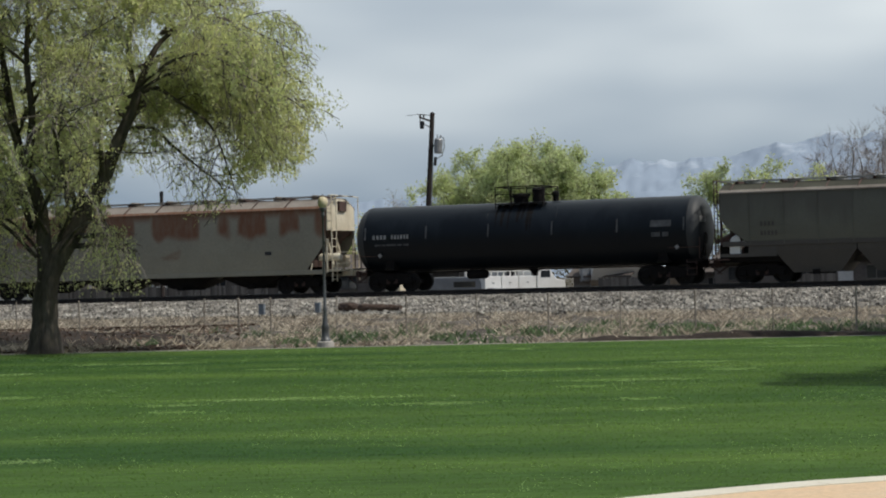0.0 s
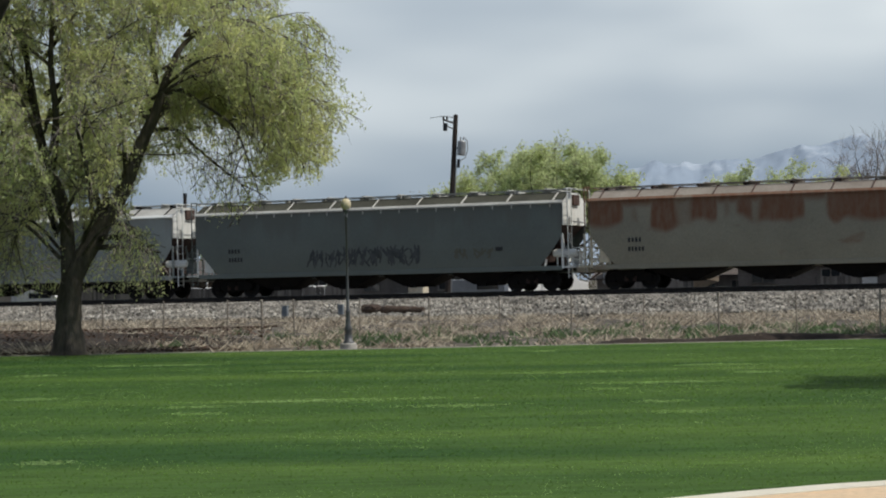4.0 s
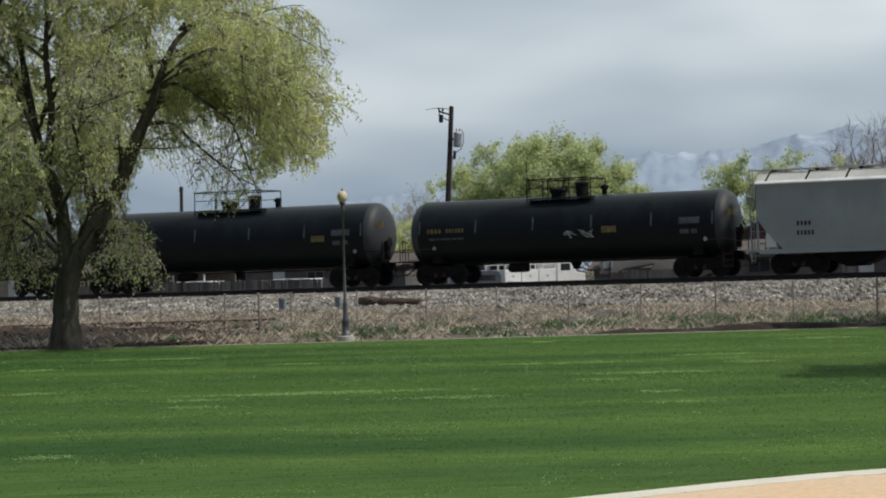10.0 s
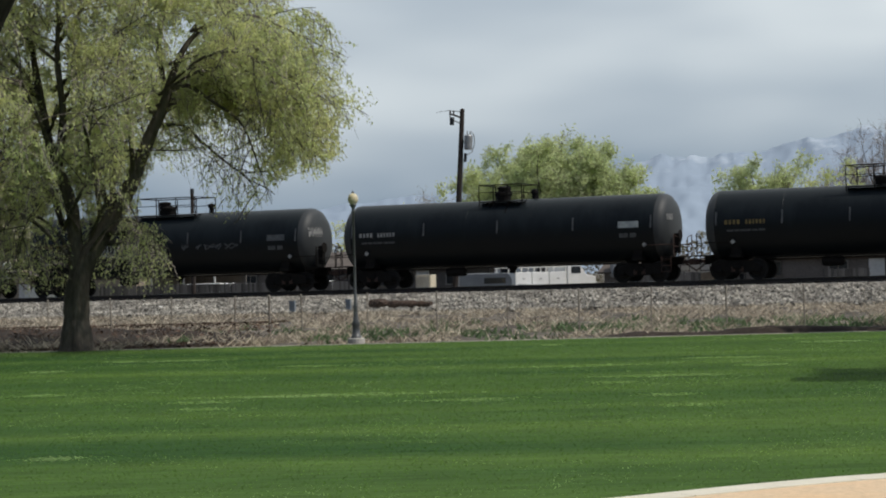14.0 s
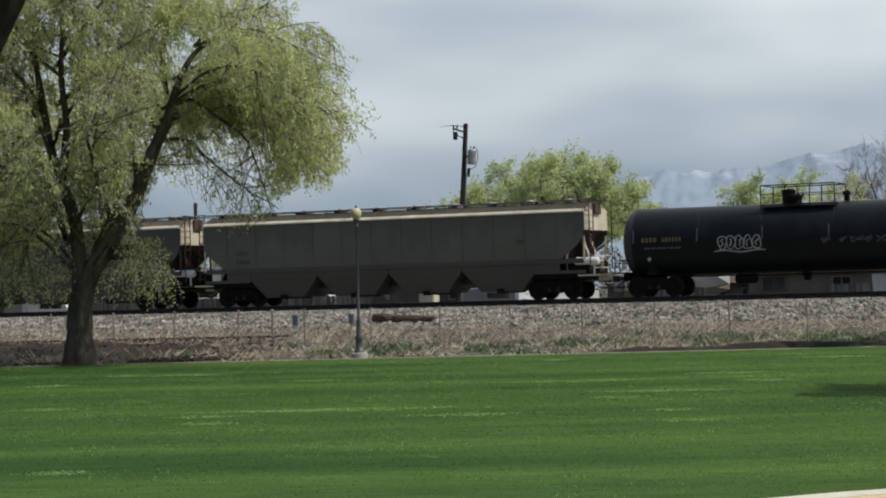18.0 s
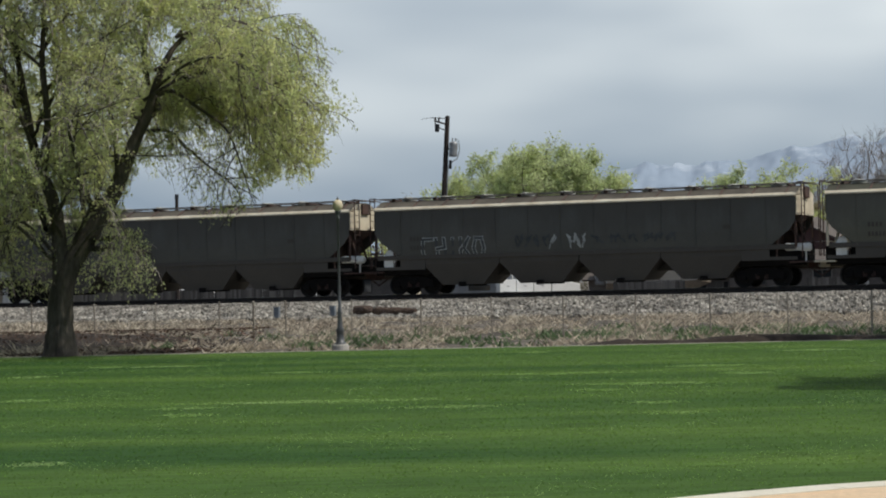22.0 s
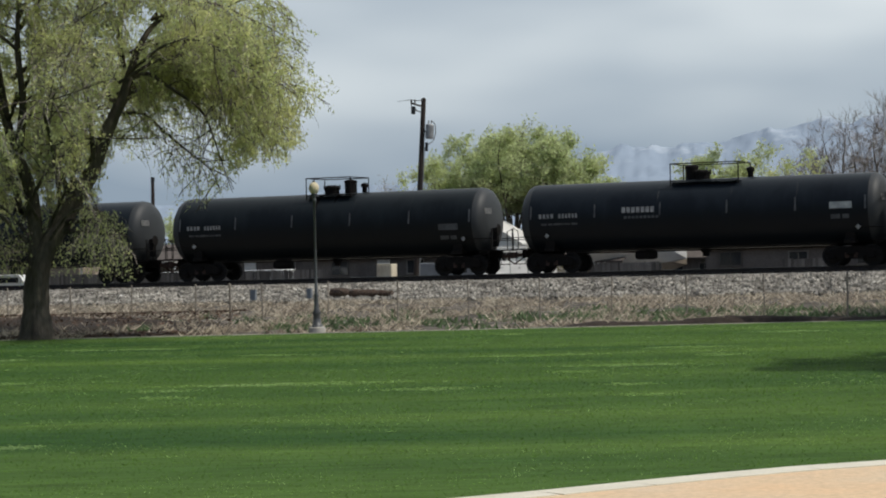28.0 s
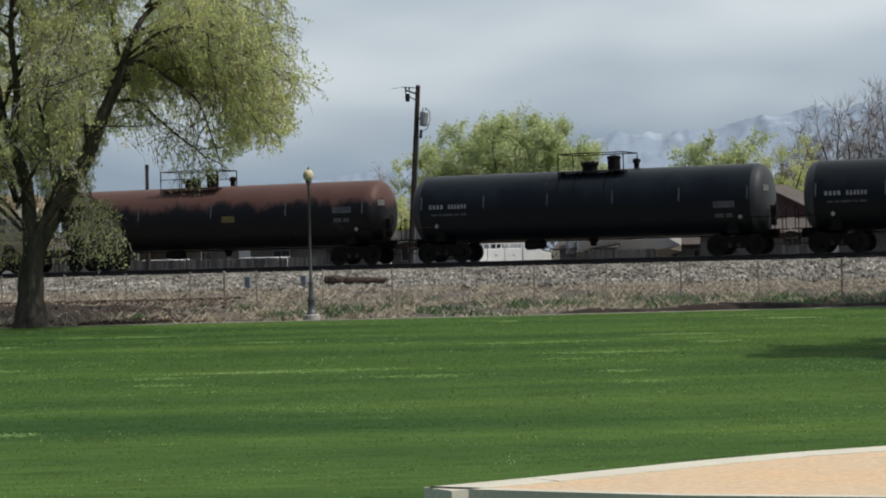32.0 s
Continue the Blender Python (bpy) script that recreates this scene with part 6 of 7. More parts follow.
    # trees beside the lawn, out of the picture, that shade it
    side = dict(trunk=[([(0, 0, 0), (0, 0, 2), (0.1, 0, 4), (0, 0, 6.5)], 0.24, 0.06)] + [([(0, 0, 2.4), (math.cos(k * 0.9) * 1.2, math.sin(k * 0.9) * 1.2, 4), (math.cos(k * 0.9) * 2.2, math.sin(k * 0.9) * 2.2, 5.4)], 0.1, 0.03) for k in range(7)],
                bend=[0, 0, 0.02], kids=[0, 4, 6], levels=2, limb_kids=1.0, reach=1.6, first=0.3, clear=2.4, twig=0.7, twig_w=0.009, droop=0.03, leaves=85, leaf=0.13, spread=0.14, mat="leaf_green")
    limb_tree("park_tree", pose(12.8, 31.4, 0), 51, "leafy park tree standing on the lawn", side)
    limb_tree("park_tree", pose(17.6, 36.6, 0), 54, "leafy park tree standing on the lawn", dict(side, leaves=60))
    limb_tree("park_tree", pose(16.2, 55.3, 0), 52, "leafy park tree standing by the chain-link fence", side)
    limb_tree("park_tree", pose(-15.5, 53.2, 0), 53, "leafy park tree standing by the chain-link fence", side)
    # the limb close overhead, its bark darkened to paint shade
    near = dict(bark="bark_shaded", trunk=[([(-3.1, 8.8, 0), (-2.9, 8.65, 0.9), (-2.45, 8.4, 1.8), (-1.86, 8.1, 2.56), (-1.58, 8.0, 3.2), (-1.46, 8.0, 4.6)], 0.30, 0.10)],
                bend=[0, 0, 0.05], kids=[0, 4, 5], levels=2, limb_kids=1.1, reach=1.2, first=0.7, clear=3.6, twig=0.7, twig_w=0.006, droop=0.1, leaves=8, leaf=0.04, spread=0.06, mat="leaf")
    limb_tree("shade_tree", Matrix(), 61, "leaning trunk of a shade tree near the viewer, bark coloured as shaded", near)


build_trees()


def grass_and_weeds():
    """Grass blades on the lawn; dry stalks and green weeds on the verge."""
    g = np.random.default_rng(7)

    def blades(name, n, place, height, width, lean, material, label):
        px, py, pz = place(n)
        n = len(px)
        h = height * g.uniform(0.5, 1.4, n) * np.minimum(1.0, py / 32)
        a = g.uniform(0, 2 * np.pi, n)
        l = lean * h
        w = width * g.uniform(0.7, 1.4, n)
        la = g.uniform(0, 2 * np.pi, n)
        v = np.empty((n, 3, 3))
        v[:, 0] = np.stack((px - w * np.cos(a), py - w * np.sin(a), pz), 1)
        v[:, 1] = np.stack((px + w * np.cos(a), py + w * np.sin(a), pz), 1)
        v[:, 2] = np.stack((px + l * np.cos(la), py + l * np.sin(la), pz + h), 1)
        me = bpy.data.meshes.new(name)
        me.vertices.add(3 * n)
        me.vertices.foreach_set("co", v.reshape(-1))
        me.loops.add(3 * n)
        me.loops.foreach_set("vertex_index", np.arange(3 * n, dtype=np.int32))
        me.polygons.add(n)
        me.polygons.foreach_set("loop_start", np.arange(0, 3 * n, 3, dtype=np.int32))
        me.update(calc_edges=True)
        me.materials.append(M[material])
        return tagged(new(name, me), label, name.split("_")[-1], kind="stuff")

    def lawn_place(n):
        y = 8.5 + 34 * g.random(n) ** 0.8
        x = y * g.uniform(-0.31, 0.31, n)
        y = DEEP * y
        k = y < edge_y(x) - 0.02
        return x[k], y[k], np.full(k.sum(), 0.010)

    blades("lawn_grass", 150000, lawn_place, 0.019, 0.007, 1.6, "blade", "short green blades of mown grass")

    def patch_place(n):
        """Ragged pale streaks left by the mower."""
        spots = [(34.3, -5.9, 0.4), (23.1, -2.07, 0.75), (22.3, -3.6, 0.25), (15.5, -3.9, 0.16), (28.9, 1.67, 0.5), (25.7, 2.77, 0.45), (21.7, -0.16, 0.32), (37.5, 1.64, 0.12), (31.0, -3.0, 0.3), (36.0, 7.6, 0.35), (30.5, 4.5, 0.35)]
        spots += [(g.uniform(20, 39), g.uniform(-8, 8), 0.2) for _ in range(10)]
        xs, ys = [], []
        for y, x, ln in spots:
            k = int(n * ln / 9)
            xs.append(x + g.normal(0, ln, k))
            ys.append(DEEP * (y + g.normal(0, 0.05 + 0.0035 * y, k)))
        x, y = np.concatenate(xs), np.concatenate(ys)
        k = y < edge_y(x) - 0.1
        return x[k], y[k], np.full(k.sum(), 0.010)

    blades("pale_grass", 16000, patch_place, 0.013, 0.017, 2.0, "pale_blade", "paler tufts of longer grass on the lawn")

    def fleck_place(n):
        x, y, z = lawn_place(n)
        k = np.array([noise.noise((a * 0.5, b * 0.4, 2)) + 0.6 * noise.noise((a * 2.5, b * 1.6, 6)) > 0.22 for a, b in zip(x, y)])
        return x[k], y[k], z[k]

    blades("light_grass", 60000, fleck_place, 0.016, 0.007, 1.6, "pale_blade", "scattered paler grass blades on the lawn")

    def verge(n, d0, d1, keep):
        s, d = g.uniform(-46, 6, n), g.uniform(d0, d1, n)
        f = np.array([keep(a, b) for a, b in zip(s, d)])
        s, d = s[f], d[f]
        x, y = s * SHEET_U[0] + d * SHEET_N[0], s * SHEET_U[1] + d * SHEET_N[1]
        f = (y > 41.10 + 0.012 * x + np.where(x > 3.2, 0.16, 0.0)) & ((np.abs(x + 2.94) > 0.42) | (y > 41.85))
        z = np.array([ground_z(a, b) for a, b in zip(s[f], d[f])])
        return x[f], DEEP * y[f], z

    clump = lambda s, d: noise.noise((s * 0.9, d * 0.20, 5)) + 0.5 * noise.noise((s * 2.9, d * 0.5, 9))
    blades("dry_weeds", 84000, lambda n: verge(n, 35.0, 69.5, lambda s, d: clump(s, d) > 0.14), 0.17, 0.038, 1.7, "straw", "matted dry tan weeds along the fence")
    blades("dry_stalks", 10000, lambda n: verge(n, 35.0, 66, lambda s, d: clump(s, d) > 0.05), 0.26, 0.022, 1.1, "straw", "bent dry stalks standing among the weeds")
    blades("fallen_straw", 26000, lambda n: verge(n, 35.0, 68, lambda s, d: clump(s, d) > -0.12), 0.06, 0.032, 3.0, "straw", "pale fallen straw lying along the verge")
    blades("bleached_grass", 15000, lambda n: verge(n, 67.8, 70.9, lambda s, d: noise.noise((s * 0.6, d * 0.5, 11)) > -0.15 + 0.3 * abs(d - 69.6)), 0.16, 0.04, 1.4, "pale_straw", "bleached grass matted along the foot of the ballast")
    blades("green_weeds", 25000, lambda n: verge(n, 38.0, 54, lambda s, d: noise.noise((s * 0.4, d * 0.5, 2)) + 0.02 * (s + 17) > 0.08 + 0.035 * abs(d - 45)), 0.17, 0.045, 1.0, "weed", "patches of low green weeds by the fence")


grass_and_weeds()


def verge_heaps():
    """Added dark bank as the old tree's shade; thin dark bed along the lawn."""
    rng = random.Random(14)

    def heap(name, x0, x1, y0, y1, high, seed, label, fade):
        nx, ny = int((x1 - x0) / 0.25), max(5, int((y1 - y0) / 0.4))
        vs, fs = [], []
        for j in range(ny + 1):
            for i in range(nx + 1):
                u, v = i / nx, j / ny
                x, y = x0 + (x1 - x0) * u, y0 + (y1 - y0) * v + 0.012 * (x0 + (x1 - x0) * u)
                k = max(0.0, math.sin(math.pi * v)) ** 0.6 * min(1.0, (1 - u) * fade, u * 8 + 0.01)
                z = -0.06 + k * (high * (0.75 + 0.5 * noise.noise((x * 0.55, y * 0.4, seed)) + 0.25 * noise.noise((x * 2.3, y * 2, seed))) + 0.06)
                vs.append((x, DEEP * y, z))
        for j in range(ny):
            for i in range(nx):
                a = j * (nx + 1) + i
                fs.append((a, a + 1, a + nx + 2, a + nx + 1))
        ob = soup(name, vs, fs, "soil_and_shade")
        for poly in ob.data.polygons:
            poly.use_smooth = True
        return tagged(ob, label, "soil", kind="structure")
    # Made-up bank: its dark colour paints the shade cast behind the elm.
    heap("shade_bank", -17.0, -5.6, 45.0, 53.0, 0.36, 3, "long low bank coloured dark as the old tree's shade", 3.0)
    heap("soil_bed", 2.6, 14.0, 41.02, 41.75, 0.19, 8, "thin bed of dark soil along the lawn's edge", 12.0)
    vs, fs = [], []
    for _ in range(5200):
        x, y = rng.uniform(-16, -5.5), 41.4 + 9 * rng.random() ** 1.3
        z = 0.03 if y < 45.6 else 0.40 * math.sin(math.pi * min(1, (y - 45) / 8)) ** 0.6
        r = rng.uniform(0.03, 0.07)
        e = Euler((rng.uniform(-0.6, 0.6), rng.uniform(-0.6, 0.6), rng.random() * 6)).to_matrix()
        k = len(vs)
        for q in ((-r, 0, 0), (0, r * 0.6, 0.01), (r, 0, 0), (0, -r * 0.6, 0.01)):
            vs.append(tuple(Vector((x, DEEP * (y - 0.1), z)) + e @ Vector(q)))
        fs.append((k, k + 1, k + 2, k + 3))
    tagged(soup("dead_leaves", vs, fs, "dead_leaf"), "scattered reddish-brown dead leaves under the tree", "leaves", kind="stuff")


verge_heaps()


# ---- street furniture ----
def lamp_post(m):
    t = thing("street_lamp", m, "black park lamp post with a cream globe on a concrete foot", "street lamp")
    part("footing", lathe(B(), [(0.0, 0.13), (0.19, 0.13), (0.21, 0.11), (0.21, -0.1)], 16), "concrete", t, "pale round concrete footing")
    prof = [(0.14, 0.12), (0.14, 0.17), (0.10, 0.20), (0.085, 0.42), (0.11, 0.46), (0.065, 0.56), (0.050, 0.86), (0.066, 0.90), (0.040, 0.96), (0.031, 1.6), (0.026, 3.2), (0.055, 3.22), (0.04, 3.26), (0.04, 3.34), (0.075, 3.38), (0.085, 3.42), (0.0, 3.43)]
    part("post", lathe(B(), prof, 16), "lamp_paint", t, smooth=True)
    part("globe", lathe(B(), [(0.07, 3.42), (0.105, 3.46), (0.128, 3.52), (0.126, 3.58), (0.10, 3.65), (0.05, 3.69), (0.0, 3.70)], 18), "lamp_globe", t, "cream acorn globe", smooth=True)
    part("finial", lathe(B(), [(0.04, 3.69), (0.03, 3.72), (0.012, 3.74), (0.0, 3.78)], 10), "lamp_post", t)


lamp_post(pose(-2.94, 55.53, 0.0))


def fence():
    t = thing("chain_link_fence", on_plan(0, FENCE_D, 0), "low weathered chain-link fence on steel posts", "fence")
    posts = [-29.6, -27.7, -25.86, -23.87, -22.01, -20.11, -19.08, -18.15, -16.3, -14.37, -12.45, -10.59, -8.76, -6.89, -5.01, -3.06, -1.2, 0.7]
    posts = [s * LONG * FENCE_D / 41.3 for s in posts]
    for i, s in enumerate(posts):
        thick = 0.034 if i in (6,) else (0.024 if i % 2 else 0.019)
        bm = lathe(B(), [(thick, -0.1), (thick, 1.12), (thick * 1.3, 1.13), (thick * 1.2, 1.17), (0, 1.20)], 8, pose(s, 0, 0, 0.6 * math.sin(i * 2.1), 1.1 * math.sin(i * 1.7), 0))
        part("post", bm, "galv", t)
    # woven wire: two families of slanting strands
    vs, fs = [], []
    pitch, hgt, r = 0.16, 1.05, 0.0010
    x = posts[0] - hgt
    while x < posts[-1]:
        for sg in (1, -1):
            a = Vector((x if sg > 0 else x + hgt, -0.02, 0.05))
            b = a + Vector((sg * hgt, 0, hgt))
            k = len(vs)
            for p in (a, b):
                vs.extend(((p.x - r, p.y, p.z + r), (p.x + r, p.y, p.z - r), (p.x, p.y + 2 * r, p.z)))
            fs.extend(((k, k + 1, k + 4, k + 3), (k + 1, k + 2, k + 5, k + 4), (k + 2, k, k + 3, k + 5)))
        x += pitch
    ob = soup("wire_mesh", vs, fs, "galv", t)
    ob["kind"] = "stuff"
    for z in (0.06, 1.10):
        part("tension_wire", rod(B(), (posts[0], -0.02, z), (posts[-1], -0.02, z), 0.0012, seg=4), "galv", t)


fence()


def fallen_log():
    rng = random.Random(3)
    t = thing("log", on_bearing(-0.0435, 71.9, 0.40, -3), "dark rotten log lying on the ballast slope", "log")
    bm = B()
    rings = []
    for i in range(14):
        x = -1.55 + 3.1 * i / 13
        r = 0.27 - 0.13 * (i / 13) + rng.uniform(-0.03, 0.03) - (0.07 if i == 4 else 0)
        rings.append([bm.verts.new((x, r * math.cos(k * math.tau / 10) * rng.uniform(0.9, 1.1), r * math.sin(k * math.tau / 10) * rng.uniform(0.85, 1.1) - 0.05 * i / 13)) for k in range(10)])
    for a, b in zip(rings, rings[1:]):
        for k in range(10):
            bm.faces.new((a[k], a[(k + 1) % 10], b[(k + 1) % 10], b[k]))
    bm.faces.new(rings[0])
    bm.faces.new(rings[-1])
    bmesh.ops.recalc_face_normals(bm, faces=bm.faces)
    part("trunk", bm, "log", t, smooth=False)
    bm = rod(B(), (-0.75, -0.05, 0.0), (-0.95, -0.35, 0.12), 0.09, 0.06, seg=8)
    part("stub", bm, "log", t)


fallen_log()


def marker(a, d, z, w, h, label):
    t = thing("marker_box", on_bearing(a, d, z), label, "utility box")
    part("cabinet", box(B(), 0, 0, h / 2, w, w * 0.6, h, bevel=0.02), "box_blue", t)
    part("lid", box(B(), 0, 0, h + 0.02, w * 1.1, w * 0.7, 0.04, bevel=0.01), "box_blue", t)
    part("stake", rod(B(), (0, 0, -0.5), (0, 0, 0.02), 0.03), "galv", t)


marker(-0.1075, 68.0, 0.22, 0.26, 0.42, "small grey-blue utility pedestal among the weeds")
marker(-0.0745, 69.0, 0.25, 0.24, 0.40, "small grey-blue utility pedestal beside a lamp post")


def raised_slab():
    """Low raised platform with a tan stained top and a pale coping."""
    top = 0.45
    far = [(-0.045, 8.27), (0.48, 8.52), (0.97, 8.79), (1.46, 9.06), (1.96, 9.29), (2.53, 9.48), (3.6, 9.85), (5.6, 10.3)]
    near = [(5.6, 6.7), (3.6, 7.2), (2.02, 7.60), (1.12, 7.82)]
    far, near = [(x, DEEP * y) for x, y in far], [(x, DEEP * y) for x, y in near]
    t = thing("raised_platform", Matrix(), "low platform with a tan stained top and pale concrete coping", "platform")
    ring = far + near
    bm = B()
    a = [bm.verts.new((x, y, -0.05)) for x, y in ring]
    b = [bm.verts.new((x, y, top - 0.075)) for x, y in ring]
    k = len(ring)
    for i in range(k):
        bm.faces.new((a[i], a[(i + 1) % k], b[(i + 1) % k], b[i]))
    bm.faces.new(b)
    bmesh.ops.recalc_face_normals(bm, faces=bm.faces)
    part("base", bm, "slab_shaded_side", t, "side wall coloured dark as if shaded")
    bm = B()
    b = [bm.verts.new((x, y, top - 0.004)) for x, y in ring]
    a = [bm.verts.new((x, y, top - 0.07)) for x, y in ring]
    for i in range(k):
        bm.faces.new((a[i], a[(i + 1) % k], b[(i + 1) % k], b[i]))
    bm.faces.new(b)
    bmesh.ops.recalc_face_normals(bm, faces=bm.faces)
    part("top", bm, "slab_tan", t, "worn tan stained concrete top")

    def coping(line, w_in, name):
        for i, ((x0, y0), (x1, y1)) in enumerate(zip(line, line[1:])):
            d = Vector((x1 - x0, y1 - y0, 0)).normalized()
            nrm = Vector((d.y, -d.x, 0)) if w_in > 0 else Vector((-d.y, d.x, 0))
            w = abs(w_in)
            bm = B()
            q = [Vector((x0, y0, 0)) - nrm * 0.02, Vector((x1, y1, 0)) - nrm * 0.02, Vector((x1, y1, 0)) + nrm * w - d * 0.006, Vector((x0, y0, 0)) + nrm * w + d * 0.006]
            lo = [bm.verts.new((p.x, p.y, top - 0.065)) for p in q]
            hi = [bm.verts.new((p.x, p.y, top + 0.001)) for p in q]
            for j in range(4):
                bm.faces.new((lo[j], lo[(j + 1) % 4], hi[(j + 1) % 4], hi[j]))
            bm.faces.new(hi)
            bm.faces.new(lo)
            bmesh.ops.recalc_face_normals(bm, faces=bm.faces)
            part(name, bm, "slab_pale", t)
    coping(far, 0.22, "coping")
    coping(far[:1] + near[::-1], -0.06, "nosing")


raised_slab()


def litter():
    rng = random.Random(6)
    for p, w in ((bearing(-0.186, 72.6, 0.42), 0.13),):
        t = thing("paper_scrap", Matrix.Translation(p), "small crumpled white paper scrap lying on the ground", "litter")
        bm = bmesh.new()
        bmesh.ops.create_grid(bm, x_segments=4, y_segments=4, size=w)
        for v in bm.verts:
            v.co.z += rng.uniform(0, w * 0.7)
        part("sheet", bm, "house_white", t)
    # a pale dead branch leaning in the weeds
    p = bearing(-0.0805, 45.5, 0.05)
    t = thing("dead_branch", Matrix.Translation(p), "pale dead branch leaning among dry weeds", "branch")
    part("stick", rod(B(), (-0.35, 0.1, 0.0), (0.35, 0.0, 0.62), 0.022, 0.012), "straw", t)
    part("fork", rod(B(), (0.05, 0.05, 0.35), (-0.12, 0.0, 0.72), 0.014, 0.007), "straw", t)


litter()


# ---- beyond the track ----
def utility_pole():
    p = bearing(-0.0117, 93.0)
    t = thing("utility_pole", pose(p.x, p.y, 0, 0, 3.6, 0), "leaning dark wooden utility pole with a transformer", "utility pole")
    part("pole", lathe(B(), [(0.20, -0.3), (0.18, 3), (0.15, 8), (0.13, 11.25), (0.0, 11.3)], 12), "pole_wood", t)
    bm = rod(B(), (0, -0.1, 10.75), (-0.75, -0.1, 10.95), 0.05)
    for x in (-0.5, -0.7):
        rod(bm, (x, -0.1, 10.95), (x, -0.1, 11.15), 0.05, seg=8)
    part("crossarm", bm, "pole_wood", t)
    bm = rod(B(), (-0.55, -0.1, 10.3), (-0.55, -0.1, 10.75), 0.11, seg=10)
    rod(bm, (-0.55, -0.1, 10.6), (-0.05, -0.1, 10.4), 0.03)
    part("cutout", bm, "lamp_post", t)
    bm = lathe(B(), [(0.0, 8.9), (0.22, 8.92), (0.24, 9.0), (0.24, 9.7), (0.2, 9.76), (0.0, 9.8)], 14, pose(0.42, -0.1, 0))
    for x in (0.34, 0.5):
        rod(bm, (x, -0.1, 9.75), (x, -0.1, 9.98), 0.035)
    part("transformer", bm, "grey_metal", t, "pale grey pole transformer")
    bm = box(B(), 0.22, -0.1, 9.35, 0.3, 0.08, 0.1)
    part("bracket", bm, "lamp_post", t)
    part("meter_box", box(B(), 0.28, -0.1, 8.45, 0.16, 0.12, 0.5), "lamp_post", t)
    part("conduit", rod(B(), (0.17, -0.12, 0.1), (0.15, -0.12, 8.4), 0.035), "grey_metal", t)
    # slack cables from the transformer and across to the fuse
    loop = [(0.5, -0.1, 9.98), (0.72, -0.1, 9.8), (0.78, -0.1, 9.3), (0.66, -0.1, 8.8), (0.36, -0.1, 8.6)]
    bm = B()
    for p0, p1 in zip(loop, loop[1:]):
        rod(bm, p0, p1, 0.025)
    part("service_cable", bm, "grey_metal", t)
    bm = rod(B(), (0.0, -0.1, 11.1), (-0.9, -0.1, 11.12), 0.02)
    rod(bm, (-0.9, -0.1, 11.12), (-1.5, -0.1, 11.0), 0.012)
    rod(bm, (-0.7, -0.1, 10.95), (-0.66, -0.1, 10.3), 0.03)
    part("jumper", bm, "lamp_post", t)
    q = bearing(-0.166, 93.0)
    t2 = thing("service_pole", pose(q.x, q.y, 0, 0, 0.5, 0), "thin dark wooden service pole", "utility pole")
    part("pole", lathe(B(), [(0.15, -0.3), (0.12, 4), (0.10, 7.15), (0.0, 7.2)], 10), "pole_wood", t2)
    part("cap", rod(B(), (0, 0, 7.0), (0, 0, 7.3), 0.12, seg=8), "lamp_post", t2)


utility_pole()


def house(name, a, d, wide, deep, eave, ridge, wall, roof, label, along=True, windows=(), turn=0.0, doors=()):
    """A gabled building; x runs along the track. along: the ridge does too."""
    t = thing(name, on_bearing(a, d, 0, turn), label, "house" if "house" in name else "shed")
    w, q = wide / 2, deep / 2
    bm = B()
    if along:
        extrude_x(bm, [(-q, -0.2), (q, -0.2), (q, eave), (0, ridge - 0.06), (-q, eave)], -w, w)
    else:
        extrude_y(bm, [(-w, -0.2), (w, -0.2), (w, eave), (0, ridge - 0.06), (-w, eave)], -q, q)
    part("wall", bm, wall, t)
    for sg in (-1, 1):
        bm = B()
        if along:
            o = [(sg * (q + 0.35), eave - 0.35 * (ridge - eave) / q), (0, ridge), (0, ridge + 0.10), (sg * (q + 0.35), eave - 0.35 * (ridge - eave) / q + 0.10)]
            extrude_x(bm, o, -w - 0.3, w + 0.3)
        else:
            o = [(sg * (w + 0.35), eave - 0.35 * (ridge - eave) / w), (0, ridge), (0, ridge + 0.10), (sg * (w + 0.35), eave - 0.35 * (ridge - eave) / w + 0.10)]
            extrude_y(bm, o, -q - 0.3, q + 0.3)
        part("roof", bm, roof, t)
    for x, z, ww, hh in windows:
        win = part("window", box(B(), x, -q - 0.03, z, ww, 0.06, hh), "glass_dark", t)
        bm = B()
        for dx, dz, sx, sz in ((0, hh / 2, ww + 0.12, 0.07), (0, -hh / 2, ww + 0.16, 0.08), (-ww / 2, 0, 0.07, hh), (ww / 2, 0, 0.07, hh), (0, 0, 0.04, hh)):
            box(bm, x + dx, -q - 0.06, z + dz, sx, 0.05, sz)
        part("window_frame", bm, "plank_grey", win)
    for x, ww, hh in doors:
        part("door", box(B(), x, -q - 0.03, hh / 2, ww, 0.07, hh), "house_white", t)
    return t


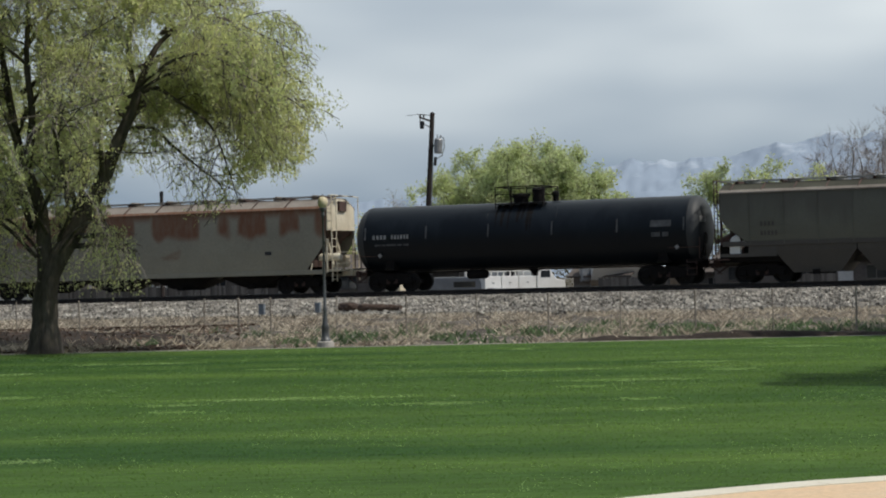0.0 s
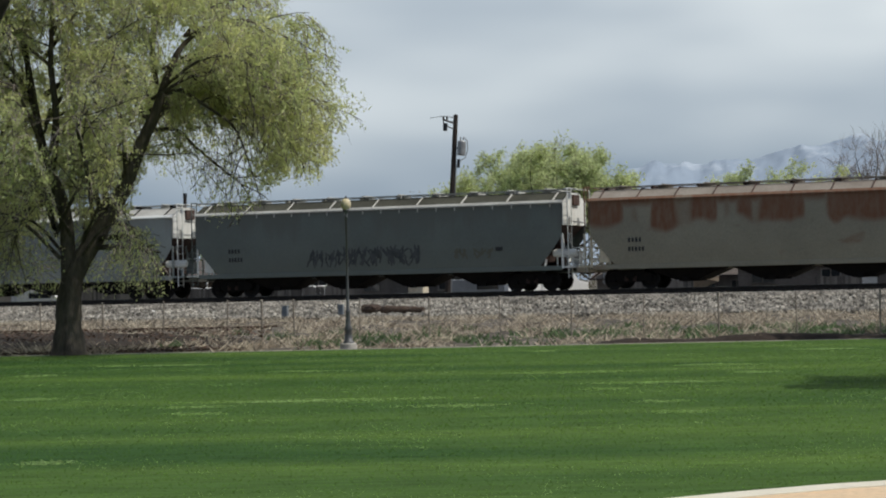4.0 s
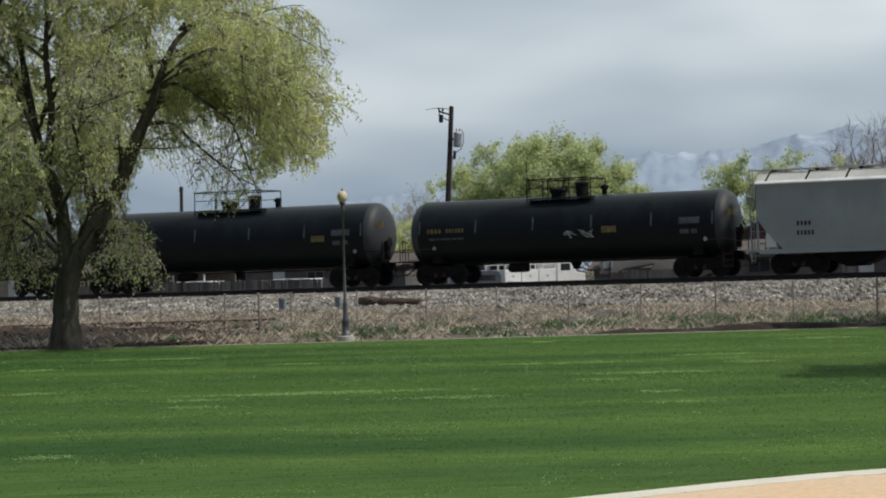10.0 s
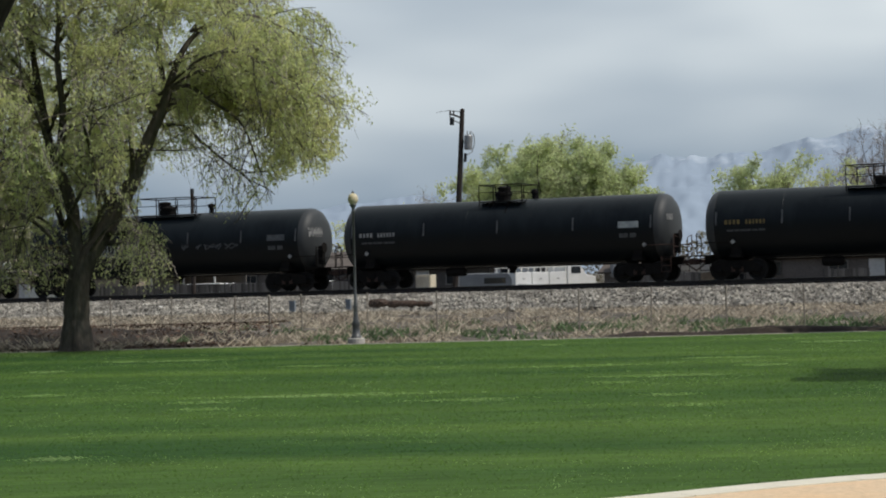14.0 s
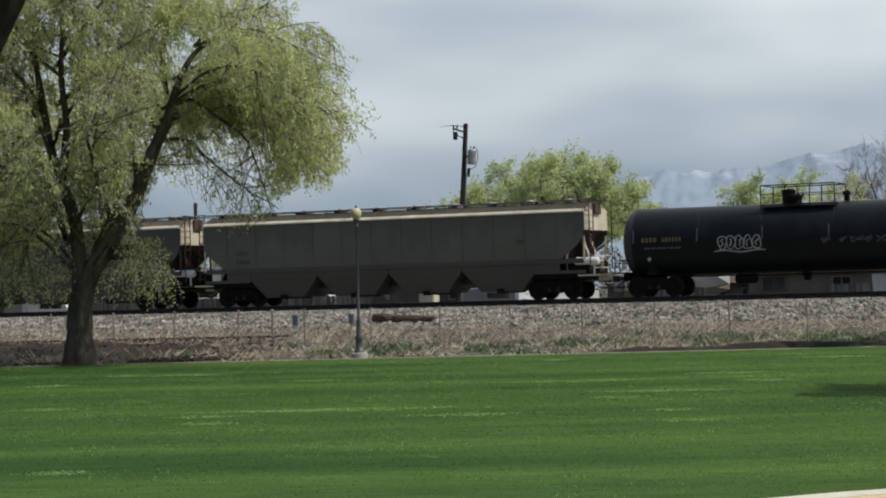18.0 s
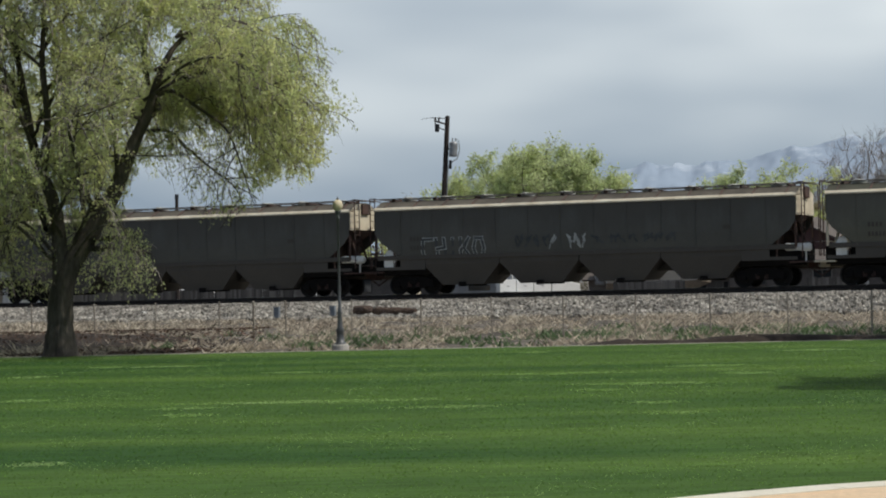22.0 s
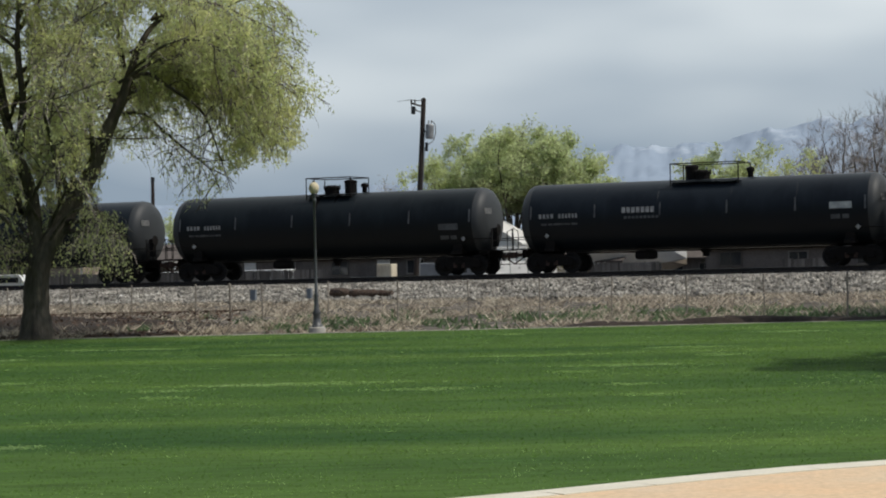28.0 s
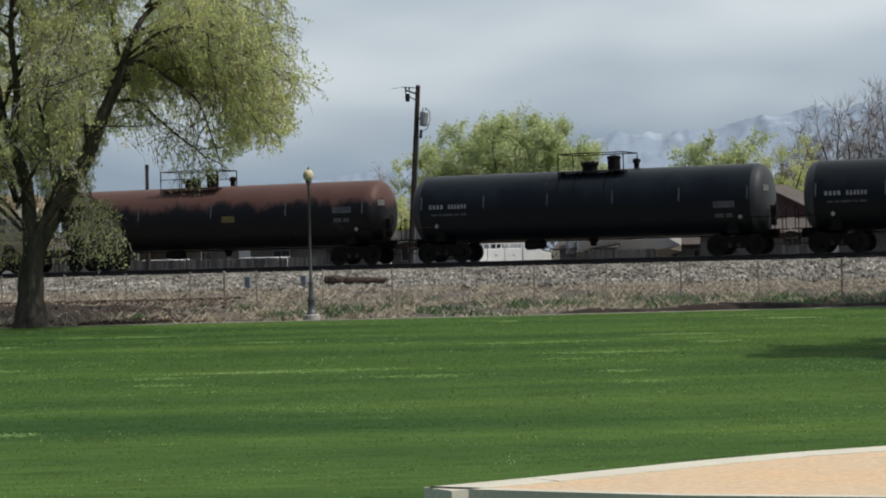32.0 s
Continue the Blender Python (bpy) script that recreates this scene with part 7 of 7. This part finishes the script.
def box_vehicle(name, a, d, length, height, body, label, turn=0.0, nose=0.0, windows=()):
    """A van, camper or car: rounded body, glass, wheels."""
    t = thing(name, on_bearing(a, d, 0, turn), label, "vehicle")
    L, w = length / 2, 1.0
    zb = 0.45
    if nose:
        o = [(-L, zb), (-L, height * 0.93), (-L + 0.2, height), (L - nose - 0.5, height), (L - nose, height * 0.62), (L - 0.15, height * 0.54), (L, height * 0.42), (L, zb)]
    else:
        o = [(-L, zb), (-L, height - 0.2), (-L + 0.2, height), (L - 0.45, height), (L - 0.1, height - 0.6), (L, height * 0.45), (L - 0.25, zb)]
    bm = extrude_y(B(), o, -w, w)
    bmesh.ops.bevel(bm, geom=list(bm.edges), offset=0.06, segments=2, affect="EDGES", profile=0.6)
    part("body", bm, body, t)
    for x, z, ww, hh in windows:
        part("window", box(B(), x, -w - 0.002, z, ww, 0.02, hh, bevel=0.005), "glass_dark", t)
    part("trim", box(B(), 0, -w - 0.004, zb + 0.35, length - 0.4, 0.02, 0.06), "van_grey", t)
    for x in (-L + 0.9, L - 0.9):
        for y in (-w + 0.08, w - 0.08):
            wh = part("wheel", lathe(B(), [(0.0, -0.11), (0.26, -0.11), (0.34, -0.08), (0.34, 0.08), (0.26, 0.11), (0.0, 0.11)], 16, pose(x, y, 0.34, 90, 0, 0)), "tyre", t)
            part("rim", lathe(B(), [(0.0, -0.12), (0.19, -0.115), (0.2, 0.115), (0.0, 0.12)], 12, pose(x, y, 0.34, 90, 0, 0)), "grey_metal", wh)
    return t


def boat():
    """A small motor boat on its trailer."""
    t = thing("boat", on_bearing(0.1175, 99.0, 0, 28) @ Matrix.Scale(1.5, 4), "white motor boat with a tan keel on a trailer", "boat")
    st = [(-2.1, 0.95, 0.55), (-1.0, 1.0, 0.5), (0.4, 0.95, 0.5), (1.4, 0.66, 0.6), (2.1, 0.08, 0.85)]
    for name, material, lo, hi, fl in (("keel", "house_tan", 0.0, 0.45, 0.45), ("hull", "van_white", 0.45, 1.0, 0.9)):
        bm = B()
        rings = []
        for x, w, zb in st:
            z0, z1 = zb + (1.35 - zb) * lo, zb + (1.35 - zb) * hi + 0.08 * (x > 1) * hi
            w0, w1 = w * (0.1 + 0.75 * lo), w * (0.1 + 0.75 * hi + 0.15 * hi)
            rings.append([bm.verts.new((x, -w1, z1)), bm.verts.new((x, -w0, z0)), bm.verts.new((x, w0, z0)), bm.verts.new((x, w1, z1))])
        for a, b in zip(rings, rings[1:]):
            for k in range(4):
                bm.faces.new((a[k], a[(k + 1) % 4], b[(k + 1) % 4], b[k]))
        bm.faces.new(rings[0])
        bm.faces.new(rings[-1])
        bmesh.ops.recalc_face_normals(bm, faces=bm.faces)
        part(name, bm, material, t)
    part("windscreen", box(B(), 0, 0, 0, 0.05, 1.4, 0.42, Matrix.Translation((0.5, 0, 1.52)) @ Matrix.Rotation(-0.5, 4, "Y")), "glass_dark", t)
    part("engine", box(B(), -2.3, 0, 1.2, 0.4, 0.4, 0.75, bevel=0.08), "grey_metal", t)
    bm = box(B(), 0.3, -0.5, 0.42, 4.8, 0.08, 0.1)
    box(bm, 0.3, 0.5, 0.42, 4.8, 0.08, 0.1)
    for x in (-1.6, 0.2, 1.6):
        box(bm, x, 0, 0.42, 0.08, 1.0, 0.08)
    part("trailer", bm, "grey_metal", t)
    for y in (-0.85, 0.85):
        part("wheel", lathe(B(), [(0.0, -0.09), (0.22, -0.09), (0.3, -0.06), (0.3, 0.06), (0.22, 0.09), (0.0, 0.09)], 14, pose(-0.6, y, 0.3, 90, 0, 0)), "tyre", t)


def work_truck():
    """A white service truck: cab, side boxes, and a tall ladder rack over its bed."""
    t = thing("work_truck", on_bearing(0.041, 98.5, 0, 62), "white service truck with a tall ladder rack", "vehicle")
    bm = extrude_y(B(), [(1.1, 0.5), (1.1, 2.05), (1.3, 2.15), (2.1, 2.12), (2.6, 1.5), (3.35, 1.38), (3.45, 0.5)], -0.95, 0.95)
    bmesh.ops.bevel(bm, geom=list(bm.edges), offset=0.05, segments=2, affect="EDGES", profile=0.6)
    cab = part("cab", bm, "van_white", t)
    part("window", box(B(), 1.75, -0.955, 1.78, 0.75, 0.02, 0.42, bevel=0.005), "glass_dark", cab)
    for x0, x1 in ((-3.0, -1.75), (-1.7, -0.4), (-0.35, 1.0)):
        bx = part("side_box", box(B(), (x0 + x1) / 2, 0, 1.1, x1 - x0, 1.9, 1.2, bevel=0.03), "van_white", t)
        part("handle", box(B(), (x0 + x1) / 2, -0.965, 1.3, 0.16, 0.03, 0.05), "grey_metal", bx)
    for x in (-2.95, -2.0, -1.0, 0.0, 0.95):
        for y in (-0.9, 0.9):
            part("rack_post", box(B(), x, y, 2.1, 0.07, 0.07, 0.9), "house_white", t)
        part("cross_bar", box(B(), x, 0, 2.58, 0.07, 1.9, 0.07), "house_white", t)
    for y in (-0.9, 0.9):
        for z in (2.0, 2.3, 2.52):
            part("rack_rail", box(B(), -1.0, y, z, 4.1, 0.06, 0.07), "house_white", t)
    part("bumper", box(B(), 3.45, 0, 0.55, 0.12, 1.8, 0.18, bevel=0.02), "grey_metal", t)
    for x in (-1.9, 2.5):
        for y in (-0.85, 0.85):
            wh = part("wheel", lathe(B(), [(0.0, -0.11), (0.28, -0.11), (0.38, -0.08), (0.38, 0.08), (0.28, 0.11), (0.0, 0.11)], 16, pose(x, y, 0.38, 90, 0, 0)), "tyre", t)
            part("rim", lathe(B(), [(0.0, -0.12), (0.2, -0.115), (0.21, 0.115), (0.0, 0.12)], 12, pose(x, y, 0.38, 90, 0, 0)), "grey_metal", wh)


def build_beyond():
    house("house", 0.036, 101.7, 4.2, 3.0, 2.9, 4.15, "house_white", "house_white", "white painted gabled house among trees", along=False, windows=((-1.2, 1.6, 0.9, 1.1), (1.2, 1.6, 0.9, 1.1)))
    house("barn", 0.2035, 107, 6.5, 7.0, 3.6, 5.2, "house_red", "shingle", "dark red outbuilding with a pale shingled gable roof", along=False, windows=((1.2, 1.7, 0.8, 0.9),))
    house("house", 0.232, 101, 13.0, 6.0, 2.2, 3.0, "house_brown", "shingle", "long low brown house with a small window", windows=((-5.0, 1.55, 1.3, 0.8), (-1.0, 1.5, 1.1, 0.8), (3.0, 1.5, 1.2, 0.8)), doors=((1.2, 0.9, 2.0),))
    house("shed", 0.098, 99, 3.4, 3.2, 1.65, 2.35, "house_brown", "shingle", "small weathered brown shed with a shingle roof", windows=((0.6, 1.2, 0.6, 0.5),))
    house("shed", 0.155, 103, 4.2, 3.0, 1.7, 2.2, "plank_grey", "shingle", "low grey plank shed", windows=((-0.9, 1.1, 0.9, 0.5), (0.9, 1.1, 0.7, 0.5)))
    boat()
    house("house", -0.020, 108, 10.0, 6.5, 2.1, 3.0, "house_brown", "shingle", "long low brown house behind the railway", windows=((-3, 1.5, 1.2, 0.9), (2.5, 1.5, 1.2, 0.9)), doors=((0.2, 0.9, 2.0),))
    house("house", -0.108, 112, 17.0, 6.5, 2.3, 3.4, "house_brown", "shingle", "long low brown house behind parked cars", windows=((-5, 1.5, 1.3, 0.9), (-1.5, 1.5, 1.0, 0.9), (4.5, 1.5, 1.3, 0.9)), doors=((1.6, 0.9, 2.0),))
    house("house", -0.262, 114, 20.0, 6.5, 2.3, 3.4, "house_tan", "shingle", "long low tan house beyond the railway", windows=((-6, 1.5, 1.3, 0.9), (-1.5, 1.5, 1.0, 0.9), (5.5, 1.5, 1.3, 0.9)), doors=((1.6, 0.9, 2.0),))
    # pale-roofed carport with posts
    t = thing("carport", on_bearing(-0.172, 100, 0), "long low carport with a thin white metal roof", "carport")
    part("roof", box(B(), 0, 0, 2.12, 7.4, 4.2, 0.12, bevel=0.02), "house_white", t)
    part("back_wall", box(B(), 0, 2.05, 0.9, 7.2, 0.08, 2.3), "plank_grey", t)
    for x in (-3.5, -1.2, 1.2, 3.5):
        part("post", box(B(), x, -1.95, 0.95, 0.1, 0.1, 2.3), "house_white", t)
    box_vehicle("car", -0.121, 98, 4.3, 1.45, "van_grey", "grey parked car under a tree", nose=1.1, windows=((-0.3, 1.15, 1.8, 0.34),))
    box_vehicle("car", -0.150, 97, 4.1, 1.5, "van_white", "white parked car beside a carport", nose=1.0, windows=((-0.3, 1.2, 1.7, 0.34),))
    box_vehicle("car", -0.092, 102, 4.4, 1.5, "van_white", "white parked car beside a tan house", nose=1.0, windows=((-0.3, 1.2, 1.7, 0.34),))
    box_vehicle("car", -0.245, 97, 4.2, 1.55, "van_white", "white parked car beyond the railway", nose=1.0, windows=((-0.3, 1.2, 1.7, 0.34),))
    work_truck()
    box_vehicle("pickup_truck", 0.016, 97, 5.2, 1.7, "van_grey", "grey pickup parked beside a service truck", nose=1.3, windows=((0.0, 1.25, 1.4, 0.34),))
    # tan equipment cabinet on a pad
    t = thing("equipment_cabinet", on_bearing(-0.0285, 92.0, 0.0), "pale tan metal equipment cabinet by the railway", "cabinet")
    part("body", box(B(), 0, 0, 0.95, 0.95, 0.8, 1.5, bevel=0.03), "end_cream", t)
    part("pad", box(B(), 0, 0, 0.1, 1.2, 1.0, 0.22), "concrete", t)
    part("door", box(B(), 0, -0.41, 0.95, 0.8, 0.03, 1.3, bevel=0.01), "end_cream", t)
    # grey board fence behind the yards
    t = thing("board_fence", on_plan(0, 96.0, 0), "weathered grey board fence behind the railway", "fence")
    bm = box(B(), 0, 0, 0, 0.145, 0.02, 1.5)
    me = bpy.data.meshes.new("board")
    bm.to_mesh(me)
    bm.free()
    me.materials.append(M["plank_grey"])
    rng = random.Random(12)
    for x0, x1 in ((-59, -39.3), (-22.3, -18.1), (-10.9, -8.3)):
        x = x0
        while x < x1:
            ob = new("board", me)
            ob.parent, ob.location, ob.rotation_euler = t, (x, rng.uniform(-0.01, 0.01), 0.72 + rng.uniform(-0.03, 0.03)), (0, rng.uniform(-0.02, 0.02), 0)
            x += 0.155
        for z in (0.35, 1.15):
            part("cross_rail", box(B(), (x0 + x1) / 2, 0.05, z, x1 - x0, 0.05, 0.09), "plank_grey", t)


build_beyond()


def far_thicket():
    """A ragged belt of brush far behind the yards."""
    g = np.random.default_rng(31)
    vs, fs = [], []
    for _ in range(26000):
        a = g.uniform(-0.30, 0.34)
        high = 4.6 + 2.6 * noise.noise((a * 60, 1, 1)) + 1.4 * noise.noise((a * 190, 2, 5))
        z = high * g.random() ** 0.8
        p = bearing(a, 134 + g.normal(0, 1.6), max(z, 0.1))
        r = g.uniform(0.08, 0.2)
        e = Euler((g.uniform(-1.2, 1.2), g.uniform(-1.2, 1.2), g.uniform(0, 6.3))).to_matrix()
        k = len(vs)
        for q in ((-r, 0, 0), (0, r * 0.5, r * 0.2), (r, 0, 0), (0, -r * 0.5, r * 0.2)):
            vs.append(tuple(p + e @ Vector(q)))
        fs.append((k, k + 1, k + 2, k + 3))
    tagged(soup("far_thicket", vs, fs, "brush"), "ragged belt of dull olive brush far behind the railway", "brush", kind="stuff")


far_thicket()


def mountains():
    """A snowy range far off, and a lower dusky ridge before it."""
    def ridge(name, d, pts, depth, rough, label, seed):
        xs = np.concatenate((np.linspace(pts[0][0], -0.4, 30), np.linspace(-0.395, 0.45, 480), np.linspace(0.46, pts[-1][0], 30)))
        hs = np.interp(xs, [p[0] for p in pts], [p[1] for p in pts])
        xs, hs = xs / DEEP, hs / DEEP
        rows = 40
        verts, faces = [], []
        for j in range(rows):
            f = j / (rows - 1)
            for a, e in zip(xs, hs):
                y = d - depth * (1 - f)
                peak = EYE + e * d
                k = sum((0.28 - abs(noise.noise((a * DEEP * 26 * 2.1 ** o, f * 3.0 * 2.1 ** o, seed + o)))) * 1.9 / 1.75 ** o for o in range(6)) * rough * (0.3 + f)
                z = peak * f ** 1.15 + k * peak * 0.055 * (1 if j else 0)
                verts.append((a * y, y, z if j else -5))
        n = len(xs)
        for j in range(rows - 1):
            for i in range(n - 1):
                faces.append((j * n + i, j * n + i + 1, (j + 1) * n + i + 1, (j + 1) * n + i))
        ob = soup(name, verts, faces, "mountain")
        for poly in ob.data.polygons:
            poly.use_smooth = True
        tagged(ob, label, "mountain", kind="structure")
    ridge("backdrop_range", 4300, [(-0.9, 0.03), (-0.45, 0.035), (-0.2, 0.036), (-0.1, 0.040), (-0.03, 0.046), (0.05, 0.055), (0.10, 0.064), (0.13, 0.068), (0.155, 0.066), (0.18, 0.070), (0.202, 0.074), (0.23, 0.078), (0.265, 0.083), (0.35, 0.086), (0.6, 0.07), (1.0, 0.05)], 620, 0.8, "distant mountains under patchy snow, tinted blue-grey as haze", 2)
    ridge("backdrop_foothills", 2600, [(-0.9, 0.02), (-0.3, 0.028), (-0.16, 0.036), (-0.05, 0.038), (0.08, 0.044), (0.13, 0.048), (0.2, 0.044), (0.3, 0.045), (1.0, 0.02)], 320, 0.8, "low foothills tinted blue as haze", 7)


mountains()


def sleepers():
    """Timber sleepers under the rails."""
    t = thing("sleepers", on_plan(0, TRACK_D, 0), "creosoted timber sleepers bedded in ballast", "sleeper", kind="structure")
    bm = box(B(), 0, 0, 0, 0.23, 2.6, 0.17, bevel=0.01)
    me = bpy.data.meshes.new("sleeper")
    bm.to_mesh(me)
    bm.free()
    me.materials.append(M["sleeper"])
    for k in range(170):
        s = -75 + 0.54 * k
        ob = new("sleeper", me)
        ob.parent, ob.location = t, (s * LONG, 0, rail_z(s) - 0.172 - 0.088)


sleepers()


# ---- what moves ----
def travelled(t):
    for (t0, s0), (t1, s1) in zip(TRAVEL, TRAVEL[1:]):
        if t <= t1:
            return s0 + (s1 - s0) * (t - t0) / (t1 - t0)
    return TRAVEL[-1][1]


def motions():
    tilt = -math.degrees(math.atan(GRADE / LONG))
    for car, middle in TRAIN:
        rows = []
        for t, s in TRAVEL:
            q = P(middle + s, TRACK_D, rail_z(middle + s))
            rows.append((t, pose(q.x, q.y, q.z, 0, tilt, -math.degrees(PHI))))
        walk(car, rows)
    steps = [k / 15 for k in range(481)]
    for wheelset, dx in WHEELSETS:
        walk(wheelset, [(t, pose(dx, 0, 0.457, 0, math.degrees(travelled(t) * LONG / 0.457) % 360, 0)) for t in steps])


motions()
